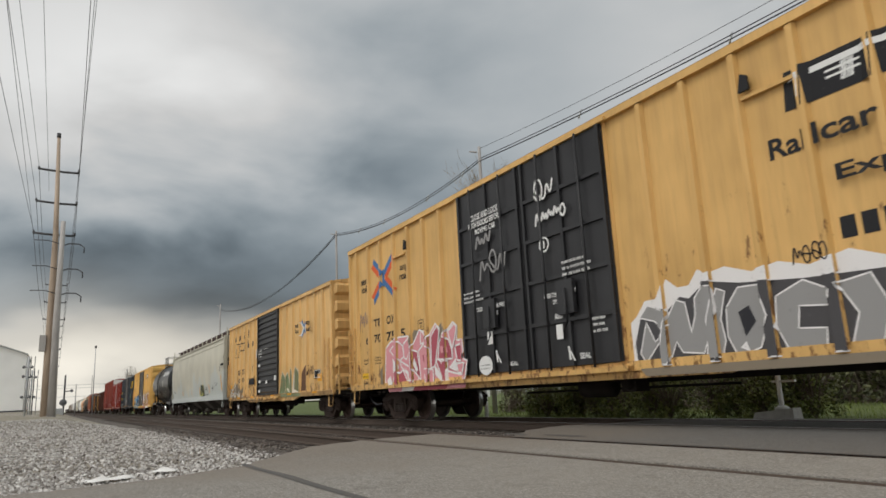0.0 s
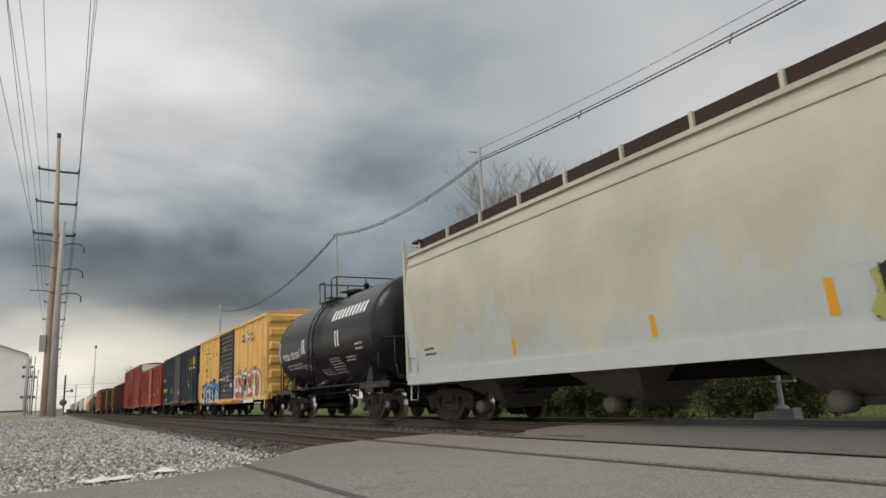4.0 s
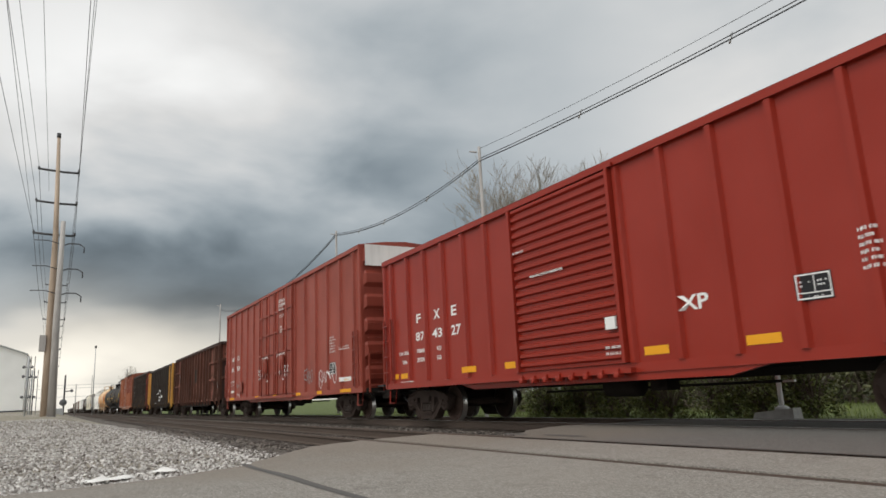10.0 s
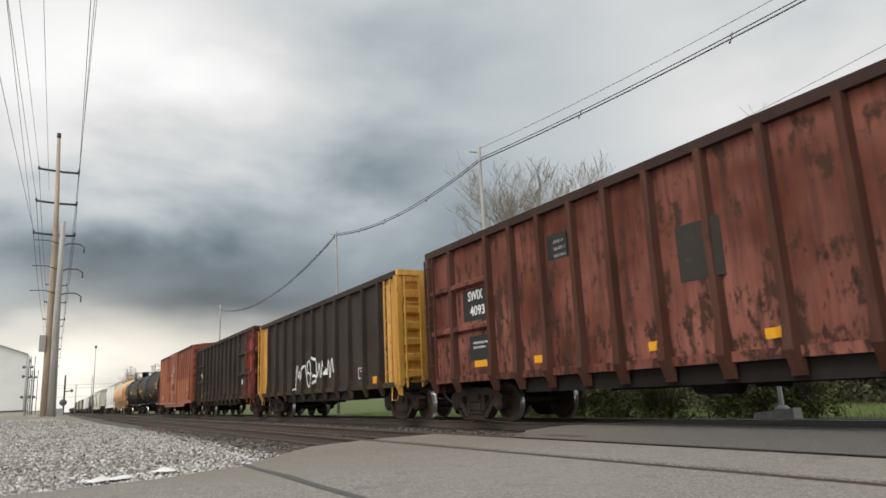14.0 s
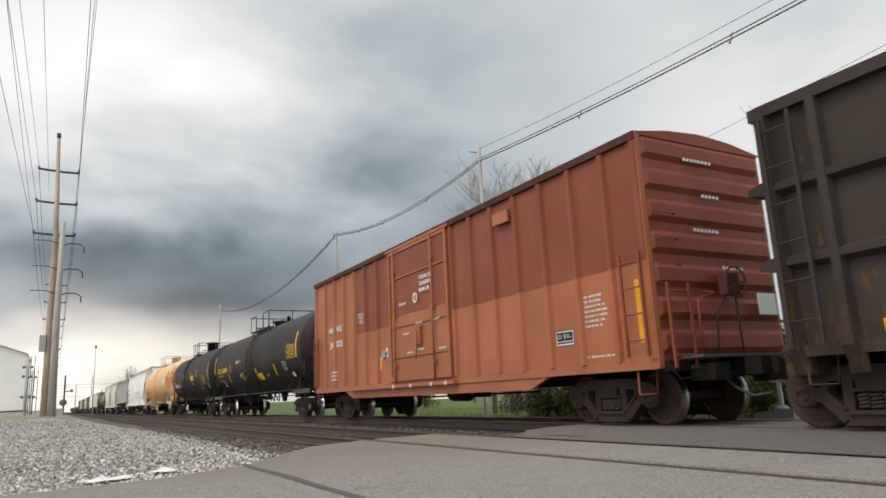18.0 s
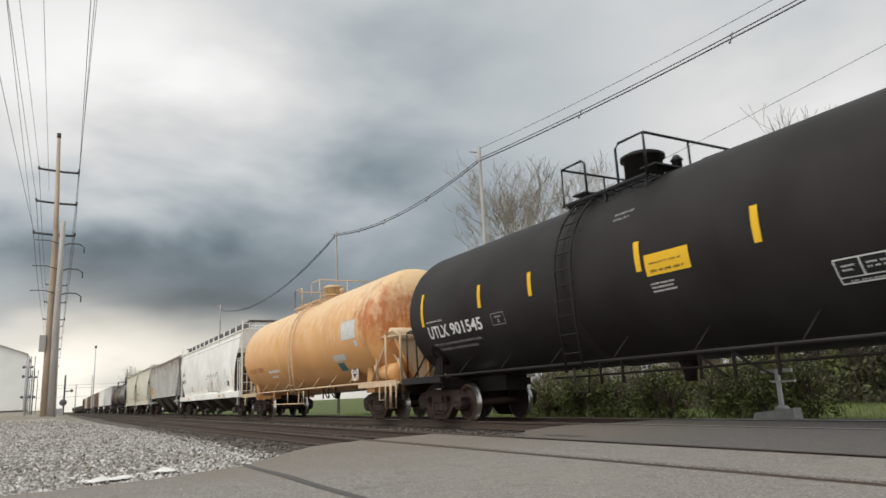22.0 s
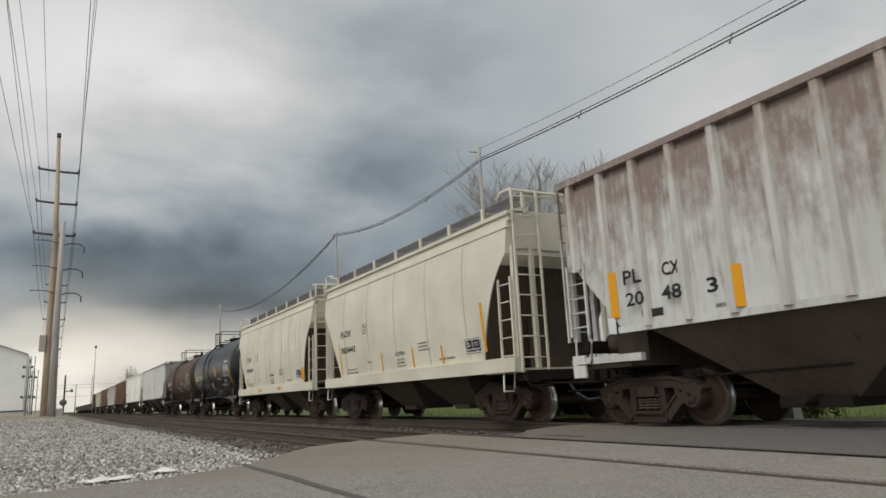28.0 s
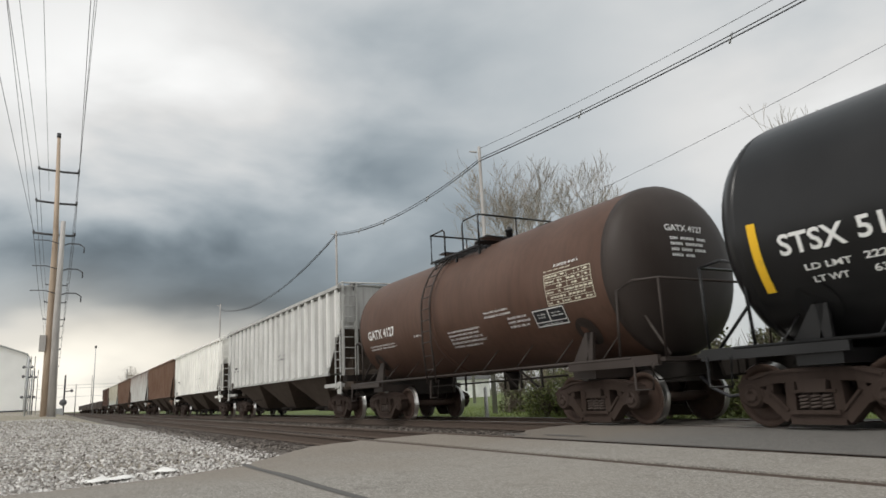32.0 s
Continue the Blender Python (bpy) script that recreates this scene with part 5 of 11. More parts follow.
def text_shape(s, bold=0.022):
    if s not in TEXT_CACHE:
        cu = bpy.data.curves.new("lettering", "FONT")
        cu.body, cu.offset, cu.resolution_u = s, bold, 3
        ob = new("lettering", cu)
        bpy.context.view_layer.update()
        me = bpy.data.meshes.new_from_object(ob)
        v = [tuple(p.co) for p in me.vertices]
        f = [tuple(p.vertices) for p in me.polygons]
        bpy.data.objects.remove(ob)
        bpy.data.meshes.remove(me)
        bpy.data.curves.remove(cu)
        TEXT_CACHE[s] = (v, f, min(p[0] for p in v), max(p[0] for p in v), min(p[1] for p in v), max(p[1] for p in v))
    return TEXT_CACHE[s]


class Skin:
    """The near side of a car: gives the place just above its surface."""

    def __init__(self, base=1.53, posts=(), half=0.055, depth=0.07, doors=(), radius=0.0, curve=None, zc=2.6, dx=(1.0, 0.0)):
        self.base, self.posts, self.half, self.depth, self.doors, self.radius, self.curve, self.zc, self.dx = base, posts, half, depth, doors, radius, curve, zc, dx

    def at(self, x, z, lift):
        if self.radius:
            z0 = z
            for _ in range(4):
                # the same line of sight, met by the curved shell
                s = max(-0.97, min(0.97, (z - self.zc) / self.radius))
                z = 0.664 + (z0 - 0.664) * (TRACK_Y - self.radius * math.sqrt(1 - s * s)) / 7.854
            t = math.asin(max(-0.97, min(0.97, (z - self.zc) / self.radius)))
            r = self.radius + lift
            return (x * self.dx[0] + self.dx[1], -r * math.cos(t), self.zc + r * math.sin(t))
        y = self.base if self.curve is None else self.curve(z)
        for d0, d1, dy in self.doors:
            if d0 - 0.03 < x < d1 + 0.03:
                return (x, -(dy + lift), z)
        for p in self.posts:
            if abs(x - p) < self.half + 0.02:
                y += self.depth
                break
        return (x, -(y + lift), z)


def lettering(car, skin, s, x0, z0, x1, z1, mt="black", slant=0.0, lift=0.006):
    v, f, a0, a1, b0, b1 = text_shape(s)
    g = Geo()
    sx, sz = (x1 - x0) / (a1 - a0), (z1 - z0) / (b1 - b0)
    flat = None
    if any(x0 - 0.035 < q < x1 + 0.035 for q in skin.posts):
        flat = -(skin.base + skin.depth + lift)
    for p in v:
        z = z0 + (p[1] - b0) * sz
        q = skin.at(x0 + (p[0] - a0) * sx + slant * (z - z0), z, lift)
        g.v.append((q[0], q[1] if flat is None else flat, q[2]))
    g.f, g.s = list(f), [False] * len(f)
    return part("lettering", g, mt, car)


def bars(car, skin, x0, z0, x1, z1, rows, mt="white", seed=0, lift=0.006):
    """Small writing that cannot be read, as broken bars."""
    rng = random.Random(int(x0 * 100) + seed)
    g = Geo()
    dz = (z1 - z0) / rows
    for r in range(rows):
        z = z0 + dz * r
        x = x0
        end = x1 - rng.uniform(0, 0.25) * (x1 - x0)
        while x < end:
            w = min(rng.uniform(0.05, 0.16), end - x)
            if w > 0.02:
                u = x
                while u < x + w - 0.01:
                    g.face([skin.at(a, b, lift) for a, b in ((u, z), (u + 0.019, z), (u + 0.019, z + dz * 0.46), (u, z + dz * 0.46))])
                    u += 0.034
            x += w + 0.03
    return part("stencil", g, mt, car)


def patch(car, skin, x0, z0, x1, z1, mt, name="patch", lift=0.004, shear=0.0, label=""):
    g = Geo()
    n, m = max(1, int((x1 - x0) / 0.12)), max(1, int((z1 - z0) / (0.07 if skin.radius or skin.curve else 0.2)))
    for i in range(n):
        for j in range(m):
            c = []
            for a, b in ((i, j), (i + 1, j), (i + 1, j + 1), (i, j + 1)):
                z = z0 + (z1 - z0) * b / m
                c.append(skin.at(x0 + (x1 - x0) * a / n + shear * (z - z0), z, lift))
            g.face(c)
    return part(name, g, mt, car, label)


def quads(g, skin, x0, z0, x1, z1, lift):
    """A flat rectangle in strips low enough to follow a curved side."""
    n = max(1, int((z1 - z0) / 0.06)) if skin.radius or skin.curve else 1
    for i in range(n):
        u, v = z0 + (z1 - z0) * i / n, z0 + (z1 - z0) * (i + 1) / n
        g.face([skin.at(a, b, lift) for a, b in ((x0, u), (x1, u), (x1, v), (x0, v))])


def outline(car, skin, x0, z0, x1, z1, mt, w=0.025, inner=True):
    """A drawn frame with a little lettering bar in it."""
    g = Geo()
    for a, b, c, d in ((x0, z0, x1, z0 + w), (x0, z1 - w, x1, z1), (x0, z0 + w, x0 + w, z1 - w), (x1 - w, z0 + w, x1, z1 - w)):
        quads(g, skin, a, b, c, d, 0.008)
    if inner:
        mx, mz, dx, dz = (x0 + x1) / 2, (z0 + z1) / 2, x1 - x0, z1 - z0
        quads(g, skin, mx - 0.25 * dx, mz + 0.12 * dz, mx + 0.25 * dx, mz + 0.24 * dz, 0.008)
        quads(g, skin, mx - 0.06 * dx, mz - 0.30 * dz, mx + 0.06 * dx, mz, 0.008)
    return part("stencil", g, mt, car)


def table(car, skin, x0, z0, x1, z1, back, front):
    """A small stencilled consolidated box: dark ground, pale frame, two cells and a line of writing."""
    back, front = "black", "white"
    w, h = x1 - x0, z1 - z0
    patch(car, skin, x0, z0, x1, z1, back, "data_panel", 0.005)
    outline(car, skin, x0 + 0.015, z0 + 0.015, x1 - 0.015, z1 - 0.015, front, 0.018, False)
    patch(car, skin, x0 + w * 0.47, z0 + h * 0.26, x0 + w * 0.50, z1 - 0.03, front, "stencil", 0.008)
    patch(car, skin, x0 + 0.03, z0 + h * 0.26, x1 - 0.03, z0 + h * 0.30, front, "stencil", 0.008)
    bars(car, skin, x0 + 0.14 * w, z0 + h * 0.5, x0 + 0.42 * w, z0 + h * 0.8, 2, front, 1, 0.008)
    bars(car, skin, x0 + 0.58 * w, z0 + h * 0.5, x0 + 0.92 * w, z0 + h * 0.8, 2, front, 2, 0.008)
    bars(car, skin, x0 + 0.2 * w, z0 + h * 0.12, x1 - 0.1 * w, z0 + h * 0.22, 1, front, 3, 0.008)


def grid_panel(car, skin, x0, z0, x1, z1, mt, rows=5, cols=6):
    """A dense printed table: thin rules with small writing in the cells."""
    outline(car, skin, x0, z0, x1, z1, mt, 0.014, False)
    rng = random.Random(int(x0 * 77))
    g = Geo()
    dz = (z1 - z0) / rows

    def quad(a, p, b, q):
        n = max(1, int((q - p) / 0.15))
        for i in range(n):
            u, v = p + (q - p) * i / n, p + (q - p) * (i + 1) / n
            g.face([skin.at(i_, j_, 0.006) for i_, j_ in ((a, u), (b, u), (b, v), (a, v))])

    for r in range(1, rows):
        quad(x0, z0 + dz * r - 0.004, x1, z0 + dz * r + 0.004)
    for c in range(2, cols):
        quad(x0 + (x1 - x0) * c / cols - 0.005, z0, x0 + (x1 - x0) * c / cols + 0.005, z1)
    for r in range(rows):
        x = x0 + 0.04
        while x < x1 - 0.08:
            w = rng.uniform(0.03, 0.1)
            if rng.random() < 0.72:
                quad(x, z0 + dz * (r + 0.34), x + w, z0 + dz * (r + 0.66))
            x += w + 0.025
    part("stencil", g, mt, car)
    bars(car, skin, x0, z1 + 0.05, x0 + (x1 - x0) * 0.6, z1 + 0.1, 1, mt, 9)


def rounded(p, times=2):
    for _ in range(times):
        q = [p[0]]
        for a, b in zip(p, p[1:]):
            q += [(0.75 * a[0] + 0.25 * b[0], 0.75 * a[1] + 0.25 * b[1]), (0.25 * a[0] + 0.75 * b[0], 0.25 * a[1] + 0.75 * b[1])]
        p = q + [p[-1]]
    return p


def resample(p, step):
    out = [p[0]]
    for a, b in zip(p, p[1:]):
        n = max(1, int(math.hypot(b[0] - a[0], b[1] - a[1]) / step))
        out += [(a[0] + (b[0] - a[0]) * k / n, a[1] + (b[1] - a[1]) * k / n) for k in range(1, n + 1)]
    return out


def stroke(g, skin, pts, w, lift, zmin=0.0, zmax=9.0):
    pts = resample(pts, 0.07)
    side = []
    for i, p in enumerate(pts):
        a, b = pts[max(i - 1, 0)], pts[min(i + 1, len(pts) - 1)]
        d = math.hypot(b[0] - a[0], b[1] - a[1]) or 1
        nx, nz = -(b[1] - a[1]) / d * w / 2, (b[0] - a[0]) / d * w / 2
        side.append(((p[0] - nx, min(zmax, max(zmin, p[1] - nz))), (p[0] + nx, min(zmax, max(zmin, p[1] + nz)))))
    for (a, b), (c, d) in zip(side, side[1:]):
        g.face([skin.at(q[0], q[1], lift) for q in (a, c, d, b)])
    for p in (pts[0], pts[-1]):
        g.face([skin.at(p[0] + w / 2 * math.cos(t), min(zmax, max(zmin, p[1] + w / 2 * math.sin(t))), lift + 0.0006) for t in (k * math.pi / 5 for k in range(10))])


def fan(skin, pts, lift):
    """A filled outline that bends with the side."""
    g = Geo()
    cx, cz = sum(p[0] for p in pts) / len(pts), sum(p[1] for p in pts) / len(pts)
    for a, b in zip(pts, pts[1:] + pts[:1]):
        for k in range(4):
            q = [(cx + (p[0] - cx) * u, cz + (p[1] - cz) * u) for p, u in ((a, k / 4), (a, (k + 1) / 4), (b, (k + 1) / 4), (b, k / 4))]
            g.face([skin.at(*c, lift) for c in q] if k else [skin.at(*c, lift) for c in (q[0], q[1], q[2])])
    return g


def clip_strip(pts, lo, hi):
    """The part of an outline between two uprights."""
    for side, x in ((1, lo), (-1, hi)):
        out = []
        for p, q in zip(pts, pts[1:] + pts[:1]):
            a, b = (p[0] - x) * side, (q[0] - x) * side
            if a >= 0:
                out.append(p)
            if (a > 0 > b) or (a < 0 < b):
                u = a / (a - b)
                out.append((x, p[1] + (q[1] - p[1]) * u))
        pts = out
        if len(pts) < 3:
            return []
    return pts


def sprayed(skin, pts, lift):
    """A filled outline laid over flat panels and posts alike."""
    g = Geo()
    lo, hi = min(p[0] for p in pts), max(p[0] for p in pts)
    cuts = [lo] + sorted(c for p in skin.posts for c in (p - skin.half - 0.02, p + skin.half + 0.02) if lo < c < hi) + [hi]
    for a, b in zip(cuts, cuts[1:]):
        strip = clip_strip(pts, a, b)
        if strip:
            y = skin.at((a + b) / 2, 2.0, lift)[1]
            g.face([(x, y, z) for x, z in strip])
    return g


def piece(car, skin, shapes, edge, w, label, lift=0.008):
    """Overlapping sprayed shapes, each with a drawn rim; a shape without a rim is a plain field."""
    for k, (fill, rim, pts) in enumerate(shapes):
        lay = lift + 0.0016 * k
        body = part("graffiti_shape", sprayed(skin, pts, lay), fill, car, label)
        if rim:
            g = Geo()
            stroke(g, skin, pts + pts[:1], w * rim, lay + 0.0008, 0.0, 9.0)
            part("graffiti_edge", g, edge, body)


def bubble_word(car, skin, spots, z0, split, edge, low, high, label, grow=1.09):
    """Fat rounded letters: pale below, coloured above, dark rims and slits."""
    rng = random.Random(5)
    for k, (x0, x1, top, horn) in enumerate(spots):
        cx, cz, rx, rz = (x0 + x1) / 2, (z0 + top) / 2, (x1 - x0) / 2, (top - z0) / 2
        ring = []
        for i in range(36):
            t = i * math.pi / 18
            c, s = math.cos(t), math.sin(t)
            x = cx + rx * abs(c) ** 0.7 * (1 if c > 0 else -1) * (1 - 0.14 * s)
            z = cz + rz * abs(s) ** 0.75 * (1 if s > 0 else -1)
            if 0.3 < t < 1.3:
                z += horn * math.sin((t - 0.3) * math.pi)
                x += horn * 0.4 * math.sin((t - 0.3) * math.pi)
            ring.append((x, z))
        lay = 0.006 + 0.004 * k
        grown = [(cx + (x - cx) * grow, max(z0 - 0.03, cz + (z - cz) * (1 + (grow - 1) * 0.7))) for x, z in ring]
        letter = part("graffiti_letter", fan(skin, ring, lay + 0.0012), low, car, label)
        part("graffiti_edge", fan(skin, grown, lay), edge, letter)
        part("graffiti_fill", fan(skin, [(x, max(z, split + 0.05 * math.sin(x * 5))) for x, z in ring], lay + 0.002), high, letter)
        g = Geo()
        sx = cx + rng.uniform(-0.1, 0.1)
        stroke(g, skin, [(sx, z0 + 0.1), (sx + 0.05, cz), (sx + 0.12, cz + rz * 0.3)], 0.035, lay + 0.0028)
        stroke(g, skin, [(sx - 0.1, cz + rz * 0.45), (sx + 0.06, cz + rz * 0.5)], 0.06, lay + 0.0032)
        part("graffiti_touch", g, edge, letter)
        g = Geo()
        stroke(g, skin, [(cx - rx * 0.62, z0 + rz * 0.5), (cx - rx * 0.66, cz + rz * 0.1), (cx - rx * 0.5, cz + rz * 0.55)], 0.05, lay + 0.003)
        stroke(g, skin, [(cx + rx * 0.5, z0 + rz * 0.35), (cx + rx * 0.55, cz - rz * 0.1)], 0.07, lay + 0.003)
        part("graffiti_touch", g, "g_ice", letter, "ice-blue highlights")


def tag_scribble(car, skin, x0, z0, x1, z1, n, mt, seed, w=0.03, label="thin hand-sprayed scribble", lift=0.012):
    """One running line of loops and spikes, with no letters in it."""
    rng = random.Random(seed)
    h, step = z1 - z0, (x1 - x0) / n
    pts = []
    for k in range(n):
        ox = x0 + step * k
        if rng.random() < 0.5:
            pts += [(ox, z0 + h * rng.uniform(0, 0.2)), (ox + step * 0.3, z0 + h * rng.uniform(0.8, 1.0)), (ox + step * 0.55, z0 + h * rng.uniform(0.1, 0.3)), (ox + step * 0.8, z0 + h * rng.uniform(0.6, 0.9))]
        else:
            c, r = (ox + step * 0.5, z0 + h * rng.uniform(0.4, 0.6)), 0.42
            pts += [(c[0] + step * r * math.cos(t), c[1] + h * r * math.sin(t)) for t in (3.6, 2.4, 1.2, 0.0, -1.2, -2.4, -3.4)]
    g = Geo()
    stroke(g, skin, rounded(pts, 2), w, lift)
    part("graffiti_tag", g, mt, car, label)


def reflector(car, skin, x0, z0, x1, z1, mt="reflect"):
    low = z1 < 1.06 and car.name.startswith("boxcar")
    patch(car, Skin(1.562) if low else skin, x0, z0, x1, min(z1, 0.965) if low else z1, mt, "reflector", 0.007)


# ---- box cars ----
def corrugated(x0, x1, z0, z1, n, y, depth, flat=0.35):
    """A sheet with level ribs that faces -y."""
    g = Geo()
    rows = []
    p = (z1 - z0) / n
    for k in range(n):
        z = z0 + k * p
        rows += [(z, 0), (z + p * flat, 0), (z + p * (flat + 0.18), depth), (z + p * 0.86, depth)]
    rows.append((z1, 0))
    inset = 0.08
    for (za, da), (zb, db) in zip(rows, rows[1:]):
        g.face(((x0 + inset, y - da, za), (x1 - inset, y - da, za), (x1 - inset, y - db, zb), (x0 + inset, y - db, zb)))
        for xa, xb in ((x0, x0 + inset), (x1 - inset, x1)):
            g.face(((xa, y - (da if xa == x1 - inset else 0), za), (xb, y - (da if xb == x0 + inset else 0), za), (xb, y - (db if xb == x0 + inset else 0), zb), (xa, y - (db if xa == x1 - inset else 0), zb)))
    g.box(x0, x1, y + 0.004, y + 0.06, z0, z1)
    return g


def end_wall(hl, e, z0, z1, n, depth, half=1.5, peak=0.0):
    """A corrugated end that faces along the train."""
    g = Geo()
    rows = [(z0, 0)]
    p = (z1 - z0) / n
    for k in range(n):
        z = z0 + k * p
        rows += [(z + p * 0.22, 0), (z + p * 0.40, depth), (z + p * 0.78, depth), (z + p * 0.94, 0)]
    rows.append((z1, 0))
    ins = 0.12
    for (za, da), (zb, db) in zip(rows, rows[1:]):
        for ya, yb, ka, kb in ((-half, -half + ins, 0, 1), (-half + ins, half - ins, 1, 1), (half - ins, half, 1, 0)):
            q = [(e * (hl + da * ka), ya, za), (e * (hl + da * kb), yb, za), (e * (hl + db * kb), yb, zb), (e * (hl + db * ka), ya, zb)]
            g.face(q if e > 0 else q[::-1])
    g.box(min(e * (hl - 0.06), e * (hl - 0.004)), max(e * (hl - 0.06), e * (hl - 0.004)), -half, half, z0, z1)
    if peak:
        pts = ((-half, z1), (half, z1), (half * 0.5, z1 + peak * 0.75), (0, z1 + peak), (-half * 0.5, z1 + peak * 0.75))
        q = [(e * (hl - 0.003), y, z) for y, z in pts]
        g.face(q if e > 0 else q[::-1])
    return g


def boxcar(front, rear, eave, sill, mt, posts_rear, posts_front, door, label, door_mt, door_kind="corr", ends=6, end_mt=None, roof_mt=None, inset=2.3, split=None, dimples=0, end_depth=0.09, drop=0.12, ladder_mt=None, pitch=None, door_ribs=15, eave_mt=None, front_shift=0.0, drop_in=None):
    """Outside-post box car; front and rear are where its ends stand along the train."""
    hl = (front - rear) / 2
    car = tagged(new("boxcar"), label, "freight car", "cars of the train")
    car.location = ((front + rear) / 2, TRACK_Y, 0)
    end_mt, roof_mt, ladder_mt = end_mt or mt, roof_mt or mt, ladder_mt or mt
    y = 1.53
    d0, d1 = door
    part("side_panel", Geo().box(-hl, d0, -y, -y + 0.05, sill, eave), mt, car)
    part("side_panel", Geo().box(d1, hl, -y, -y + 0.05, sill, eave), mt, car)
    part("side_panel", Geo().box(-hl, hl, y - 0.05, y, sill, eave), mt, car)
    xs = [-hl + 0.05 + (d0 + hl - 0.13) * k / posts_rear for k in range(posts_rear + 1)] + [d1 + 0.08 + (hl - 0.05 - d1 - 0.08) * k / posts_front for k in range(posts_front + 1)]
    if pitch:
        xs = [d0 - 0.08 - pitch * k for k in range(int((hl + d0 - 0.3) / pitch) + 1)] + [-hl + 0.05] + [d1 + 0.08 + front_shift + pitch * k for k in range(int((hl - d1 - 0.3) / pitch) + 1)] + [hl - 0.05]
    zt = split[0] if split else eave
    prof = lambda za, zb: Geo().hexa(((-0.075, -0.07, za), (0.075, -0.07, za), (0.075, 0, za), (-0.075, 0, za), (-0.075, -0.07, zb), (0.075, -0.07, zb), (0.075, 0, zb), (-0.075, 0, zb)))
    hat = Geo().ring([[(a, b, z) for a, b in ((-0.078, 0), (-0.045, -0.07), (0.045, -0.07), (0.078, 0))] for z in (sill + 0.05, eave - 0.12)], smooth=False).mesh("side_post")
    hat.materials.append(M[mt])
    hat2 = None
    if split:
        hat2 = Geo().ring([[(a, b, z) for a, b in ((-0.080, 0.001), (-0.047, -0.073), (0.047, -0.073), (0.080, 0.001))] for z in (split[0], eave - 0.115)], smooth=False).mesh("side_post")
        hat2.materials.append(M[split[1]])
    for x in xs:
        part("side_post", hat, mt, car, "", (x, -y, 0))
        if split and split[2] < x < split[3]:
            part("side_post", hat2, mt, car, "", (x, -y, 0))
    skin = Skin(y, xs, 0.05, 0.07, ((d0, d1, 1.66 if door_kind == "corr" else 1.668),))
    if split:
        for a, b in ((split[2], d0), (d1, split[3])):
            part("side_panel", Geo().box(a, b, -y - 0.006, -y - 0.001, split[0], eave - 0.1), split[1], car, "darker red-brown repainted area")
    if dimples:
        w = (xs[1] - xs[0]) / 2 - 0.13
        one = Geo().hexa(((-w, -0.035, -0.05), (w, -0.035, -0.05), (w, 0, -0.09), (-w, 0, -0.09), (-w + 0.04, -0.03, 0.0), (w - 0.04, -0.03, 0.0), (w, 0, 0.035), (-w, 0, 0.035))).mesh("stamped_rib")
        one.materials.append(M[mt])
        for a, b in zip(xs, xs[1:]):
            if b - a > 2:
                continue
            for k in range(dimples):
                part("stamped_rib", one, mt, car, "", ((a + b) / 2, -y, sill + 0.28 + (eave - sill - 0.5) * (k + 0.5) / dimples))
    # sills and eaves
    part("side_sill", Geo().box(-hl, hl, -y - 0.03, -y + 0.08, sill - 0.1, sill + 0.05), mt, car)
    xa, xb = (-hl + drop_in, hl - drop_in) if drop_in else (d0 - 2.4, d1 + 2.4)
    g = Geo().prism([(xa, sill - 0.1), (xa + 0.6, sill - 0.1 - drop), (xb - 0.6, sill - 0.1 - drop), (xb, sill - 0.1)], -y + 0.0, -y + 0.07)
    part("side_sill", g, mt, car)
    part("eave", Geo().box(-hl - 0.02, hl + 0.02, -y - 0.085, -y + 0.05, eave - 0.11, eave + 0.015), eave_mt or mt, car)
    roof = Geo()
    prof_r = ((-y - 0.09, eave + 0.018), (-y * 0.5, eave + 0.15), (0, eave + 0.2), (y * 0.5, eave + 0.15), (y + 0.09, eave + 0.018), (y, eave - 0.02), (-y, eave - 0.02))
    roof.ring([[(x, a, b) for a, b in prof_r] for x in (-hl - 0.02, 0, hl + 0.02)], smooth=False)
    ro = part("roof", roof, roof_mt, car)
    rib = Geo().ring([[(dx, a, b) for a, b in ((-y + 0.02, eave + 0.0), (-y + 0.02, eave + 0.05), (-y * 0.5, eave + 0.18), (0, eave + 0.235), (y * 0.5, eave + 0.18), (y - 0.02, eave + 0.05), (y - 0.02, eave))] for dx in (-0.05, 0.05)], smooth=False).mesh("roof_rib")
    rib.materials.append(M[roof_mt])
    for k in range(int(hl * 2 / 1.2)):
        part("roof_rib", rib, roof_mt, ro, "", (-hl + 0.6 + k * 1.2, 0, 0))
    for e in (1, -1):
        part("end_wall", end_wall(hl, e, sill, eave, ends, end_depth, y - 0.01, 0.2), end_mt, car)
        part("corner_post", Geo().box(min(e * (hl - 0.05), e * (hl + 0.03)), max(e * (hl - 0.05), e * (hl + 0.03)), -y - 0.045, -y + 0.06, sill - 0.08, eave), mt, car)
        ladder(car, e * (hl - 0.1) - 0.42 * (e > 0), e * (hl - 0.1) + 0.42 * (e < 0), -y - 0.12, sill + 0.1, sill + 1.75, 4, ladder_mt)
        end_ladder(car, e * (hl + 0.2), -y + 0.12, -y + 0.58, sill - 0.1, sill + 1.2, 4, ladder_mt)
        stirrup(car, e * (hl - 0.3), ladder_mt, sill - 0.05)
        part("end_platform", Geo().box(min(e * (hl + 0.05), e * (hl + 0.45)), max(e * (hl + 0.05), e * (hl + 0.45)), -1.1, 1.1, sill + 0.04, sill + 0.09), "walk", car)
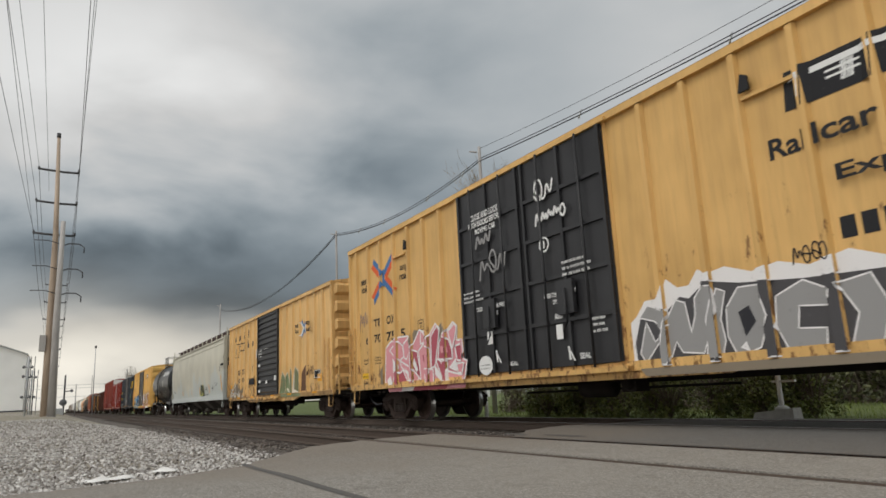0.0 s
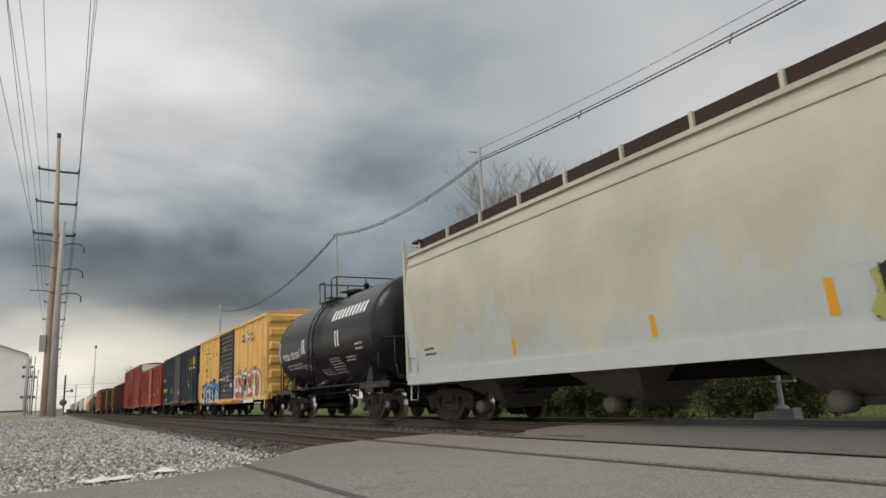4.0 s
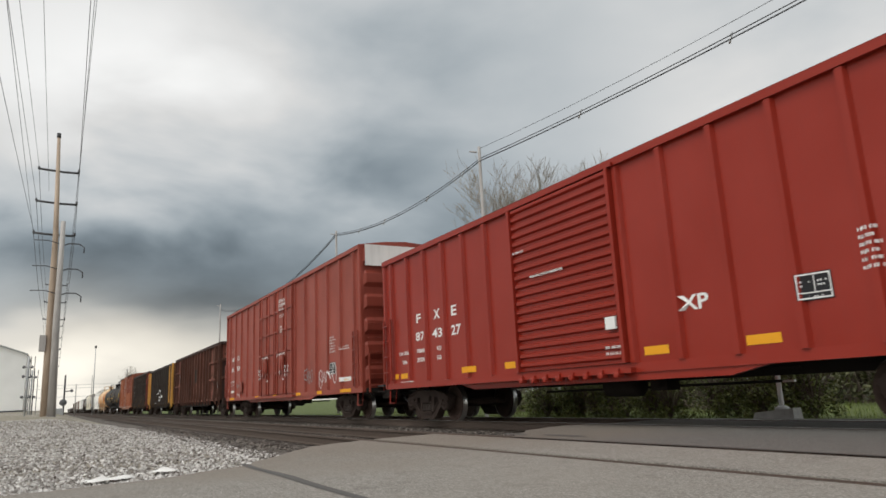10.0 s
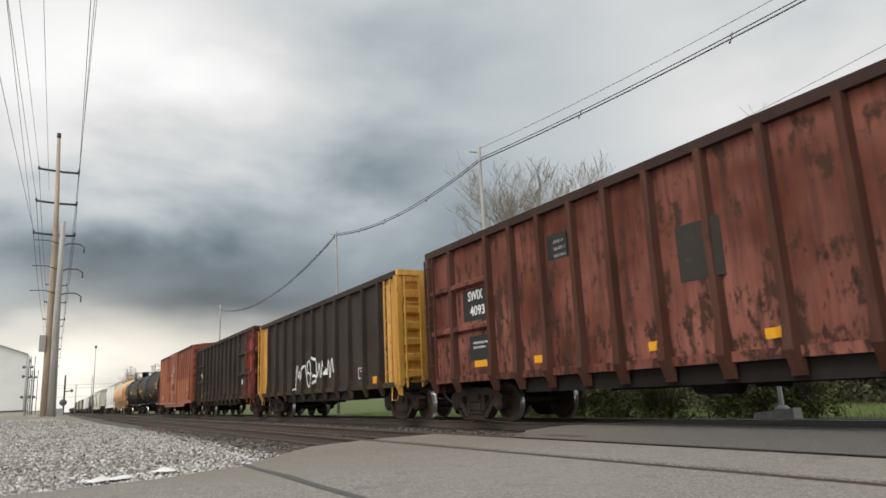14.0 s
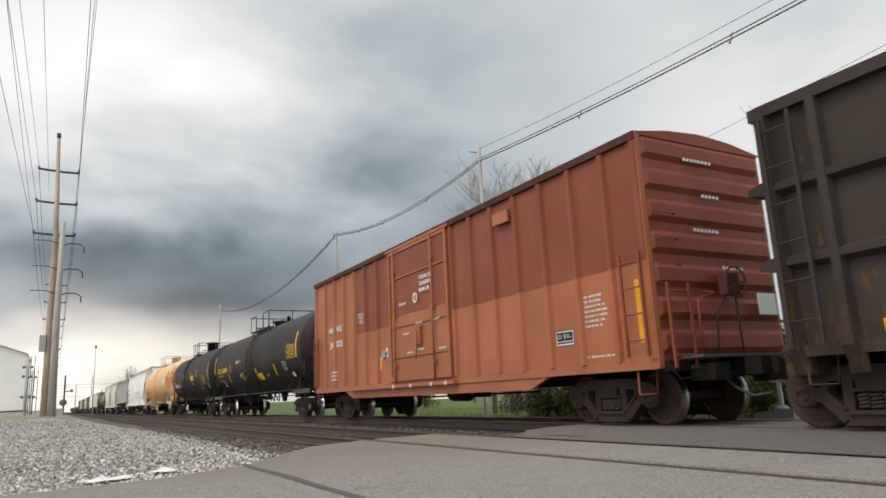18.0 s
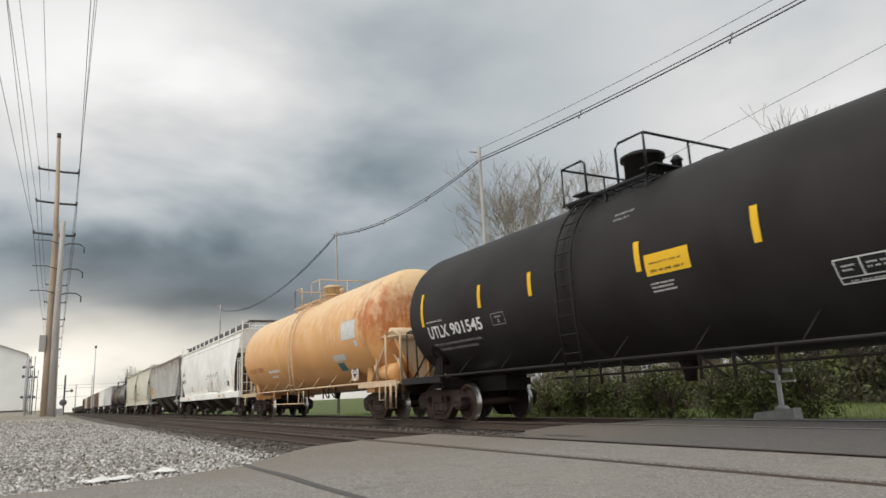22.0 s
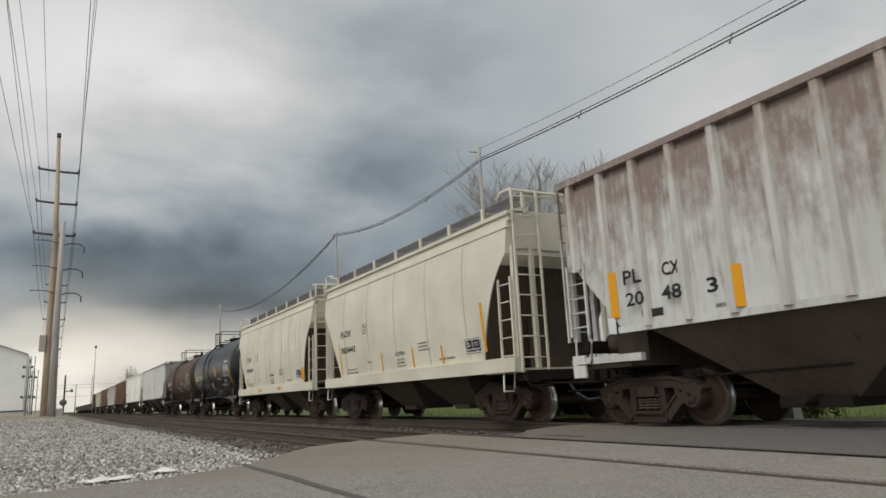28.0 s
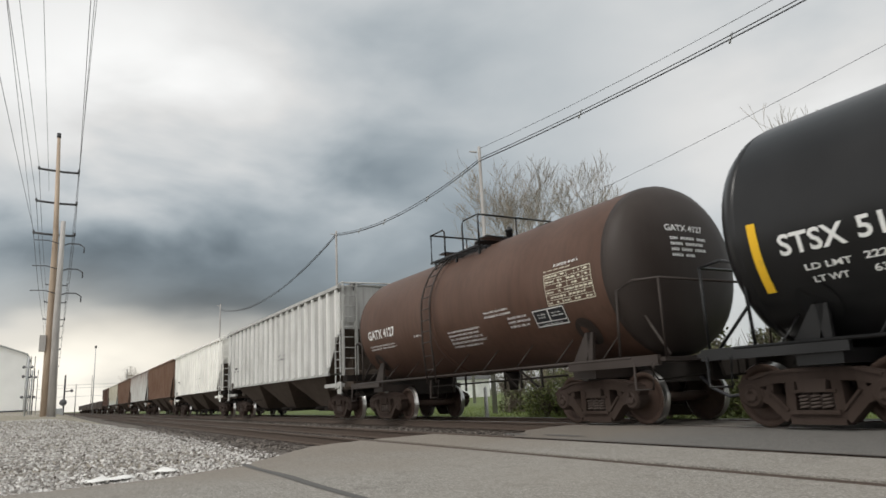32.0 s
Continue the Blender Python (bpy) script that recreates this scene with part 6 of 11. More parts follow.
        part("end_sill", Geo().box(min(e * (hl - 0.15), e * (hl + 0.1)), max(e * (hl - 0.15), e * (hl + 0.1)), -1.45, 1.45, sill - 0.14, sill + 0.02), "under", car)
        part("handrail", Geo().tube([(e * (hl + 0.3), -0.9, sill + 0.1), (e * (hl + 0.3), -0.9, sill + 0.95), (e * (hl + 0.3), -0.5, sill + 1.05), (e * (hl + 0.06), -0.45, sill + 1.1)], 0.016, 5), ladder_mt, car)
    xb = hl + end_depth + 0.04
    wheel = Geo().tube([(xb + 0.18, 0.1 + 0.25 * math.cos(k * math.pi / 9), sill + 1.25 + 0.25 * math.sin(k * math.pi / 9)) for k in range(19)], 0.016, 5)
    for k in range(5):
        t = k * math.pi * 0.4
        wheel.tube([(xb + 0.18, 0.1, sill + 1.25), (xb + 0.18, 0.1 + 0.24 * math.cos(t), sill + 1.25 + 0.24 * math.sin(t))], 0.012, 4)
    part("brake_wheel", wheel, "gon_post", car, "spoked brake wheel")
    part("brake_housing", Geo().box(xb - 0.03, xb + 0.12, -0.06, 0.26, sill + 1.05, sill + 1.4), "gon_post", car)
    part("brake_rod", Geo().tube([(xb + 0.06, 0.2, sill + 1.05), (xb + 0.06, 0.22, sill + 0.05)], 0.016, 5).tube([(xb + 0.08, 0.0, sill + 1.1), (xb + 0.1, -0.35, sill + 0.75), (xb + 0.08, -0.4, sill + 0.1)], 0.014, 5), "truck", car)
    for k in range(3):
        z = sill + 1.5 + 0.42 * k
        part("grab_iron", Geo().tube([(xb - 0.05, -y + 0.14, z), (xb + 0.05, -y + 0.16, z), (xb + 0.05, -y + 0.55, z), (xb - 0.05, -y + 0.57, z)], 0.011, 5), ladder_mt, car)
    g = Geo()
    for k, (y0, n) in enumerate(((-0.55, 8), (-0.2, 5), (-0.5, 7), (0.1, 6))):
        z = sill + (eave - sill) * (0.90 - 0.165 * k)
        for i in range(n):
            g.face([(hl + end_depth + 0.012, y0 + 0.09 * i + a, z + b) for a, b in ((0, 0), (0.06, 0), (0.06, 0.055), (0, 0.055))])
    part("stencil", g, "black" if end_mt.startswith("yellow") else "white", car)
    part("end_gear", Geo().box(hl + 0.1, hl + 0.55, 0.45, 1.05, sill - 0.35, sill - 0.02).box(hl + 0.05, hl + 0.5, -0.95, -0.6, sill - 0.3, sill - 0.05).tube([(hl + 0.3, -1.2, sill - 0.1), (hl + 0.34, 0.2, sill - 0.25), (hl + 0.3, 1.2, sill - 0.1)], 0.03, 5), "under", car)
    part("floor", Geo().box(-hl + 0.05, hl - 0.05, -y + 0.08, y - 0.08, sill - 0.05, sill + 0.06), "under", car)
    running_gear(car, hl, inset)
    brake_gear(car, 0.6)
    # door
    zt, zb = eave - 0.13, sill + 0.06
    if door_kind == "corr":
        dm = part("door", corrugated(d0 + 0.04, d1 - 0.04, zb, zt, door_ribs, -1.60, 0.055), door_mt, car, "sliding door with level ribs")
        part("door_edge", Geo().box(d0, d0 + 0.07, -1.68, -1.56, zb, zt), door_mt, dm)
        part("door_edge", Geo().box(d1 - 0.07, d1, -1.68, -1.56, zb, zt), door_mt, dm)
        one = Geo().box(-0.05, 0.05, -1.72, -1.60, sill - 0.16, sill - 0.03).lathe([(0.03, -1.74), (0.055, -1.74), (0.055, -1.68), (0.03, -1.68)], "y", 10, (0, 0, sill - 0.12)).mesh("roller")
        one.materials.append(M[mt])
        for k in range(8):
            part("roller", one, mt, dm, "", (d0 + (d1 - d0) * (k + 0.5) / 8, 0, 0))
        part("door_latch", Geo().box(d1 - 0.35, d1 - 0.12, -1.70, -1.66, zb + 0.55, zb + 0.75), "white", dm)
    else:
        mids = [d0, (d0 + d1) / 2, d1] if door_kind == "double" else [d0, d1]
        for a, b in zip(mids, mids[1:]) if door_kind != "flat" else ():
            dm = part("door", Geo().box(a + 0.03, b - 0.03, -1.61, -1.53, zb, zt), door_mt, car, "plug door with bars and rods")
            w = b - a
            for k in range(1, 5):
                z = zb + (zt - zb) * k / 5
                part("door_rib", Geo().box(a + 0.05, b - 0.05, -1.66, -1.612, z - 0.035, z + 0.035), door_mt, dm)
            for k in (0.04, 0.5, 0.96):
                part("door_rib", Geo().box(a + w * k - 0.035, a + w * k + 0.035, -1.665, -1.612, zb, zt), door_mt, dm)
            for k in (0.27, 0.74):
                part("lock_rod", Geo().tube([(a + w * k, -1.69, zb - 0.06), (a + w * k, -1.69, zt + 0.02)], 0.026, 6), door_mt, dm)
            part("lock_box", Geo().box(a + w * 0.42, a + w * 0.60, -1.74, -1.66, zb + 0.9, zb + 1.5), door_mt, dm)
            part("lock_handle", Geo().tube([(a + w * 0.52, -1.76, zb + 1.35), (a + w * 0.54, -1.78, zb + 0.75), (a + w * 0.48, -1.76, zb + 0.6)], 0.022, 6), door_mt, dm)
    if door_kind == "flat":
        dm = part("door", Geo().box(d0 + 0.03, d1 - 0.03, -1.61, -1.53, zb, zt), door_mt, car, "plug door with a frame and two rods")
        for a, b, c, d in ((d0 + 0.03, d0 + 0.12, zb, zt), (d1 - 0.12, d1 - 0.03, zb, zt), (d0 + 0.12, d1 - 0.12, zt - 0.08, zt), (d0 + 0.12, d1 - 0.12, zb, zb + 0.1)):
            part("door_frame", Geo().box(a, b, -1.65, -1.611, c, d), door_mt, dm)
        for z, w in ((zb + 0.62, 0.05), (zb + 1.42, 0.04), (zb + 2.72, 0.035)):
            part("door_rib", Geo().box(d0 + 0.14, d1 - 0.14, -1.645, -1.611, z - w / 2, z + w / 2), door_mt, dm)
        for x in (d0 + 0.42, d1 - 0.75):
            part("lock_rod", Geo().tube([(x, -1.68, zb - 0.06), (x, -1.68, zt + 0.02)], 0.026, 6), door_mt, dm)
            for z in (zb + 0.4, zb + 1.7, zb + 2.9):
                part("rod_guide", Geo().box(x - 0.06, x + 0.06, -1.70, -1.612, z - 0.04, z + 0.04), door_mt, dm)
        part("lock_box", Geo().box(0.0, 0.34, -1.70, -1.612, zb + 0.85, zb + 1.3), door_mt, dm)
        part("lock_handle", Geo().tube([(0.2, -1.73, zb + 1.2), (0.22, -1.74, zb + 0.7), (0.16, -1.73, zb + 0.5)], 0.022, 6), door_mt, dm)
    part("door_track", Geo().box(d0 - (d1 - d0) * 0.9, d1 + 0.1, -1.68, -1.56, sill - 0.10, sill - 0.02), mt, car)
    part("door_track", Geo().box(d0 - 0.1, d1 + 0.1, -1.66, -1.56, eave - 0.12, eave - 0.05), mt, car)
    return car, skin, hl, xs


# ---- gondolas ----
def bowed_strip(g, x, e, bow, z0, z1, a, b, half, slope=0.0):
    """A band across a car's end that follows its bulge, from depth a out to depth b."""
    ys = [half * (k / 4 - 1) for k in range(9)]
    for k, (y0, y1) in enumerate(zip(ys, ys[1:])):
        i0, i1, o0, o1 = (e * (x + bow[j] + d) for j, d in ((k, a), (k + 1, a), (k, b), (k + 1, b)))
        q = [(i0, y0), (o0, y0), (o1, y1), (i1, y1)]
        low = [z0 - slope, z0, z0, z0 - slope]
        high = [z1 + slope, z1, z1, z1 + slope]
        if e < 0:
            q, low, high = q[::-1], low[::-1], high[::-1]
        g.hexa([(px, py, z) for (px, py), z in zip(q, low)] + [(px, py, z) for (px, py), z in zip(q, high)])
    return g


def gondola(front, rear, top, sill, mt, nposts, label, end_mt, end_side_mt=None, end_len=0.0, inset=2.2, bays=0, corrugated_end=6, post_mt=None, posts=None, bulged=False, rear_mt=None):
    hl = (front - rear) / 2
    car = tagged(new("gondola"), label, "freight car", "cars of the train")
    car.location = ((front + rear) / 2, TRACK_Y, 0)
    y = 1.47
    es = end_side_mt or mt
    for s in (-1, 1):
        part("side_panel", Geo().box(-hl + end_len, hl - end_len, min(s * y, s * (y - 0.05)), max(s * y, s * (y - 0.05)), sill, top), mt, car)
        part("top_chord", Geo().box(-hl, hl, min(s * (y + 0.11), s * (y - 0.06)), max(s * (y + 0.11), s * (y - 0.06)), top - 0.13, top + 0.03), "gon_dark_end" if bulged and not rear_mt else mt, car)
        if end_len:
            for e in (-1, 1):
                a, b = sorted((e * hl, e * (hl - end_len)))
                part("side_panel", Geo().box(a, b, min(s * y, s * (y - 0.05)), max(s * y, s * (y - 0.05)), sill, top), es, car, "chipped differently painted end bay")
    xs = [-hl + 0.08 + (2 * hl - 0.16) * k / nposts for k in range(nposts + 1)]
    xs = posts or xs
    post = Geo()
    w = 0.085
    rows = ((top - 0.1, 0.12), (sill + 0.5, 0.13), (sill + 0.02, 0.17), (sill - 0.30, 0.02))
    post.ring([[(-w * k, 0, z), (-w * 0.65 * k, -d, z), (w * 0.65 * k, -d, z), (w * k, 0, z)] for z, d in rows for k in (1.35 if z < sill + 0.1 else 1.0,)], smooth=False)
    pm = post.mesh("side_post")
    pm.materials.append(M[post_mt or mt])
    pe = pm.copy()
    pe.materials.clear()
    pe.materials.append(M[es])
    pf = pm.copy()
    pf.materials.clear()
    pf.materials.append(M[end_mt])
    for x in xs:
        if rear_mt and x > hl - 1.5:
            part("side_post", pf, end_mt, car, "", (x, -y, 0))
            continue
        part("side_post", pe if end_len and abs(x) > hl - end_len - 0.05 else pm, mt, car, "", (x, -y, 0))
    if bays:
        for e in (-1, 1):
            for k in range(bays):
                i = k if e < 0 else len(xs) - 2 - k
                for z in (sill + 1.09, sill + 2.07):
                    part("side_stiffener", Geo().hexa(((xs[i] + 0.06, -y - 0.12, z - 0.04), (xs[i + 1] - 0.06, -y - 0.12, z - 0.04), (xs[i + 1] - 0.06, -y, z - 0.1), (xs[i] + 0.06, -y, z - 0.1), (xs[i] + 0.06, -y - 0.12, z + 0.04), (xs[i + 1] - 0.06, -y - 0.12, z + 0.04), (xs[i + 1] - 0.06, -y, z + 0.1), (xs[i] + 0.06, -y, z + 0.1))), es if end_len else end_mt if rear_mt and e > 0 and k == 0 else mt, car)
    part("side_sill", Geo().box(-hl, hl, -y - 0.06, -y + 0.05, sill - 0.08, sill + 0.06), mt, car)
    # tub below the sill between the trucks
    part("floor", Geo().prism([(-hl + 3.6, sill - 0.36), (hl - 3.6, sill - 0.36), (hl - 3.2, sill), (-hl + 3.2, sill)], -y + 0.06, y - 0.06).box(-hl + 0.1, hl - 0.1, -y + 0.06, y - 0.06, sill - 0.04, sill + 0.05), "under", car)
    for e in (-1, 1) if bulged else ():
        # plain plated end with two wide ribs, pushed out on the leading end
        upper, lower, ribs_mt = (rear_mt,) * 3 if rear_mt and e < 0 else (end_mt, "gon_dark_end", end_mt) if rear_mt else (mt, end_mt, post_mt)
        ext, bow = (0.0, (0.0, 0.02, 0.04, 0.06, 0.07, 0.06, 0.04, 0.02, 0.0)) if rear_mt else (0.23, (0.0, 0.07, 0.14, 0.21, 0.27, 0.32, 0.35, 0.36, 0.36)) if e > 0 else (0.0, (0.0,) * 9)
        x = hl + ext
        if ext:
            for s in (-1, 1):
                a, b = sorted((s * y, s * (y - 0.05)))
                part("side_panel", Geo().box(hl, x + (bow[8] if s > 0 else 0), a, b, sill, top), mt, car)
                part("top_chord", Geo().box(hl, x + (bow[8] if s > 0 else 0), s * y - 0.1, s * y + 0.1, top - 0.13, top + 0.03), end_mt, car)
        part("end_wall", bowed_strip(Geo(), x, e, bow, sill + 2.14, top - 0.1, -0.06, 0.0, y), upper, car, "battered upper end plate")
        part("end_wall", bowed_strip(Geo(), x, e, bow, sill - 0.02, sill + 2.14, -0.06, 0.0, y), lower, car)
        part("top_chord", bowed_strip(Geo(), x, e, bow, top - 0.13, top + 0.035, -0.1, 0.12, y + 0.08), lower, car)
        for z in (sill + 1.12, sill + 2.14):
            part("end_rib", bowed_strip(Geo(), x, e, bow, z - 0.06, z + 0.03, 0.0, 0.32 if rear_mt else 0.15, y, 0.07), ribs_mt, car)
        for yy, k in ((-0.42, 3), (0.75, 6)):
            part("end_post", Geo().box(*sorted((e * (x + bow[k] - 0.02), e * (x + bow[k] + 0.06))), yy - 0.05, yy + 0.05, sill, top - 0.14), ribs_mt, car)
        part("corner_post", Geo().box(*sorted((e * (x - 0.1), e * (x + 0.03))), -y - 0.1, -y + 0.04, sill - 0.05, top - 0.1), ribs_mt, car)
        if e > 0 or not rear_mt:
            end_ladder(car, e * (x + 0.32), -y + 0.35, -y + 0.95, sill - 0.1, top - 0.2, 6, lower)
        ladder(car, e * (x - 0.12) - 0.40 * (e > 0), e * (x - 0.12) + 0.40 * (e < 0), -y - 0.22, sill + 0.05, top - 0.2, 6, ribs_mt)
        stirrup(car, e * (x - 0.35), ribs_mt, sill)
        part("end_sill", Geo().box(*sorted((e * (x - 0.2), e * (x + 0.2))), -1.4, 1.4, sill - 0.3, sill + 0.02), lower, car)
        part("end_platform", Geo().box(*sorted((e * (x + 0.3), e * (x + 0.62))), -0.5, 1.1, sill + 0.33, sill + 0.37), lower, car)
        part("brake_housing", Geo().box(*sorted((e * (x + 0.25), e * (x + 0.5))), 0.45, 0.85, sill + 0.95, sill + 1.6), lower, car)
    for e in () if bulged else (-1, 1):
        part("end_wall", end_wall(hl - 0.05, e, sill, top - 0.02, corrugated_end, 0.13, y), end_mt, car)
        part("top_chord", Geo().box(min(e * (hl - 0.08), e * (hl + 0.13)), max(e * (hl - 0.08), e * (hl + 0.13)), -y - 0.1, y + 0.1, top - 0.12, top + 0.035), end_mt, car)
        for yy in (-0.85, 0.0, 0.85):
            part("end_post", Geo().box(min(e * hl, e * (hl + 0.15)), max(e * hl, e * (hl + 0.15)), yy - 0.06, yy + 0.06, sill - 0.05, top - 0.1), end_mt, car)
        part("corner_post", Geo().box(min(e * (hl - 0.1), e * (hl + 0.06)), max(e * (hl - 0.1), e * (hl + 0.06)), -y - 0.1, -y + 0.05, sill - 0.05, top), es, car)
        ladder(car, e * (hl - 0.12) - 0.40 * (e > 0), e * (hl - 0.12) + 0.40 * (e < 0), -y - 0.22, sill + 0.05, top - 0.2, 6, es)
        end_ladder(car, e * (hl + 0.22), -y + 0.05, -y + 0.5, sill - 0.1, top - 0.2, 6, end_mt)
        stirrup(car, e * (hl - 0.35), es, sill)
        part("end_sill", Geo().box(min(e * (hl - 0.2), e * (hl + 0.12)), max(e * (hl - 0.2), e * (hl + 0.12)), -1.4, 1.4, sill - 0.16, sill + 0.02), "under", car)
        part("end_platform", Geo().box(min(e * (hl + 0.1), e * (hl + 0.42)), max(e * (hl + 0.1), e * (hl + 0.42)), -1.0, 1.0, sill + 0.03, sill + 0.07), "walk", car)
    part("brake_wheel", Geo().lathe([(0.22, 0), (0.27, 0.02), (0.27, 0.05), (0.22, 0.06)], "x", 18, (hl + 0.24, 0.4, sill + 1.2)), "under", car)
    running_gear(car, hl, inset)
    brake_gear(car, -0.4)
    skin = Skin(y, xs, 0.07, 0.12)
    return car, skin, hl, xs


# ---- covered hoppers ----
def hopper(front, rear, eave, sill, mt, label, bays=3, ribs=0, walk_mt="walk", walk_z=None, slope_in=2.1, slope_z=2.95, curve=True, inset=2.1, far_off=False, hang=0.0, frame_mt=None, outlet_mt="slope", walk_h=0.26, outlet_in=3.3, outlet_gap=0.16, outlets=None, outlet_half=1.1, closed_side=False):
    """Covered hopper with sloping ends, outlets below and a walkway on the roof."""
    hl = (front - rear) / 2
    frame_mt = frame_mt or mt
    car = tagged(new("hopper_car"), label, "freight car", "cars of the train")
    car.location = ((front + rear) / 2, TRACK_Y, 0)
    body_z = sill + 0.12 if not ribs else sill

    def width(z):
        if not curve:
            return 1.50 if z < eave - 0.02 else 1.42
        t = (z - sill) / (eave - sill)
        return 1.30 + 0.30 * math.sin(math.pi * min(1, 0.12 + t * 0.62)) ** 0.8 - 0.09 * max(0.0, (t - 0.6) / 0.4) ** 2

    zs = [body_z + (eave - body_z) * k / 14 for k in range(15)]

    def length(z):
        if z > slope_z:
            return hl - 0.06
        t = (slope_z - z) / (slope_z - sill)
        return hl - 0.06 - slope_in * (t ** (0.62 if curve else 0.95))

    rows = []
    for z in zs:
        a, w = length(z), width(z)
        rows.append([(-a, -w, z), (a, -w, z), (a, w, z), (-a, w, z)])
    a, w = hl - 0.06, width(eave) * 0.55
    rows.append([(-a, -w, eave + 0.10), (a, -w, eave + 0.10), (a, w, eave + 0.10), (-a, w, eave + 0.10)])
    part("body", Geo().ring(rows, smooth=False), mt, car)
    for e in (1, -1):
        # slope sheet inside the end frame, the recess's shade put into its dark colour
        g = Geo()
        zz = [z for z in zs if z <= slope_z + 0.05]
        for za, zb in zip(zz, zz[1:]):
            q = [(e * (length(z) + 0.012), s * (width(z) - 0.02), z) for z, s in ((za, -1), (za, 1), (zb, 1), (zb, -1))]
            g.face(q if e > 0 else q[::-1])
        part("slope_sheet", g, "slope", car, "dark slope sheet inside the end frame, recess shade put into its colour")
        if closed_side:
            for s in (-1, 1):
                g = Geo()
                for za, zb in zip(zz, zz[1:]):
                    q = [(e * x, s * width(z), z) for x, z in ((length(za) - 0.01, za), (hl - 0.06, za), (hl - 0.06, zb), (length(zb) - 0.01, zb))]
                    g.face(q if e * s < 0 else q[::-1])
                    q = [(x, y - s * 0.03, z) for x, y, z in q]
                    g.face(q[::-1] if e * s < 0 else q)
                part("side_panel", g, mt, car)
    xs = []
    if ribs:
        me = {}
        xs = [-hl + 0.3 + (2 * hl - 0.6) * k / ribs for k in range(ribs + 1)]
        for x in xs:
            zb = sill
            d = hl - 0.06 - abs(x)
            if d < slope_in:
                zb = slope_z - (slope_z - sill) * (d / slope_in) ** (1 / 0.95)
            key = round(zb, 2)
            if key not in me:
                h = Geo().ring([[(p, q, z) for p, q in ((-0.085, 0), (-0.05, -0.085), (0.05, -0.085), (0.085, 0))] for z in (zb, eave - 0.02)], smooth=False).mesh("side_post")
                h.materials.append(M[{"rusty_white": "rusty_rib", "dull_white": "bright_rib"}.get(mt, mt)])
                me[key] = h
            part("side_post", me[key], mt, car, "", (x, -1.5, 0))
        part("top_chord", Geo().box(-hl, hl, -1.60, -1.40, eave - 0.06, eave + 0.05), frame_mt, car)
        part("bottom_chord", Geo().box(-hl + slope_in, hl - slope_in, -1.53, -1.45, sill - 0.06, sill + 0.04), frame_mt, car)
        for e in (-1, 1):
            part("side_sill", Geo().box(min(e * hl, e * (hl - slope_in - 0.4)), max(e * hl, e * (hl - slope_in - 0.4)), -1.5, -1.40, 1.04, 1.16), mt, car)
            part("end_bulkhead", Geo().box(min(e * (hl - 1.2), e * (hl - 0.5)), max(e * (hl - 1.2), e * (hl - 0.5)), -0.9, 0.9, 1.0, 2.1), "slope", car, "dark bulkhead under the slope sheet")
            part("corner_plate", Geo().box(min(e * hl, e * (hl - 0.32)), max(e * hl, e * (hl - 0.32)), -1.53, -1.49, 0.82, 1.2), mt, car)
            part("air_reservoir", Geo().lathe([(0.05, -0.4), (0.17, -0.35), (0.17, 0.35), (0.05, 0.4)], "y", 12, (e * (hl - 0.3), -0.5, 1.4)), "slope", car)
    else:
        part("side_sill", Geo().box(-hl, hl, -1.57, -1.40, sill - 0.12, sill + 0.17), frame_mt, car)
        w = width(eave)
        part("roof_edge", Geo().hexa(((-hl, -w - 0.02, eave + 0.045), (hl, -w - 0.02, eave + 0.045), (hl, -w + 0.5, eave + 0.06), (-hl, -w + 0.5, eave + 0.06), (-hl, -w + 0.02, eave + 0.07), (hl, -w + 0.02, eave + 0.07), (hl, -w + 0.5, eave + 0.19), (-hl, -w + 0.5, eave + 0.19))), mt, car)
        for w0, w1, za, zb in ((width(eave) + 0.07, width(eave) - 0.05, eave - 0.03, eave + 0.05), (width(eave) + 0.035, width(eave) - 0.05, eave - 0.16, eave - 0.10), (width(eave - 0.3) + 0.025, width(eave - 0.3) - 0.05, eave - 0.32, eave - 0.28)):
            part("roof_rail", Geo().box(-hl, hl, -w0, -w1, za, zb), frame_mt, car)
    # roof walkway on brackets
    wz = walk_z or eave + 0.42
    if not far_off:
        g = Geo()
        for yy in (-1.02, -0.82, 0.82, 1.02):
            g.box(-hl - 0.05, hl + 0.05, yy - 0.016, yy + 0.016, wz - 0.05, wz + 0.01)
        for k in range(int(hl * 2 / 0.14)):
            x = -hl + k * 0.14
            g.box(x, x + 0.03, -1.03, -0.80, wz - 0.03, wz)
        part("running_board", g, walk_mt, car)
        if walk_mt == "walk_mesh":
            # open lattice fascia
            g = Geo().box(-hl - 0.05, hl + 0.05, -1.045, -1.025, wz - 0.02, wz + 0.012).box(-hl - 0.05, hl + 0.05, -1.045, -1.025, wz - walk_h, wz - walk_h + 0.03)
            for k in range(int(hl * 2 / 0.06)):
                x = -hl + 0.06 * k
                g.box(x, x + 0.026, -1.04, -1.03, wz - walk_h, wz)
            part("running_board", g, walk_mt, car, "open lattice edge of the running board")
        else:
            part("running_board", Geo().box(-hl - 0.05, hl + 0.05, -1.04, -1.03, wz - walk_h, wz + 0.012), walk_mt, car)
        nb = max(6, int(hl * 2 / 1.5))
        br = Geo().box(-0.035, 0.035, -1.10, -1.04, eave, wz + 0.015).box(-0.03, 0.03, -1.1, 1.1, wz - 0.1, wz - 0.055).mesh("bracket")
        br.materials.append(M[frame_mt])
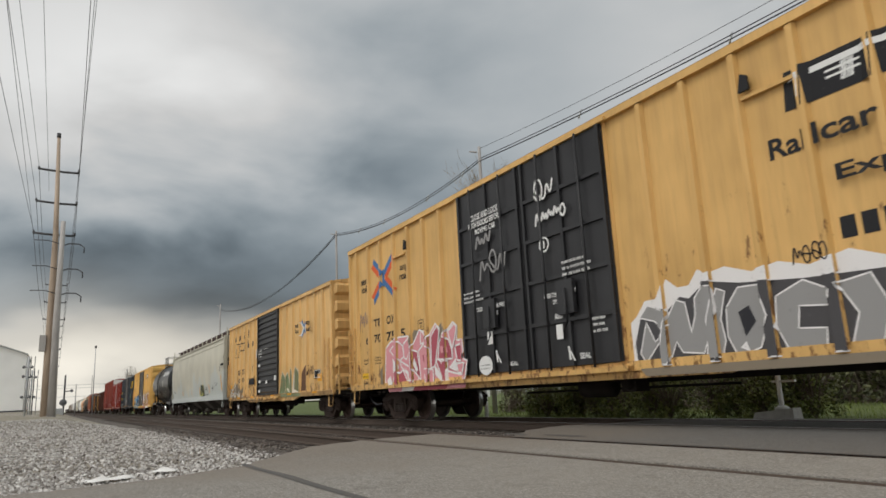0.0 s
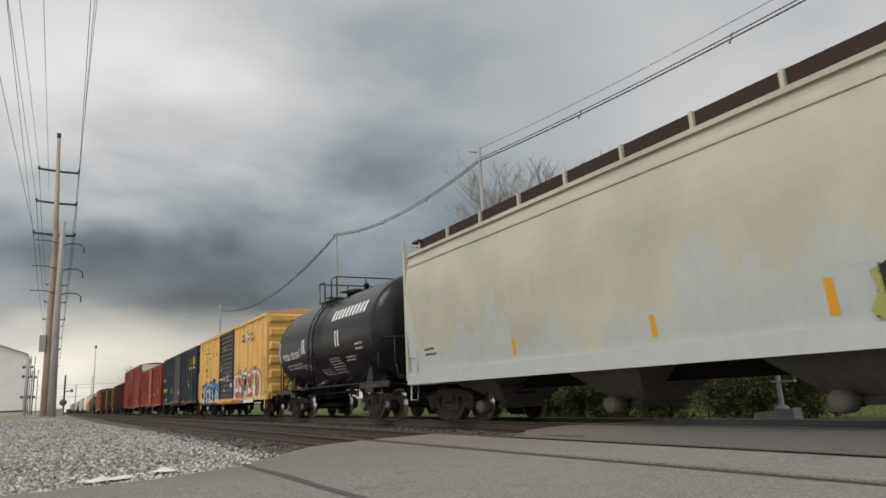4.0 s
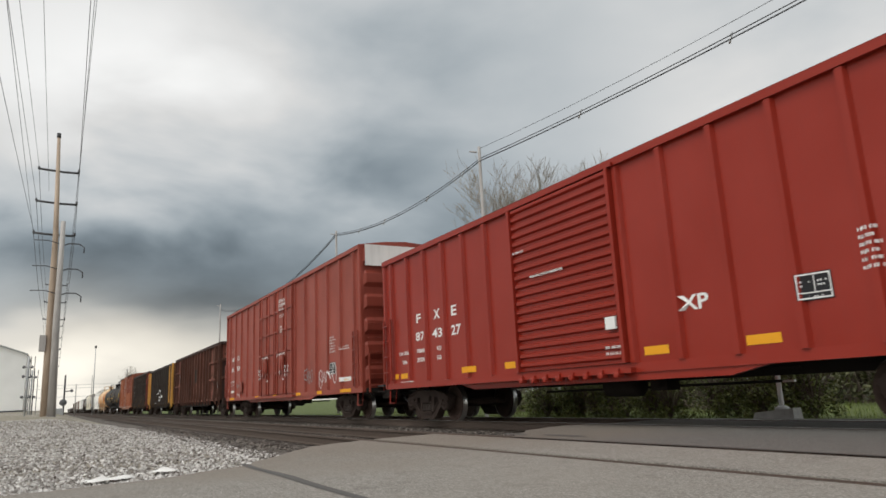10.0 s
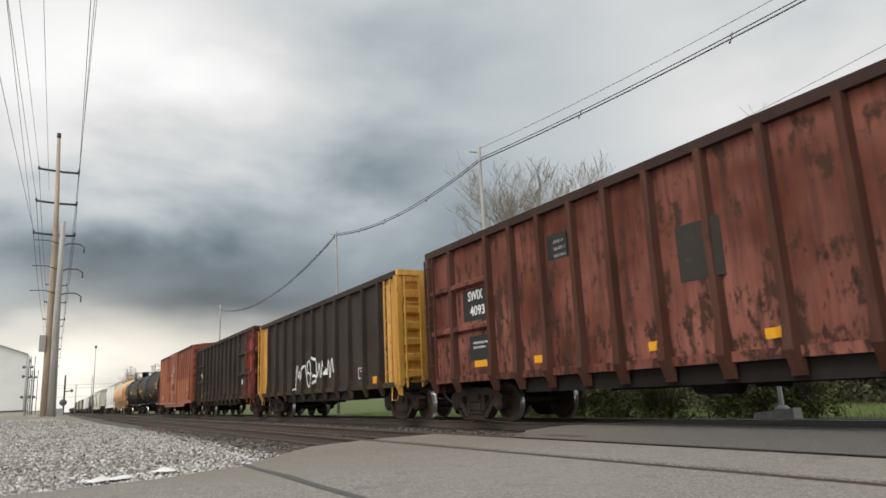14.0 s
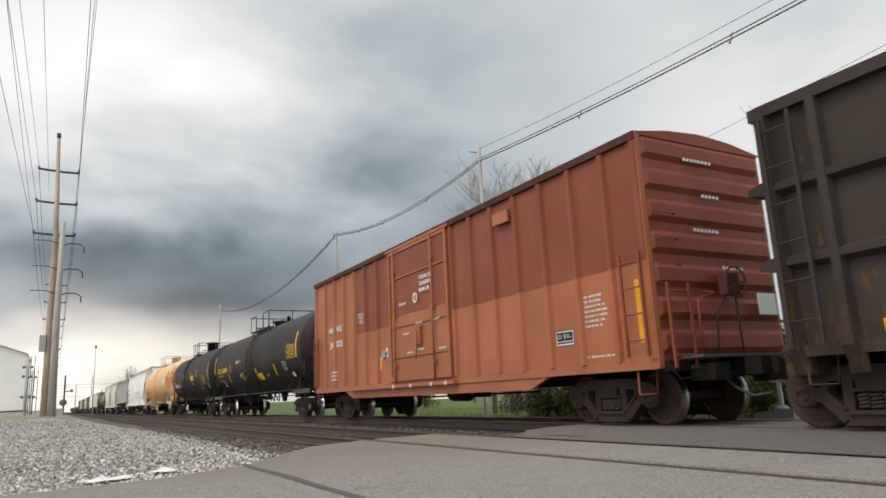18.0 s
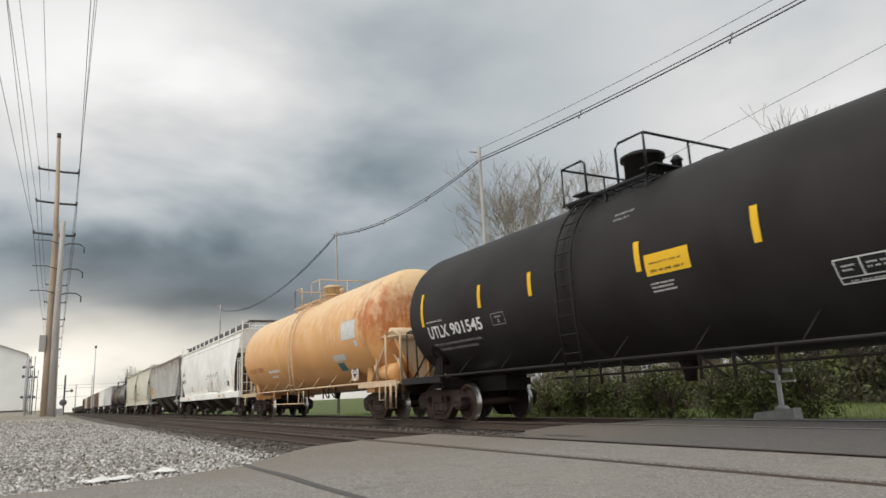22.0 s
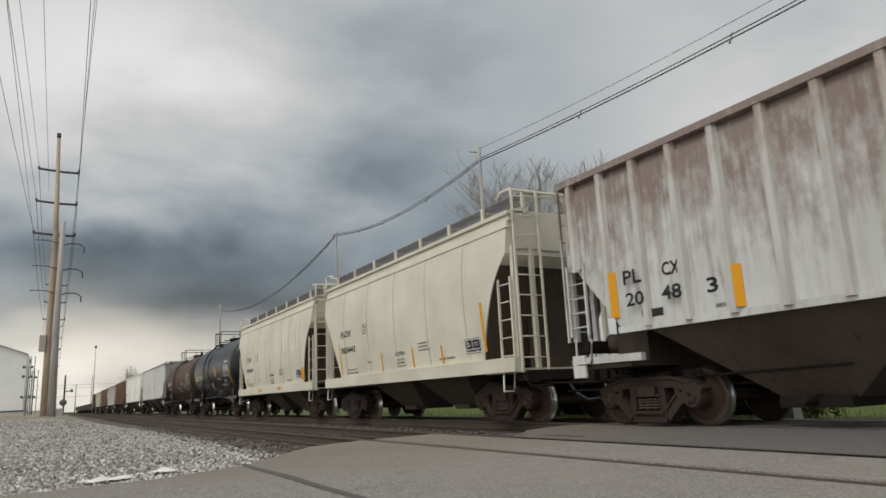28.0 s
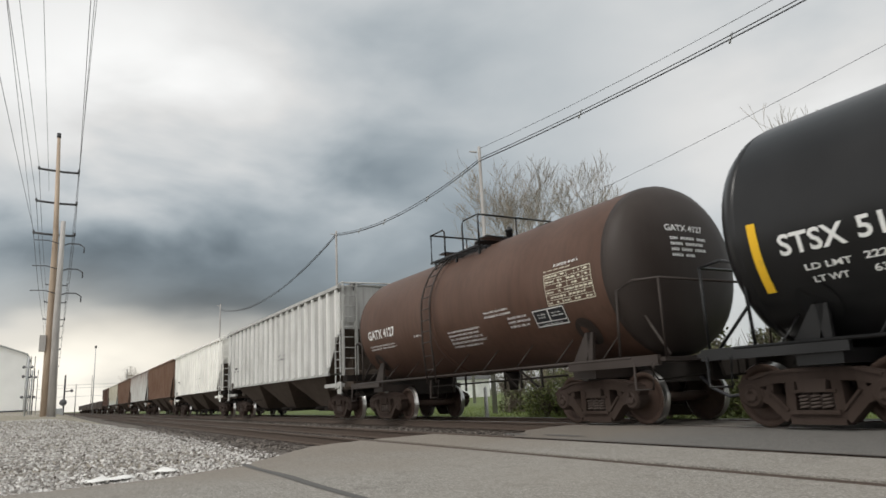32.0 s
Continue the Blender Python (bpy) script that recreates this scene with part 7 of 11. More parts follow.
        for k in range(nb + 1):
            part("bracket", br, frame_mt, car, "", (-hl + 0.02 + (2 * hl - 0.04) * k / nb, 0, 0))
        hatch = Geo().box(-hl + 1.2, hl - 1.2, -0.35, 0.35, eave + 0.1, eave + 0.24)
        part("roof_hatch", hatch, mt, car)
    # ends: posts, ladders and platform
    for e in (1, -1):
        for yy in (-1.42, 1.42) if closed_side else (-1.42, -0.95, 0.95, 1.42):
            part("end_post", Geo().box(min(e * (hl - 0.09), e * (hl + 0.01)), max(e * (hl - 0.09), e * (hl + 0.01)), yy - 0.04, yy + 0.04, sill - 0.1, slope_z + 0.25), frame_mt, car)
        part("end_sheet", Geo().box(min(e * (hl - 0.05), e * (hl - 0.03)), max(e * (hl - 0.05), e * (hl - 0.03)), -1.35, 1.35, slope_z + (0.02 if closed_side else 0.2), eave + 0.03), mt, car)
        part("end_platform", Geo().box(min(e * (hl - 1.3), e * (hl + 0.06)), max(e * (hl - 1.3), e * (hl + 0.06)), -1.42, 1.42, (1.1 if ribs else sill) - 0.14, (1.1 if ribs else sill) - 0.06), "slope" if ribs else frame_mt, car)
        if not far_off:
            ladder(car, e * (hl - 0.04) - 0.44 * (e > 0), e * (hl - 0.04) + 0.44 * (e < 0), -1.52, sill - 0.02, min(slope_z - 0.1, sill + 1.8), 5, frame_mt)
            ya = -0.98 if ribs else -0.82
            end_ladder(car, e * (hl + 0.12), -1.46, ya, sill - 0.1, wz, 9, frame_mt)
            for yy in () if bays == 4 else (-1.46, ya):
                part("handrail", Geo().tube([(e * (hl + 0.12), yy, eave - 0.25), (e * (hl + 0.11), yy, wz - 0.1), (e * (hl + 0.04), yy + 0.02, wz), (e * (hl - 0.3), yy + 0.03, wz), (e * (hl - 0.5), yy + 0.03, wz - 0.1)], 0.028, 6), frame_mt, car)
            if bays == 4:
                part("end_board", Geo().box(min(e * (hl - 0.15), e * (hl + 0.28)), max(e * (hl - 0.15), e * (hl + 0.28)), -1.15, 1.15, wz - 0.05, wz), walk_mt, car)
            else:
                part("handrail", Geo().tube([(e * (hl + 0.05), -1.45, wz - 0.02), (e * (hl + 0.05), 0.0, wz), (e * (hl + 0.05), 1.45, wz - 0.02)], 0.03, 6), frame_mt, car)
            if closed_side:
                part("corner_plate", Geo().box(min(e * (hl - 0.09), e * (hl + 0.02)), max(e * (hl - 0.09), e * (hl + 0.02)), -1.58, -1.40, sill, eave + 0.1), frame_mt, car)
            stirrup(car, e * (hl - 0.3), frame_mt, sill - 0.08)
            part("centre_strut", Geo().box(min(e * (hl - 0.9), e * (hl - 0.75)), max(e * (hl - 0.9), e * (hl - 0.75)), -0.5, 0.5, sill - 0.1, slope_z - 0.8), "slope", car)
        part("end_sill", Geo().box(min(e * (hl - 0.25), e * (hl + 0.12)), max(e * (hl - 0.25), e * (hl + 0.12)), -1.35, 1.35, sill - 0.3, sill - 0.1), "under", car)
    # outlets
    a = hl - outlet_in if not ribs else hl - slope_in - 0.5
    for k in range(bays):
        zb = 0.34
        if outlets:
            # separate funnels, each with its own round gate
            m, w0 = outlets[k], width(body_z) - 0.05
            foot = 0.3 if outlet_half < 1.2 else 0.62
            g = Geo().hexa(((m - foot, -0.45, zb), (m + foot, -0.45, zb), (m + foot, 0.45, zb), (m - foot, 0.45, zb), (m - outlet_half, -w0, body_z - 0.02), (m + outlet_half, -w0, body_z - 0.02), (m + outlet_half, w0, body_z - 0.02), (m - outlet_half, w0, body_z - 0.02)))
            fun = part("outlet_hopper", g, outlet_mt, car, "dusty outlet hopper")
            part("outlet_gate", Geo().box(m - 0.34, m + 0.34, -0.6, 0.6, zb - 0.06, zb + 0.05), "slope", fun)
            if foot < 0.5:
                part("outlet_cap", Geo().lathe([(0.03, -1.05), (0.13, -1.04), (0.15, -0.98), (0.15, -0.75), (0.09, -0.72), (0.09, -0.5)], "y", 14, (m, 0, zb + 0.0)), "slope_pale", fun, "pale round gate cap")
            if k and outlet_half < 1.2:
                p = outlets[k - 1]
                part("ridge_plate", Geo().prism([(p + 1.05, body_z - 0.02), (p + 0.62, body_z - 0.38), (m - 0.62, body_z - 0.38), (m - 1.05, body_z - 0.02)][::-1], -0.25, 0.25), "under", car)
            continue
        x0, x1 = -a + 2 * a * k / bays, -a + 2 * a * (k + 1) / bays
        m, w0 = (x0 + x1) / 2, width(body_z) - 0.05
        b = min(0.45, (x1 - x0) * 0.2)
        gap = 0.05 if ribs else outlet_gap * (x1 - x0)
        g = Geo().hexa(((m - b, -0.55, zb), (m + b, -0.55, zb), (m + b, 0.55, zb), (m - b, 0.55, zb), (x0 + gap, -w0, body_z - 0.02), (x1 - gap, -w0, body_z - 0.02), (x1 - gap, w0, body_z - 0.02), (x0 + gap, w0, body_z - 0.02)))
        part("outlet_hopper", g, outlet_mt, car, "dusty outlet hopper")
        if not far_off:
            part("outlet_gate", Geo().box(m - b - 0.05, m + b + 0.05, -0.75, 0.75, zb - 0.08, zb + 0.06).lathe([(0.05, -1.02), (0.07, -1.0), (0.07, -0.6), (0.05, -0.58)], "y", 10, (m, 0, zb + 0.02)), "under", car)
    running_gear(car, hl, inset, far_off, True)
    if not far_off:
        brake_gear(car, -hl + 1.1)
    skin = Skin(1.5, xs, 0.06, 0.085) if ribs else Skin(curve=width)
    return car, skin, hl, xs


# ---- tank cars ----
def tank_car(front, rear, radius, mt, label, end_mt=None, platform=(0.0, 1.3), rail_mt="tank_black", inset=1.75, bands=(), ladder_x=None, over=0.35, frame_mt=None, manway=0.14, zc=2.65, dx=(1.0, 0.0)):
    """Single-dome tank on stub sills with a top platform and a side ladder."""
    hl = (front - rear) / 2
    car = tagged(new("tank_car"), label, "freight car", "cars of the train")
    car.location = ((front + rear) / 2, TRACK_Y, 0)
    frame_mt = frame_mt or rail_mt
    R = radius
    dome = 0.62
    n = 48
    straight = hl - dome
    prof = [(R, -straight), (R, straight)]
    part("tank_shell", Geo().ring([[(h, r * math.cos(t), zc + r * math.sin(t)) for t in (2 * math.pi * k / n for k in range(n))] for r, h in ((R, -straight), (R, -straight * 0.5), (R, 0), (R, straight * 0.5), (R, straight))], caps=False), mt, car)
    for e in (1, -1):
        prof = [(R, e * straight), (R * 0.985, e * (straight + dome * 0.22)), (R * 0.93, e * (straight + dome * 0.46)), (R * 0.80, e * (straight + dome * 0.70)), (R * 0.58, e * (straight + dome * 0.88)), (R * 0.3, e * (straight + dome * 0.975)), (0.02, e * (straight + dome))]
        part("tank_head", Geo().lathe([(r, h) for r, h in prof], "x", n, (0, 0, zc)), end_mt or mt, car)
    for x in bands:
        part("band", Geo().ring([[(x + dx, (R + d) * math.cos(t), zc + (R + d) * math.sin(t)) for t in (2 * math.pi * k / n for k in range(n))] for dx, d in ((-0.1, 0.0), (-0.08, 0.018), (0.08, 0.018), (0.1, 0.0))], caps=False), mt, car)
    px, pw = platform
    pz = zc + math.sqrt(R * R - 0.81) + 0.10
    # platform, rails and manway on top
    plat = None
    for s in (-1, 1):
        g = Geo()
        for yy in (0.78, 0.90, 1.02, 1.12):
            g.box(px - pw, px + pw, min(s * yy - 0.02, s * yy + 0.02), max(s * yy - 0.02, s * yy + 0.02), pz - 0.04, pz)
        for k in range(int(2 * pw / 0.3) + 1):
            x = px - pw + 2 * pw * k / int(2 * pw / 0.3)
            g.box(x - 0.012, x + 0.012, min(s * 0.76, s * 1.14), max(s * 0.76, s * 1.14), pz - 0.05, pz - 0.042)
        for x in (px - pw + 0.1, px, px + pw - 0.1):
            g.box(x - 0.03, x + 0.03, min(s * 0.80, s * 0.86), max(s * 0.80, s * 0.86), zc + math.sqrt(R * R - 0.74) - 0.1, pz - 0.05)
            g.beam([(x, pz - 0.05), (x, zc + math.sqrt(R * R - 1.2) + 0.05)], 0.05, s * 1.04 - 0.02, s * 1.04 + 0.02)
        pl = part("platform", g, rail_mt, car, "grated top platform")
        plat = plat or pl
    hz, k = pz + 0.72, 0.62 * pw
    for e in (-1, 1):
        a, b = px + e * pw, px + e * (pw - k)
        for s in (-1, 1):
            y = s * 1.1
            part("handrail", Geo().tube([(a, y, pz - 0.04), (a, y, hz), (b + e * 0.08, y, hz), (b, y, hz - 0.08), (b, y, pz)], 0.024, 6), rail_mt, plat)
        part("handrail", Geo().tube([(a, -1.1, hz), (a, 1.1, hz)], 0.024, 6), rail_mt, plat)
        part("rail_post", Geo().tube([(a, 0.0, pz + 0.05), (a, 0.0, hz)], 0.02, 6), rail_mt, plat)
        for yy in (-0.6, 0.0, 0.6):
            part("cross_walk", Geo().box(min(a, a - e * 0.35), max(a, a - e * 0.35), yy - 0.28, yy + 0.28, zc + R + 0.02, zc + R + 0.05), rail_mt, plat)
    part("manway", Geo().lathe([(0.36, zc + R - 0.1), (0.36, zc + R + manway), (0.42, zc + R + manway), (0.42, zc + R + manway + 0.06), (0.3, zc + R + manway + 0.12), (0.02, zc + R + manway + 0.13)], "z", 20, (px, 0, 0)), rail_mt if manway < 0.45 else frame_mt, car)
    part("valve", Geo().lathe([(0.09, zc + R), (0.09, zc + R + 0.3), (0.12, zc + R + 0.32), (0.05, zc + R + 0.42)], "z", 10, (px + 0.7, 0.1, 0)), rail_mt, car)
    # side ladder that follows the shell
    lx = px - pw + 0.25 if ladder_x is None else ladder_x
    g = Geo()
    path = []
    for k in range(13):
        t = radians(62 - 10 * k)
        rr = R + 0.12
        if t > radians(-8):
            path.append((-rr * math.cos(t), zc + rr * math.sin(t)))
    path += [(-(R + 0.12), 1.9), (-(R + 0.02), 0.92)]
    for x in (lx - 0.22, lx + 0.22):
        g.tube([(x, a, b) for a, b in path], 0.024, 5)
    for (a, b), (c, d) in zip(path, path[1:]):
        m = max(1, round(math.hypot(c - a, d - b) / 0.32))
        for k in range(m):
            g.tube([(lx - 0.22, a + (c - a) * k / m, b + (d - b) * k / m), (lx + 0.22, a + (c - a) * k / m, b + (d - b) * k / m)], 0.015, 5)
    part("ladder", g, frame_mt, car)
    stirrup(car, lx, frame_mt, 1.0)
    # side walk rail, struts, stub sills, saddles
    rail = Geo().tube([(-hl + 0.2, -1.48, 1.08), (hl - 0.2, -1.48, 1.08)], 0.03, 6)
    for k in range(9):
        x = -hl + 0.9 + (2 * hl - 1.8) * k / 8
        rail.tube([(x, -1.48, 1.08), (x + 0.10, -R * 0.70, zc - R * 0.715)], 0.014, 5)
    part("safety_rail", rail, frame_mt, car)
    for e in (1, -1):
        x = e * (hl - max(1.25, ends_of(inset)[e < 0]))
        g = Geo()
        zs = zc - R * 0.66
        for s in (-1, 1):
            # a tapering web under a round pad that hugs the shell
            g.hexa(((x - 0.42, s * 1.22 - 0.03, 0.98), (x - 0.02, s * 1.22 - 0.03, 0.98), (x - 0.02, s * 1.22 + 0.03, 0.98), (x - 0.42, s * 1.22 + 0.03, 0.98), (x + 0.0, s * R * 0.75 - 0.03, zs), (x + 0.16, s * R * 0.75 - 0.03, zs), (x + 0.16, s * R * 0.75 + 0.03, zs), (x + 0.0, s * R * 0.75 + 0.03, zs)))
            g.hexa(((x + 0.08, s * 1.22 - 0.03, 0.98), (x + 0.18, s * 1.22 - 0.03, 0.98), (x + 0.18, s * 1.22 + 0.03, 0.98), (x + 0.08, s * 1.22 + 0.03, 0.98), (x + 0.04, s * R * 0.75 - 0.03, zs), (x + 0.2, s * R * 0.75 - 0.03, zs), (x + 0.2, s * R * 0.75 + 0.03, zs), (x + 0.04, s * R * 0.75 + 0.03, zs)))
            pad = []
            for k in range(20):
                t = 2 * math.pi * k / 20
                zz = zs + 0.02 + 0.24 * math.sin(t)
                pad.append((x + 0.1 + 0.27 * math.cos(t), s * (math.sqrt(R * R - (zz - zc) ** 2) + 0.02), zz))
            g.face(pad if s < 0 else pad[::-1])
        g.box(x - 0.3, x + 0.3, -1.30, 1.30, 0.80, 0.98)
        part("saddle", g, "under" if mt == "tank_dusty" else (mt if mt == "tank_orange" else frame_mt), car)
        part("stub_sill", Geo().box(min(e * (hl - 2.75), e * (hl + over)), max(e * (hl - 2.75), e * (hl + over)), -0.3, 0.3, 0.68, 1.1), "under", car)
        part("end_platform", Geo().box(min(e * (hl - 0.15), e * (hl + over + 0.1)), max(e * (hl - 0.15), e * (hl + over + 0.1)), -1.45, 1.45, 1.0, 1.06).box(min(e * (hl - 1.75), e * (hl + over)), max(e * (hl - 1.75), e * (hl + over)), -1.5, -1.42, 0.94, 1.10), frame_mt, car)
        part("end_rail", Geo().tube([(e * (hl - 0.5), -1.44, 1.06), (e * (hl - 0.45), -1.44, 2.2), (e * (hl - 0.1), -1.40, 2.32), (e * (hl + over), -1.3, 2.3), (e * (hl + over + 0.02), 1.3, 2.3), (e * (hl + over), 1.3, 1.06)], 0.024, 6), frame_mt, car)
        part("end_rail", Geo().tube([(e * (hl + over), -1.3, 1.06), (e * (hl + over), -1.3, 2.3)], 0.022, 6), frame_mt, car)
        part("brace", Geo().tube([(e * (hl + over - 0.05), -1.15, 1.1), (e * (hl - 0.55), -0.95, 2.1)], 0.025, 6), frame_mt, car)
        stirrup(car, e * (hl + 0.05), frame_mt, 1.0)
    part("bottom_outlet", Geo().lathe([(0.2, 1.1), (0.14, 0.92), (0.11, 0.8), (0.1, 0.68)], "z", 14, (0.3, 0, 0)), "under", car)
    g = Geo()
    for x in (-0.9, -0.35, 1.3, 1.9, 2.6):
        g.box(x - 0.02, x + 0.02, -0.95, -0.91, 0.70, 1.15)
    g.beam([(1.3, 1.05), (1.75, 0.72)], 0.03, -0.95, -0.91).beam([(1.9, 1.05), (2.45, 0.72)], 0.03, -0.95, -0.91)
    g.tube([(-2.2, -0.92, 0.86), (5.2 if hl > 6 else 3.4, -0.92, 0.9)], 0.022, 6)
    part("heater_pipe", g, "under", car)
    running_gear(car, hl, inset, False, False)
    return car, Skin(radius=R, zc=zc, dx=dx), hl


HEAD_CURVE = ((0.0, 1.0), (0.3, 0.975), (0.58, 0.88), (0.80, 0.70), (0.93, 0.46), (0.985, 0.22), (1.0, 0.0))


def head_x(hl, R, zc, y, z, lift=0.012):
    """How far out the dished leading head stands at a spot."""
    r = min(1.0, math.hypot(y, z - zc) / R)
    for (r0, h0), (r1, h1) in zip(HEAD_CURVE, HEAD_CURVE[1:]):
        if r <= r1:
            return hl - 0.62 + 0.62 * (h0 + (h1 - h0) * (r - r0) / (r1 - r0)) + lift
    return hl - 0.6


def head_lettering(car, hl, R, zc, s, y0, z0, y1, z1, mt="white"):
    v, f, a0, a1, b0, b1 = text_shape(s)
    g = Geo()
    for p in v:
        y, z = y0 + (p[0] - a0) / (a1 - a0) * (y1 - y0), z0 + (p[1] - b0) / (b1 - b0) * (z1 - z0)
        g.v.append((head_x(hl, R, zc, y, z), y, z))
    g.f, g.s = list(f), [False] * len(f)
    return part("lettering", g, mt, car)


def head_lines(car, hl, R, zc, rows, mt="white"):
    """Small unreadable writing on the head: rows of height, size and words from y to y."""
    g = Geo()
    for z, t, words in rows:
        for y0, y1 in words:
            n = max(2, round((y1 - y0) / (t * 0.8)))
            for k in range(n):
                ya = y0 + (y1 - y0) * k / n
                yb = ya + (y1 - y0) / n * 0.72
                g.face([(head_x(hl, R, zc, y, q), y, q) for y, q in ((ya, z), (yb, z), (yb, z + t), (ya, z + t))])
    return part("stencil", g, mt, car)


def stripe(car, skin, x0, z0, x1, z1, mt):
    """A conspicuity stripe that follows the shell."""
    patch(car, skin, x0, z0, x1, z1, mt, "stripe", 0.008)


def ring_mark(car, skin, x, z, r, mt="white"):
    """A small stencilled circle with a bar in it."""
    g = Geo()
    stroke(g, skin, [(x + r * math.cos(t), z + r * math.sin(t)) for t in (k * math.pi / 10 for k in range(21))], 0.035, 0.012)
    stroke(g, skin, [(x, z - r * 0.45), (x, z + r * 0.45)], 0.04, 0.013)
    part("emblem", g, mt, car)


# ---- the train, car by car from the front ----
CARS = []


def emblem_x(car, skin, x0, z0, x1, z1, a, b, w):
    """A crossed emblem of two-coloured arms with slanted tips."""
    cx, cz = (x0 + x1) / 2, (z0 + z1) / 2
    ga, gb = Geo(), Geo()
    for k, (ex, ez) in enumerate(((x0, z1), (x1, z1), (x0, z0), (x1, z0))):
        d = math.hypot(ex - cx, ez - cz)
        ux, uz = (ex - cx) / d, (ez - cz) / d
        nx, nz = -uz * w, ux * w
        if nz < 0:
            nx, nz = -nx, -nz
        for s, g in ((1, ga if ez > cz else gb), (-1, gb if ez > cz else ga)):
            p0, p1 = (cx + ux * 0.7 * w, cz + uz * 0.7 * w), (ex, ez)
            n = 8
            for i in range(n):
                u, v = i / n, (i + 1) / n
                tip0, tip1 = 0, (0.5 * w if i == n - 1 else 0)
                q = [(p0[0] + (p1[0] - p0[0]) * u, p0[1] + (p1[1] - p0[1]) * u), (p0[0] + (p1[0] - p0[0]) * v - ux * tip1, p0[1] + (p1[1] - p0[1]) * v - uz * tip1), (p0[0] + (p1[0] - p0[0]) * v + s * nx, p0[1] + (p1[1] - p0[1]) * v + s * nz), (p0[0] + (p1[0] - p0[0]) * u + s * nx, p0[1] + (p1[1] - p0[1]) * u + s * nz)]
                g.face([skin.at(*c, 0.006 + 0.0008 * k + (0.0004 if s > 0 else 0)) for c in q])
    part("emblem", ga, a, car, "crossed two-coloured arrow emblem")
    part("emblem", gb, b, car)
    g = Geo()
    stroke(g, skin, [(cx, cz - 1.1 * w), (cx, cz + 1.1 * w)], w * 0.9, 0.0105)
    part("emblem", g, a, car)


def block_word(car, skin, spots, h, mt, slant=0.18):
    """A trade mark as plain slanted blocks in its colour."""
    for x, z, w in spots:
        patch(car, skin, x, z, x + w, z + h, mt, "emblem_block", 0.006, slant)


def track_emblem(car, skin, x0, z0, x1, z1, mt):
    """An open rail-shaped outline."""
    w, h = x1 - x0, z1 - z0
    g = Geo()
    p = ((0.0, 0.03), (0.12, 1.0), (1.0, 0.93), (0.94, 0.41), (0.57, 0.41), (0.65, 0.77), (0.43, 0.81), (0.33, 0.0), (0.0, 0.03))
    for a, b in zip(p, p[1:]):
        stroke(g, skin, [(x0 + w * a[0], z0 + h * a[1]), (x0 + w * b[0], z0 + h * b[1])], 0.05, 0.006)
    part("emblem", g, mt, car, "rail-shaped outline emblem")


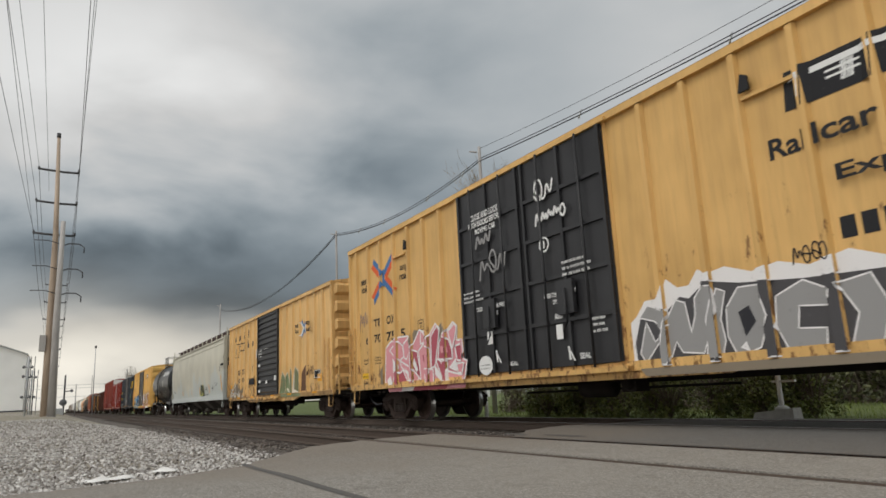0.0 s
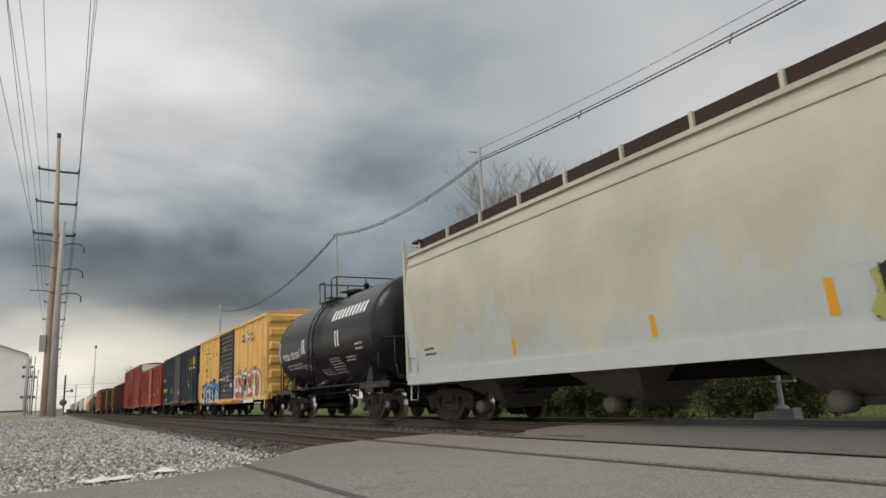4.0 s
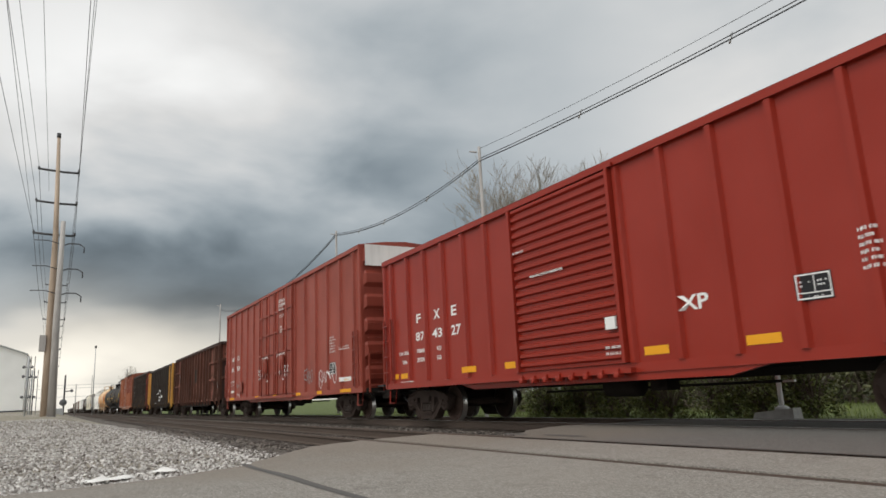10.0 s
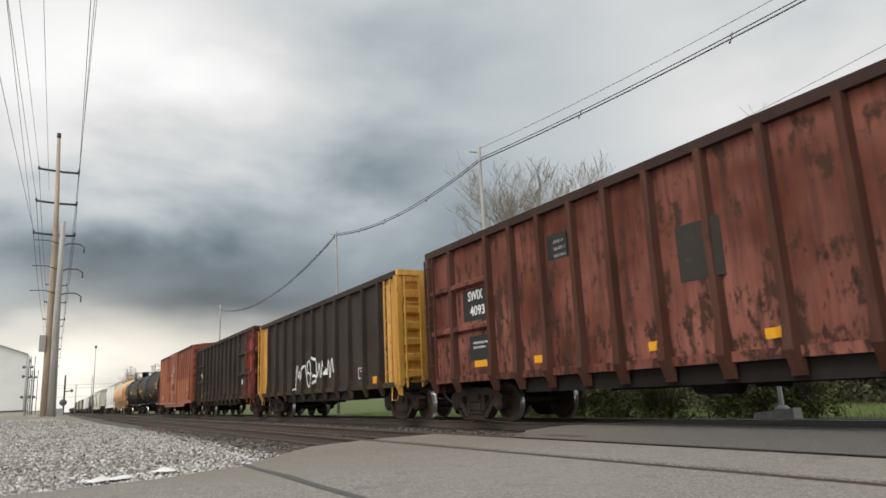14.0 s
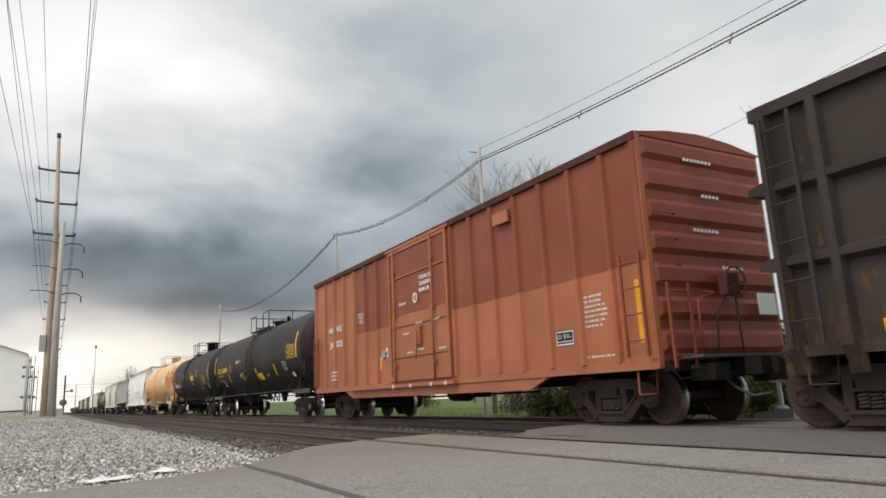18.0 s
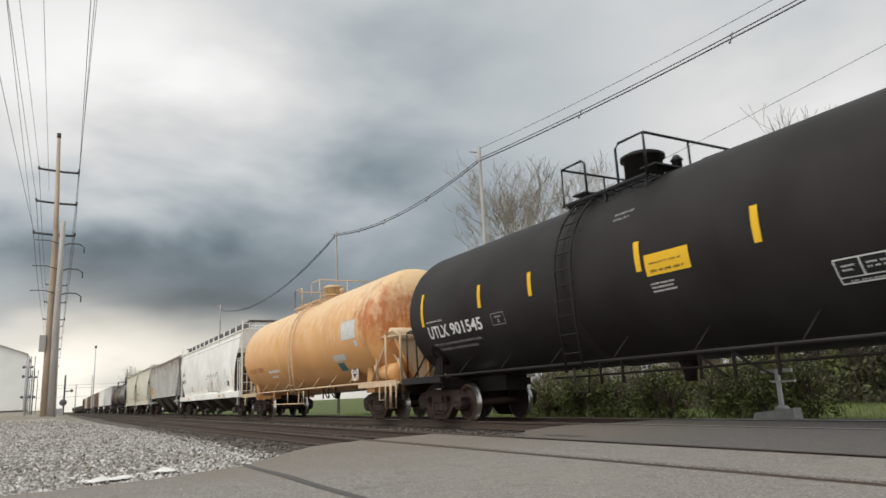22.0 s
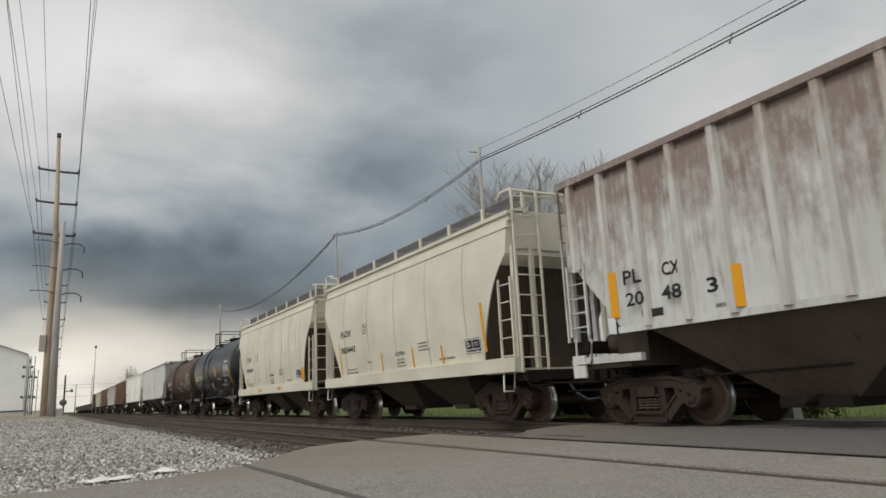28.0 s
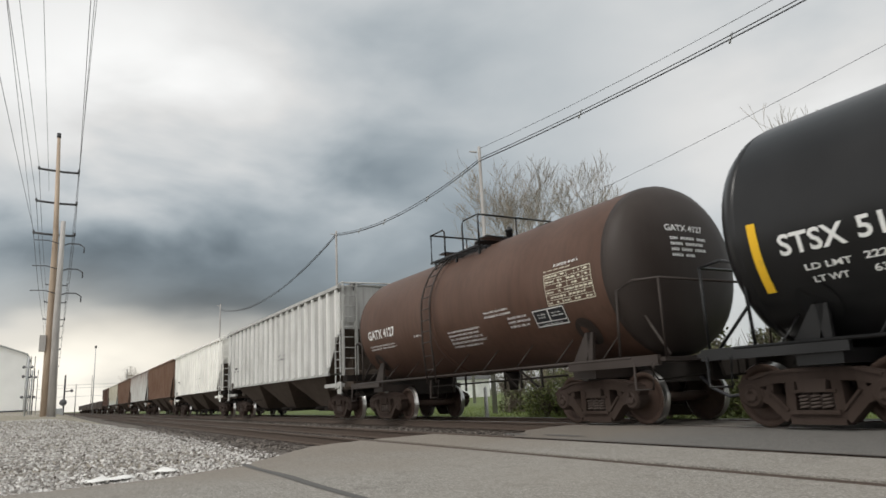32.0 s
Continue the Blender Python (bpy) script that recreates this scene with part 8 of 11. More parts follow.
def car_yellow_high_cube():
    car, sk, hl, xs = boxcar(-0.75, -19.65, 5.2, 0.98, "yellow", 8, 8, (-2.66, 2.23), "tall yellow box car with black double doors and sprayed graffiti", "black_door", "double", 7, inset=2.36, pitch=0.877, front_shift=-0.16)
    for s, a, b, c, d in (("next", -8.61, 3.98, -8.09, 4.17), ("load", -8.56, 3.74, -8.06, 3.94), ("any", -5.91, 3.92, -5.46, 4.10), ("road", -5.95, 3.71, -5.42, 3.92), ("TB", -7.74, 2.64, -7.2, 2.86), ("OX", -6.86, 2.62, -6.3, 2.86), ("6", -8.33, 2.18, -8.08, 2.42), ("70", -7.73, 2.18, -7.25, 2.42), ("75", -6.88, 2.16, -6.32, 2.41), ("5", -5.99, 2.17, -5.72, 2.41), ("Rai", 5.11, 3.42, 5.62, 3.70), ("lcar", 5.74, 3.42, 6.52, 3.70), ("Exp", 5.94, 2.84, 6.70, 3.10)):
        lettering(car, sk, s, a, b, c, d, "black")
    block_word(car, sk, ((5.85, 2.22, 0.18), (6.1, 2.22, 0.18), (6.35, 2.22, 0.2)), 0.26, "black", 0)
    patch(car, sk, 5.41, 3.98, 7.6, 4.50, "black", "emblem_block", 0.006, 0.1, "black emblem panel")
    block_word(car, sk, ((5.62, 4.10, 0.16), (6.15, 4.10, 0.16), (6.72, 4.10, 0.2)), 0.30, "white", 0.1)
    for z in (4.18, 4.26, 4.34):
        patch(car, sk, 5.98, z, 6.4, z + 0.03, "white", "emblem_block", 0.01)
    patch(car, sk, 5.52, 4.34, 7.3, 4.42, "white", "emblem_block", 0.012)
    emblem_x(car, sk, -7.75, 3.40, -6.2, 4.52, "logo_blue", "logo_red", 0.16)
    bars(car, sk, -8.5, 1.6, -8.0, 1.82, 2, "black")
    bars(car, sk, -7.7, 1.58, -7.25, 1.82, 3, "black", 4)
    patch(car, sk, -8.63, 1.2, -8.05, 1.36, "mark_yellow", "data_panel", 0.006)
    bars(car, sk, -8.6, 1.24, -8.1, 1.33, 1, "black", 2, 0.009)
    outline(car, sk, -4.97, 2.26, -4.66, 2.52, "black", 0.014)
    piece(car, sk, [
        ("g_smoke", 0, [(-5.5, 2.0), (-5.2, 2.3), (-4.9, 2.25), (-4.4, 2.0), (-4.0, 2.2), (-3.75, 2.35), (-3.5, 2.1), (-3.6, 1.0), (-7.2, 1.0), (-7.25, 1.35), (-6.9, 1.6)]),
        ("g_pink", 1, [(-6.94, 1.97), (-6.66, 2.11), (-6.1, 2.2), (-5.56, 2.18), (-5.38, 1.86), (-4.93, 2.27), (-4.61, 2.19), (-4.57, 1.96), (-4.07, 2.34), (-3.88, 2.2), (-3.91, 1.9), (-3.24, 2.28), (-3.05, 2.18), (-3.1, 1.85), (-2.75, 1.85), (-2.70, 1.42), (-2.46, 1.36), (-2.57, 1.03), (-2.67, 0.90), (-6.78, 0.90), (-7.03, 1.05)]),
        ("g_pink", 1, [(-6.69, 1.88), (-6.25, 2.13), (-5.9, 1.96), (-5.83, 1.68), (-6.08, 1.58), (-6.39, 1.7)]),
        ("g_pink", 1, [(-5.87, 1.99), (-5.54, 2.13), (-5.38, 1.92), (-5.67, 1.59), (-5.81, 1.63)]),
        ("g_red", 1, [(-6.6, 0.95), (-6.35, 1.35), (-6.1, 1.25), (-5.91, 1.32), (-5.67, 1.05), (-5.2, 1.0), (-5.3, 0.93), (-6.3, 0.93)]),
        ("g_pink", 1, [(-6.08, 1.58), (-5.11, 1.24), (-5.01, 1.09), (-5.16, 0.95), (-5.98, 1.4)]),
        ("g_red", 1, [(-5.36, 1.81), (-5.05, 1.74), (-4.88, 1.02), (-5.37, 1.34)]),
        ("g_pink", 1, [(-4.97, 1.75), (-4.68, 1.91), (-4.4, 1.77), (-4.34, 1.33), (-4.61, 0.94), (-4.9, 1.02)]),
        ("g_pink", 1, [(-4.83, 2.19), (-4.75, 2.22), (-4.61, 2.09), (-4.67, 1.94), (-4.86, 1.91)]),
        ("g_red", 1, [(-4.3, 2.05), (-3.99, 2.27), (-3.87, 2.17), (-3.97, 1.8), (-4.15, 1.31), (-4.33, 1.3)]),
        ("g_red", 1, [(-3.89, 1.88), (-3.67, 2.0), (-3.44, 1.89), (-3.3, 1.63), (-3.3, 1.45), (-3.97, 1.47)]),
        ("g_pink", 1, [(-3.46, 2.08), (-3.15, 2.24), (-3.06, 2.15), (-3.13, 1.95), (-3.28, 1.68)]),
        ("g_red", 1, [(-4.09, 1.49), (-3.52, 1.41), (-3.53, 0.97), (-3.76, 0.94)]),
        ("g_pink", 1, [(-3.53, 1.18), (-3.22, 1.12), (-2.75, 1.05), (-2.75, 0.93), (-3.53, 0.97)]),
        ("g_red", 1, [(-3.15, 1.72), (-2.82, 1.77), (-2.81, 1.37), (-3.08, 1.40)]),
        ("g_pink", 1, [(-3.1, 1.33), (-2.55, 1.31), (-2.68, 1.08), (-3.05, 1.12)]),
        ("g_pink", 1, [(-4.55, 1.29), (-4.23, 1.25), (-4.22, 0.94), (-4.52, 0.94)]),
        ("g_white", 0, [(-6.5, 1.65), (-6.2, 1.58), (-6.1, 1.38), (-6.35, 1.25)]),
        ("g_white", 0, [(-5.2, 1.6), (-5.0, 1.3), (-5.1, 1.22), (-5.28, 1.45)]),
        ("g_white", 0, [(-4.15, 1.38), (-3.72, 1.02), (-3.85, 0.96), (-4.12, 1.12)]),
        ("g_white", 0, [(-3.98, 1.5), (-3.68, 1.45), (-3.78, 1.34)]),
        ("g_white", 0, [(-3.45, 1.25), (-3.12, 1.45), (-3.08, 1.14)]),
        ("g_white", 0, [(-5.72, 1.36), (-5.4, 1.2), (-5.55, 1.05)]),
        ("g_white", 0, [(-6.85, 1.1), (-6.6, 1.2), (-6.5, 0.98), (-6.75, 0.93)]),
        ("g_red", 0, [(-4.72, 1.62), (-4.58, 1.66), (-4.52, 1.5), (-4.66, 1.42)]),
        ("g_pink", 0, [(-3.7, 1.78), (-3.5, 1.74), (-3.45, 1.6), (-3.66, 1.6)]),
    ], "g_white", 0.045, "pink and dark pink graffiti letters with white edges")
    piece(car, Skin(1.572), [("g_pink", 0, [(-6.8, 0.88), (-5.9, 0.88), (-5.95, 0.78), (-6.75, 0.78)]), ("g_white", 0, [(-5.9, 0.88), (-5.2, 0.88), (-5.3, 0.78), (-5.95, 0.78)]), ("g_red", 0, [(-5.2, 0.88), (-3.5, 0.88), (-3.6, 0.78), (-5.3, 0.78)]), ("g_pink", 0, [(-3.5, 0.88), (-2.7, 0.88), (-2.75, 0.78), (-3.6, 0.78)])], "g_white", 0.03, "pink spray on the sill")
    piece(car, sk, [
        ("g_white", 0, [(2.35, 1.62), (2.5, 1.72), (2.69, 1.93), (2.98, 1.93), (3.15, 2.2), (3.35, 2.04), (3.56, 2.04), (3.74, 2.24), (3.9, 2.16), (4.2, 2.2), (4.6, 2.06), (5.0, 2.12), (5.4, 2.0), (5.9, 2.1), (6.4, 1.9), (7.4, 2.0), (8.2, 1.85), (9.1, 1.7), (9.1, 0.92), (2.35, 0.92)]),
        ("g_dim", 1, [(2.40, 1.29), (2.55, 1.66), (2.72, 1.86), (3.12, 1.74), (3.37, 1.91), (3.54, 1.86), (3.86, 2.06), (4.4, 1.95), (5.3, 1.86), (6.2, 1.82), (7.4, 1.8), (9.0, 1.5), (9.0, 0.93), (2.42, 0.93)]),
        ("g_grey", 1, [(2.55, 1.68), (2.73, 1.85), (3.12, 1.72), (3.19, 1.54), (2.99, 1.47), (2.84, 1.6)]),
        ("g_grey", 1, [(2.5, 1.13), (2.68, 1.60), (2.82, 1.29), (3.09, 1.45), (2.6, 0.98)]),
        ("g_grey", 1, [(2.89, 0.94), (3.05, 1.55), (3.30, 1.86), (3.46, 1.80), (3.52, 1.36), (3.62, 1.60), (3.64, 1.84), (3.79, 1.99), (3.96, 1.97), (3.98, 1.60), (3.70, 1.05), (3.33, 1.09), (3.23, 1.25), (3.06, 0.94)]),
        ("g_grey", 1, [(3.86, 1.55), (4.02, 1.92), (4.16, 1.86), (4.04, 1.5), (4.08, 1.2), (4.0, 0.98), (3.74, 0.98)]),
        ("g_grey", 1, [(4.15, 1.63), (4.37, 1.88), (4.67, 1.87), (4.78, 1.46), (4.60, 1.06), (4.25, 0.96), (4.12, 1.25)]),
        ("g_black", 0, [(4.33, 1.55), (4.50, 1.62), (4.58, 1.40), (4.40, 1.22)]),
        ("g_grey", 1, [(4.90, 1.68), (5.29, 1.83), (5.62, 1.66), (5.58, 1.48), (5.2, 1.52), (5.15, 1.25), (5.5, 1.22), (5.47, 0.98), (5.0, 0.96), (4.86, 1.3)]),
        ("g_grey", 1, [(5.70, 1.72), (6.1, 1.78), (6.25, 1.4), (6.1, 0.96), (5.75, 0.95), (5.90, 1.35)]),
        ("g_white", 0, [(4.30, 1.08), (4.40, 1.16), (4.44, 1.02)]),
        ("g_grey", 1, [(6.4, 1.75), (6.9, 1.75), (7.1, 1.3), (6.9, 0.96), (6.45, 0.96), (6.6, 1.35)]),
        ("g_grey", 1, [(7.3, 1.7), (7.9, 1.65), (8.1, 1.2), (8.6, 0.96), (7.3, 0.96)]),
    ], "g_white", 0.022, "grey and black graffiti with a white cloud")
    piece(car, Skin(1.572), [("g_smoke", 0, [(2.5, 0.90), (9.2, 0.90), (9.2, 0.78), (2.6, 0.78)])], "g_white", 0.03, "grey spray on the sill")
    tag_scribble(car, sk, -8.75, 2.55, -8.1, 3.35, 2, "g_mauve", 3)
    tag_scribble(car, sk, -8.55, 0.98, -8.1, 1.15, 3, "g_black", 4, 0.02)
    for w, a, b, c, d in (("CLOSE AND LOCK", -2.0, 4.34, -0.92, 4.48), ("BOTH DOORS BEFORE", -2.1, 4.18, -0.85, 4.31), ("MOVING CAR", -1.85, 4.02, -1.05, 4.14), ("CLOSE THIS DOOR FIRST", -1.95, 2.34, -0.85, 2.43), ("OPEN CLOSE", -1.65, 2.2, -1.15, 2.28), ("ASD", -1.62, 1.98, -1.38, 2.08), ("SEAL", -0.86, 1.14, -0.58, 1.22), ("OPEN THIS DOOR FIRST", 0.38, 2.28, 1.28, 2.37), ("OPEN CLOSE", 0.62, 2.16, 1.06, 2.24), ("ASD", 0.64, 1.88, 0.86, 1.98), ("SEAL", 1.24, 1.14, 1.52, 1.24)):
        lettering(car, sk, w, a, b, c, d, "white", lift=0.012)
    tag_scribble(car, sk, 0.28, 4.05, 0.95, 4.62, 2, "white", 6, 0.045)
    tag_scribble(car, sk, 0.30, 3.70, 1.20, 4.0, 5, "white", 7, 0.045)
    tag_scribble(car, sk, -1.85, 3.62, -1.2, 4.1, 2, "g_grey", 8, 0.06)
    tag_scribble(car, sk, -1.75, 2.95, -0.7, 3.6, 3, "g_grey", 9, 0.05)
    tag_scribble(car, sk, 5.2, 2.0, 5.7, 2.3, 4, "g_black", 11, 0.018)
    bars(car, sk, 0.95, 2.62, 1.75, 2.95, 3, "white", 3)
    bars(car, sk, -2.45, 2.58, -1.6, 2.86, 3, "white", 6)
    bars(car, sk, 1.62, 1.55, 1.98, 1.86, 3, "white", 5)
    for x, z, w, h in ((-1.6, 1.62, 0.2, 0.26), (0.66, 1.52, 0.18, 0.26)):
        patch(car, sk, x, z, x + w, z + h, "white", "data_panel", 0.01)
        patch(car, sk, x + 0.3, z - 0.38, x + 0.35, z - 0.14, "white", "data_panel", 0.01, -0.1)
        patch(car, sk, x + 0.42, z - 0.4, x + 0.46, z - 0.22, "white", "data_panel", 0.01, -0.6)
    part("sticker", fan(sk, [(-1.72 + 0.26 * math.cos(t), 1.2 + 0.2 * math.sin(t)) for t in (k * math.pi / 8 for k in range(16))], 0.012), "white", car, "round white blot with grey bands")
    bars(car, sk, -1.9, 1.12, -1.52, 1.26, 2, "g_grey", 8, 0.016)
    ring_mark(car, sk, 0.5, 3.3, 0.13)
    for x0, z0, x1, z1 in ((2.6, 1.3, 2.74, 1.74), (6.01, 1.29, 6.15, 1.80), (-6.72, 1.25, -6.6, 1.65), (-0.4, 0.9, -0.1, 0.98), (0.8, 0.9, 1.1, 0.98)):
        reflector(car, sk, x0, z0, x1, z1)
    for x, e in ((4.86, 1), (-5.5, -1)):
        part("bracket", Geo().prism([(x, 4.46), (x + 0.16, 4.46), (x + 0.16, 4.66), (x + 0.06, 4.72)], -1.64, -1.60), "black", car, "small black bracket")
        part("panel_rail", Geo().box(min(x, x + e * 0.8), max(x, x + e * 0.8), -1.60, -1.535, 4.36, 4.41), "yellow", car)
    CARS.append(car)


def rail_marks(car, sk, nums, z):
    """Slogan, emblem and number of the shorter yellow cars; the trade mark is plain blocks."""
    block_word(car, sk, ((-6.55, z, 0.2), (-5.7, z, 0.34), (-4.7, z, 0.12), (-3.86, z, 0.14)), 0.22, "black")
    patch(car, sk, -4.62, z + 0.27, -4.5, z + 0.32, "black", "emblem_block", 0.006)
    patch(car, sk, -3.84, z + 0.2, -3.70, z + 0.36, "black", "emblem_block", 0.006)
    block_word(car, sk, ((-3.97, z - 0.48, 0.3), (-3.08, z - 0.48, 0.32), (-2.2, z - 0.48, 0.36)), 0.22, "black")
    patch(car, sk, -3.93, z - 0.26, -3.83, z - 0.12, "black", "emblem_block", 0.0065)
    track_emblem(car, sk, -6.4, z - 0.8, -4.5, z - 0.15, "black")
    for s, a, b, c, d in nums:
        lettering(car, sk, s, a, b, c, d, "black")


def car_yellow_old():
    car, sk, hl, xs = boxcar(-21.3, -36.62, 4.56, 0.92, "yellow_b", 7, 7, (-1.62, 1.55), "rust-streaked yellow box car with a dark ribbed sliding door", "black_door", "corr", 6, inset=(1.61, 1.43))
    rail_marks(car, sk, (("RB", -5.8, 2.02, -5.28, 2.28), ("OX", -4.99, 2.04, -4.53, 2.29), ("42", -5.78, 1.68, -5.37, 1.88), ("894", -4.96, 1.68, -4.37, 1.88), ("next", 3.55, 3.40, 4.02, 3.56), ("load", 3.56, 3.18, 4.04, 3.36), ("any", 5.05, 3.34, 5.5, 3.5), ("road", 5.05, 3.12, 5.55, 3.3)), 3.74)
    emblem_x(car, sk, 4.3, 3.0, 5.0, 3.6, "logo_blue", "white", 0.09)
    outline(car, sk, -3.04, 2.1, -2.72, 2.36, "black", 0.014)
    part("route_board", Geo().box(-3.31, -2.4, -1.62, -1.59, 1.5, 1.78), "black", car)
    for x0, x1 in ((-7.4, -6.97), (-5.79, -5.23), (-3.17, -2.6), (2.6, 3.13), (5.6, 6.1), (0.3, 0.8)):
        reflector(car, sk, x0, 0.90, x1, 1.02)
    reflector(car, sk, 6.1, 1.3, 6.6, 1.55)
    reflector(car, sk, -7.42, 1.42, -6.98, 1.6)
    piece(car, sk, [
        ("g_ash", 1, [(-7.55, 1.18), (-7.2, 1.42), (-6.9, 1.36), (-6.55, 1.62), (-6.15, 1.45), (-5.75, 1.35), (-5.15, 1.15), (-4.5, 0.95), (-7.55, 0.95)]),
        ("g_ash", 1, [(-6.62, 1.2), (-6.52, 1.78), (-6.28, 1.52), (-6.2, 1.15)]),
        ("g_smoke", 0, [(-6.2, 1.4), (-6.05, 1.62), (-5.85, 1.42), (-6.1, 1.3)]),
        ("g_ash", 1, [(-7.3, 0.97), (-7.25, 1.3), (-7.0, 1.32), (-6.95, 0.97)]),
        ("g_ash", 1, [(-6.85, 0.97), (-6.8, 1.22), (-6.5, 1.2), (-6.5, 0.97)]),
        ("g_ash", 1, [(-6.3, 0.97), (-6.2, 1.3), (-5.95, 1.32), (-5.85, 0.97)]),
        ("g_ash", 1, [(-5.7, 0.97), (-5.6, 1.22), (-5.3, 1.18), (-5.2, 0.97)]),
        ("g_smoke", 0, [(-5.55, 1.24), (-5.3, 1.3), (-5.1, 1.12)]),
    ], "g_smoke", 0.03, "faded white and grey graffiti with thin outlines")
    for x0, x1, z1, n, mt, seed, w in ((-7.5, -5.9, 1.5, 6, "g_dim", 15, 0.03), (-6.6, -4.7, 1.65, 7, "g_smoke", 16, 0.06), (-6.9, -5.2, 1.4, 5, "g_white", 17, 0.05), (-6.0, -5.6, 1.95, 1, "g_smoke", 18, 0.07)):
        tag_scribble(car, sk, x0, 0.98, x1, z1, n, mt, seed, w)
    for k, (x0, x1, top) in enumerate(((1.70, 2.31, 1.8), (2.5, 2.84, 1.76), (2.87, 3.2, 1.92), (3.42, 4.06, 1.92))):
        ring = [(x0, 0.98), (x1, 0.98), (x1 + 0.02, top - 0.45), (x1 - 0.12, top - 0.2), (x0 + 0.3 * (x1 - x0), top), (x0 + 0.05, top - 0.15)]
        grown = [(x + (0.035 if x > (x0 + x1) / 2 else -0.035), z + (0.05 if z > 1.2 else 0)) for x, z in ring]
        col = part("graffiti_letter", fan(sk, ring, 0.012 + 0.003 * k), "g_green", car, "green graffiti columns with white edges")
        part("graffiti_edge", fan(sk, grown, 0.008 + 0.003 * k), "g_ash", col)
    part("graffiti_letter", fan(sk, [(4.30, 1.02), (4.94, 1.02), (4.94, 1.75), (4.82, 1.95), (4.36, 1.68)], 0.014), "g_umber", car, "dark brown sprayed house shape")
    tag_scribble(car, sk, 5.1, 1.5, 5.7, 1.9, 3, "g_umber", 64, 0.03)
    patch(car, Skin(1.562), -hl + 0.02, 0.825, hl - 0.02, 0.962, "sill_rust", "sill_face", 0.002, 0, "rusted yellow sill face")
    patch(car, Skin(1.562), 1.7, 0.84, 4.2, 0.95, "g_green", "patch", 0.004, 0, "green overspray on the sill")
    tag_scribble(car, sk, -2.35, 2.5, -1.9, 3.3, 3, "white", 12, 0.05, "white sprayed smears")
    bars(car, sk, -1.45, 2.6, -0.7, 3.0, 3, "white")
    bars(car, sk, -0.5, 2.9, 0.3, 3.0, 1, "white", 2)
    for x, z in ((-1.4, 2.2), (-1.3, 1.5), (-0.2, 1.45), (-1.35, 1.1)):
        patch(car, sk, x, z, x + 0.3, z + 0.12, "white", "data_panel", 0.012)
    table(car, sk, 5.95, 1.4, 6.4, 1.7, "white", "black")
    CARS.append(car)


def car_grey_hopper():
    car, sk, hl, xs = hopper(-38.0, -56.5, 4.28, 1.05, "grey_hop", "long pale grey smooth-sided covered hopper with a brown roof walkway", 4, 0, "walk_brown", 4.78, slope_in=0.8, slope_z=3.25, inset=1.34, outlet_mt="slope_pale", walk_h=0.44, outlets=(-6.71, -2.5, 1.53, 5.45), closed_side=True)
    piece(car, sk, [
        ("g_olive", 0, [(2.4, 1.35), (2.52, 1.55), (2.46, 1.8), (2.75, 1.92), (3.05, 1.84), (3.3, 1.98), (3.55, 1.7), (3.46, 1.5), (3.6, 1.3), (3.2, 1.2), (2.9, 1.26), (2.6, 1.18)]),
        ("g_black", 0, [(2.6, 1.45), (2.56, 1.88), (2.74, 1.74), (2.86, 1.95), (2.92, 1.7), (2.82, 1.5), (2.88, 1.3), (2.7, 1.28)]),
        ("g_black", 0, [(2.9, 1.62), (3.02, 1.86), (3.18, 1.74), (3.36, 1.93), (3.3, 1.6), (3.42, 1.42), (3.2, 1.46), (3.12, 1.24), (2.98, 1.38)]),
    ], "g_black", 0.04, "black graffiti with an olive glow")
    for seed, box_, n, w, mt in ((81, (2.55, 1.35, 3.45, 1.92), 3, 0.12, "g_black"), (82, (2.5, 1.28, 3.4, 1.75), 4, 0.09, "g_black"), (83, (2.7, 1.5, 3.3, 1.85), 3, 0.03, "g_grey"), (85, (2.45, 1.25, 3.6, 1.6), 5, 0.05, "g_black")):
        tag_scribble(car, sk, *box_, n, mt, seed, w, "tangle of thick black spray strokes", 0.03 + 0.002 * (seed - 80))
    for x in (2.55, 2.95, 3.2):
        g = Geo()
        stroke(g, sk, rounded([(x, 1.18), (x + 0.14, 1.3), (x + 0.26, 1.2), (x + 0.13, 1.12), (x, 1.18)], 2), 0.05, 0.02)
        part("graffiti_tag", g, "g_black", car)
    tag_scribble(car, sk, 4.0, 1.45, 4.5, 1.8, 3, "g_black", 72, 0.022)
    tag_scribble(car, sk, 3.6, 1.2, 5.0, 1.36, 7, "g_black", 73, 0.02)
    table(car, sk, 5.81, 1.5, 6.2, 1.74, "black", "white")
    for x0, z0, x1, z1 in ((8.45, 1.40, 8.6, 2.27), (5.0, 1.36, 5.12, 1.88), (1.9, 1.36, 2.02, 1.8), (-0.9, 1.36, -0.8, 1.7), (-4.6, 1.36, -4.5, 1.7)):
        reflector(car, sk, x0, z0, x1, z1)
    outline(car, sk, 8.1, 2.5, 8.6, 2.74, "patch_dark", 0.012)
    for x0, z0, x1, z1 in ((0.8, 1.7, 1.1, 2.3), (2.2, 1.9, 2.45, 2.4), (6.1, 2.2, 6.7, 2.5)):
        patch(car, sk, x0, z0, x1, z1, "patch_grey", "patch", 0.004, 0.1, "pale grey painted-over area")
    bars(car, sk, 6.9, 1.75, 7.4, 1.95, 2, "patch_dark")
    bars(car, sk, -8.3, 1.6, -7.7, 1.85, 2, "patch_dark")
    part("coupling_badge", Geo().box(8.75, 9.15, -1.66, -1.60, 2.75, 2.86), "black", car)
    CARS.append(car)


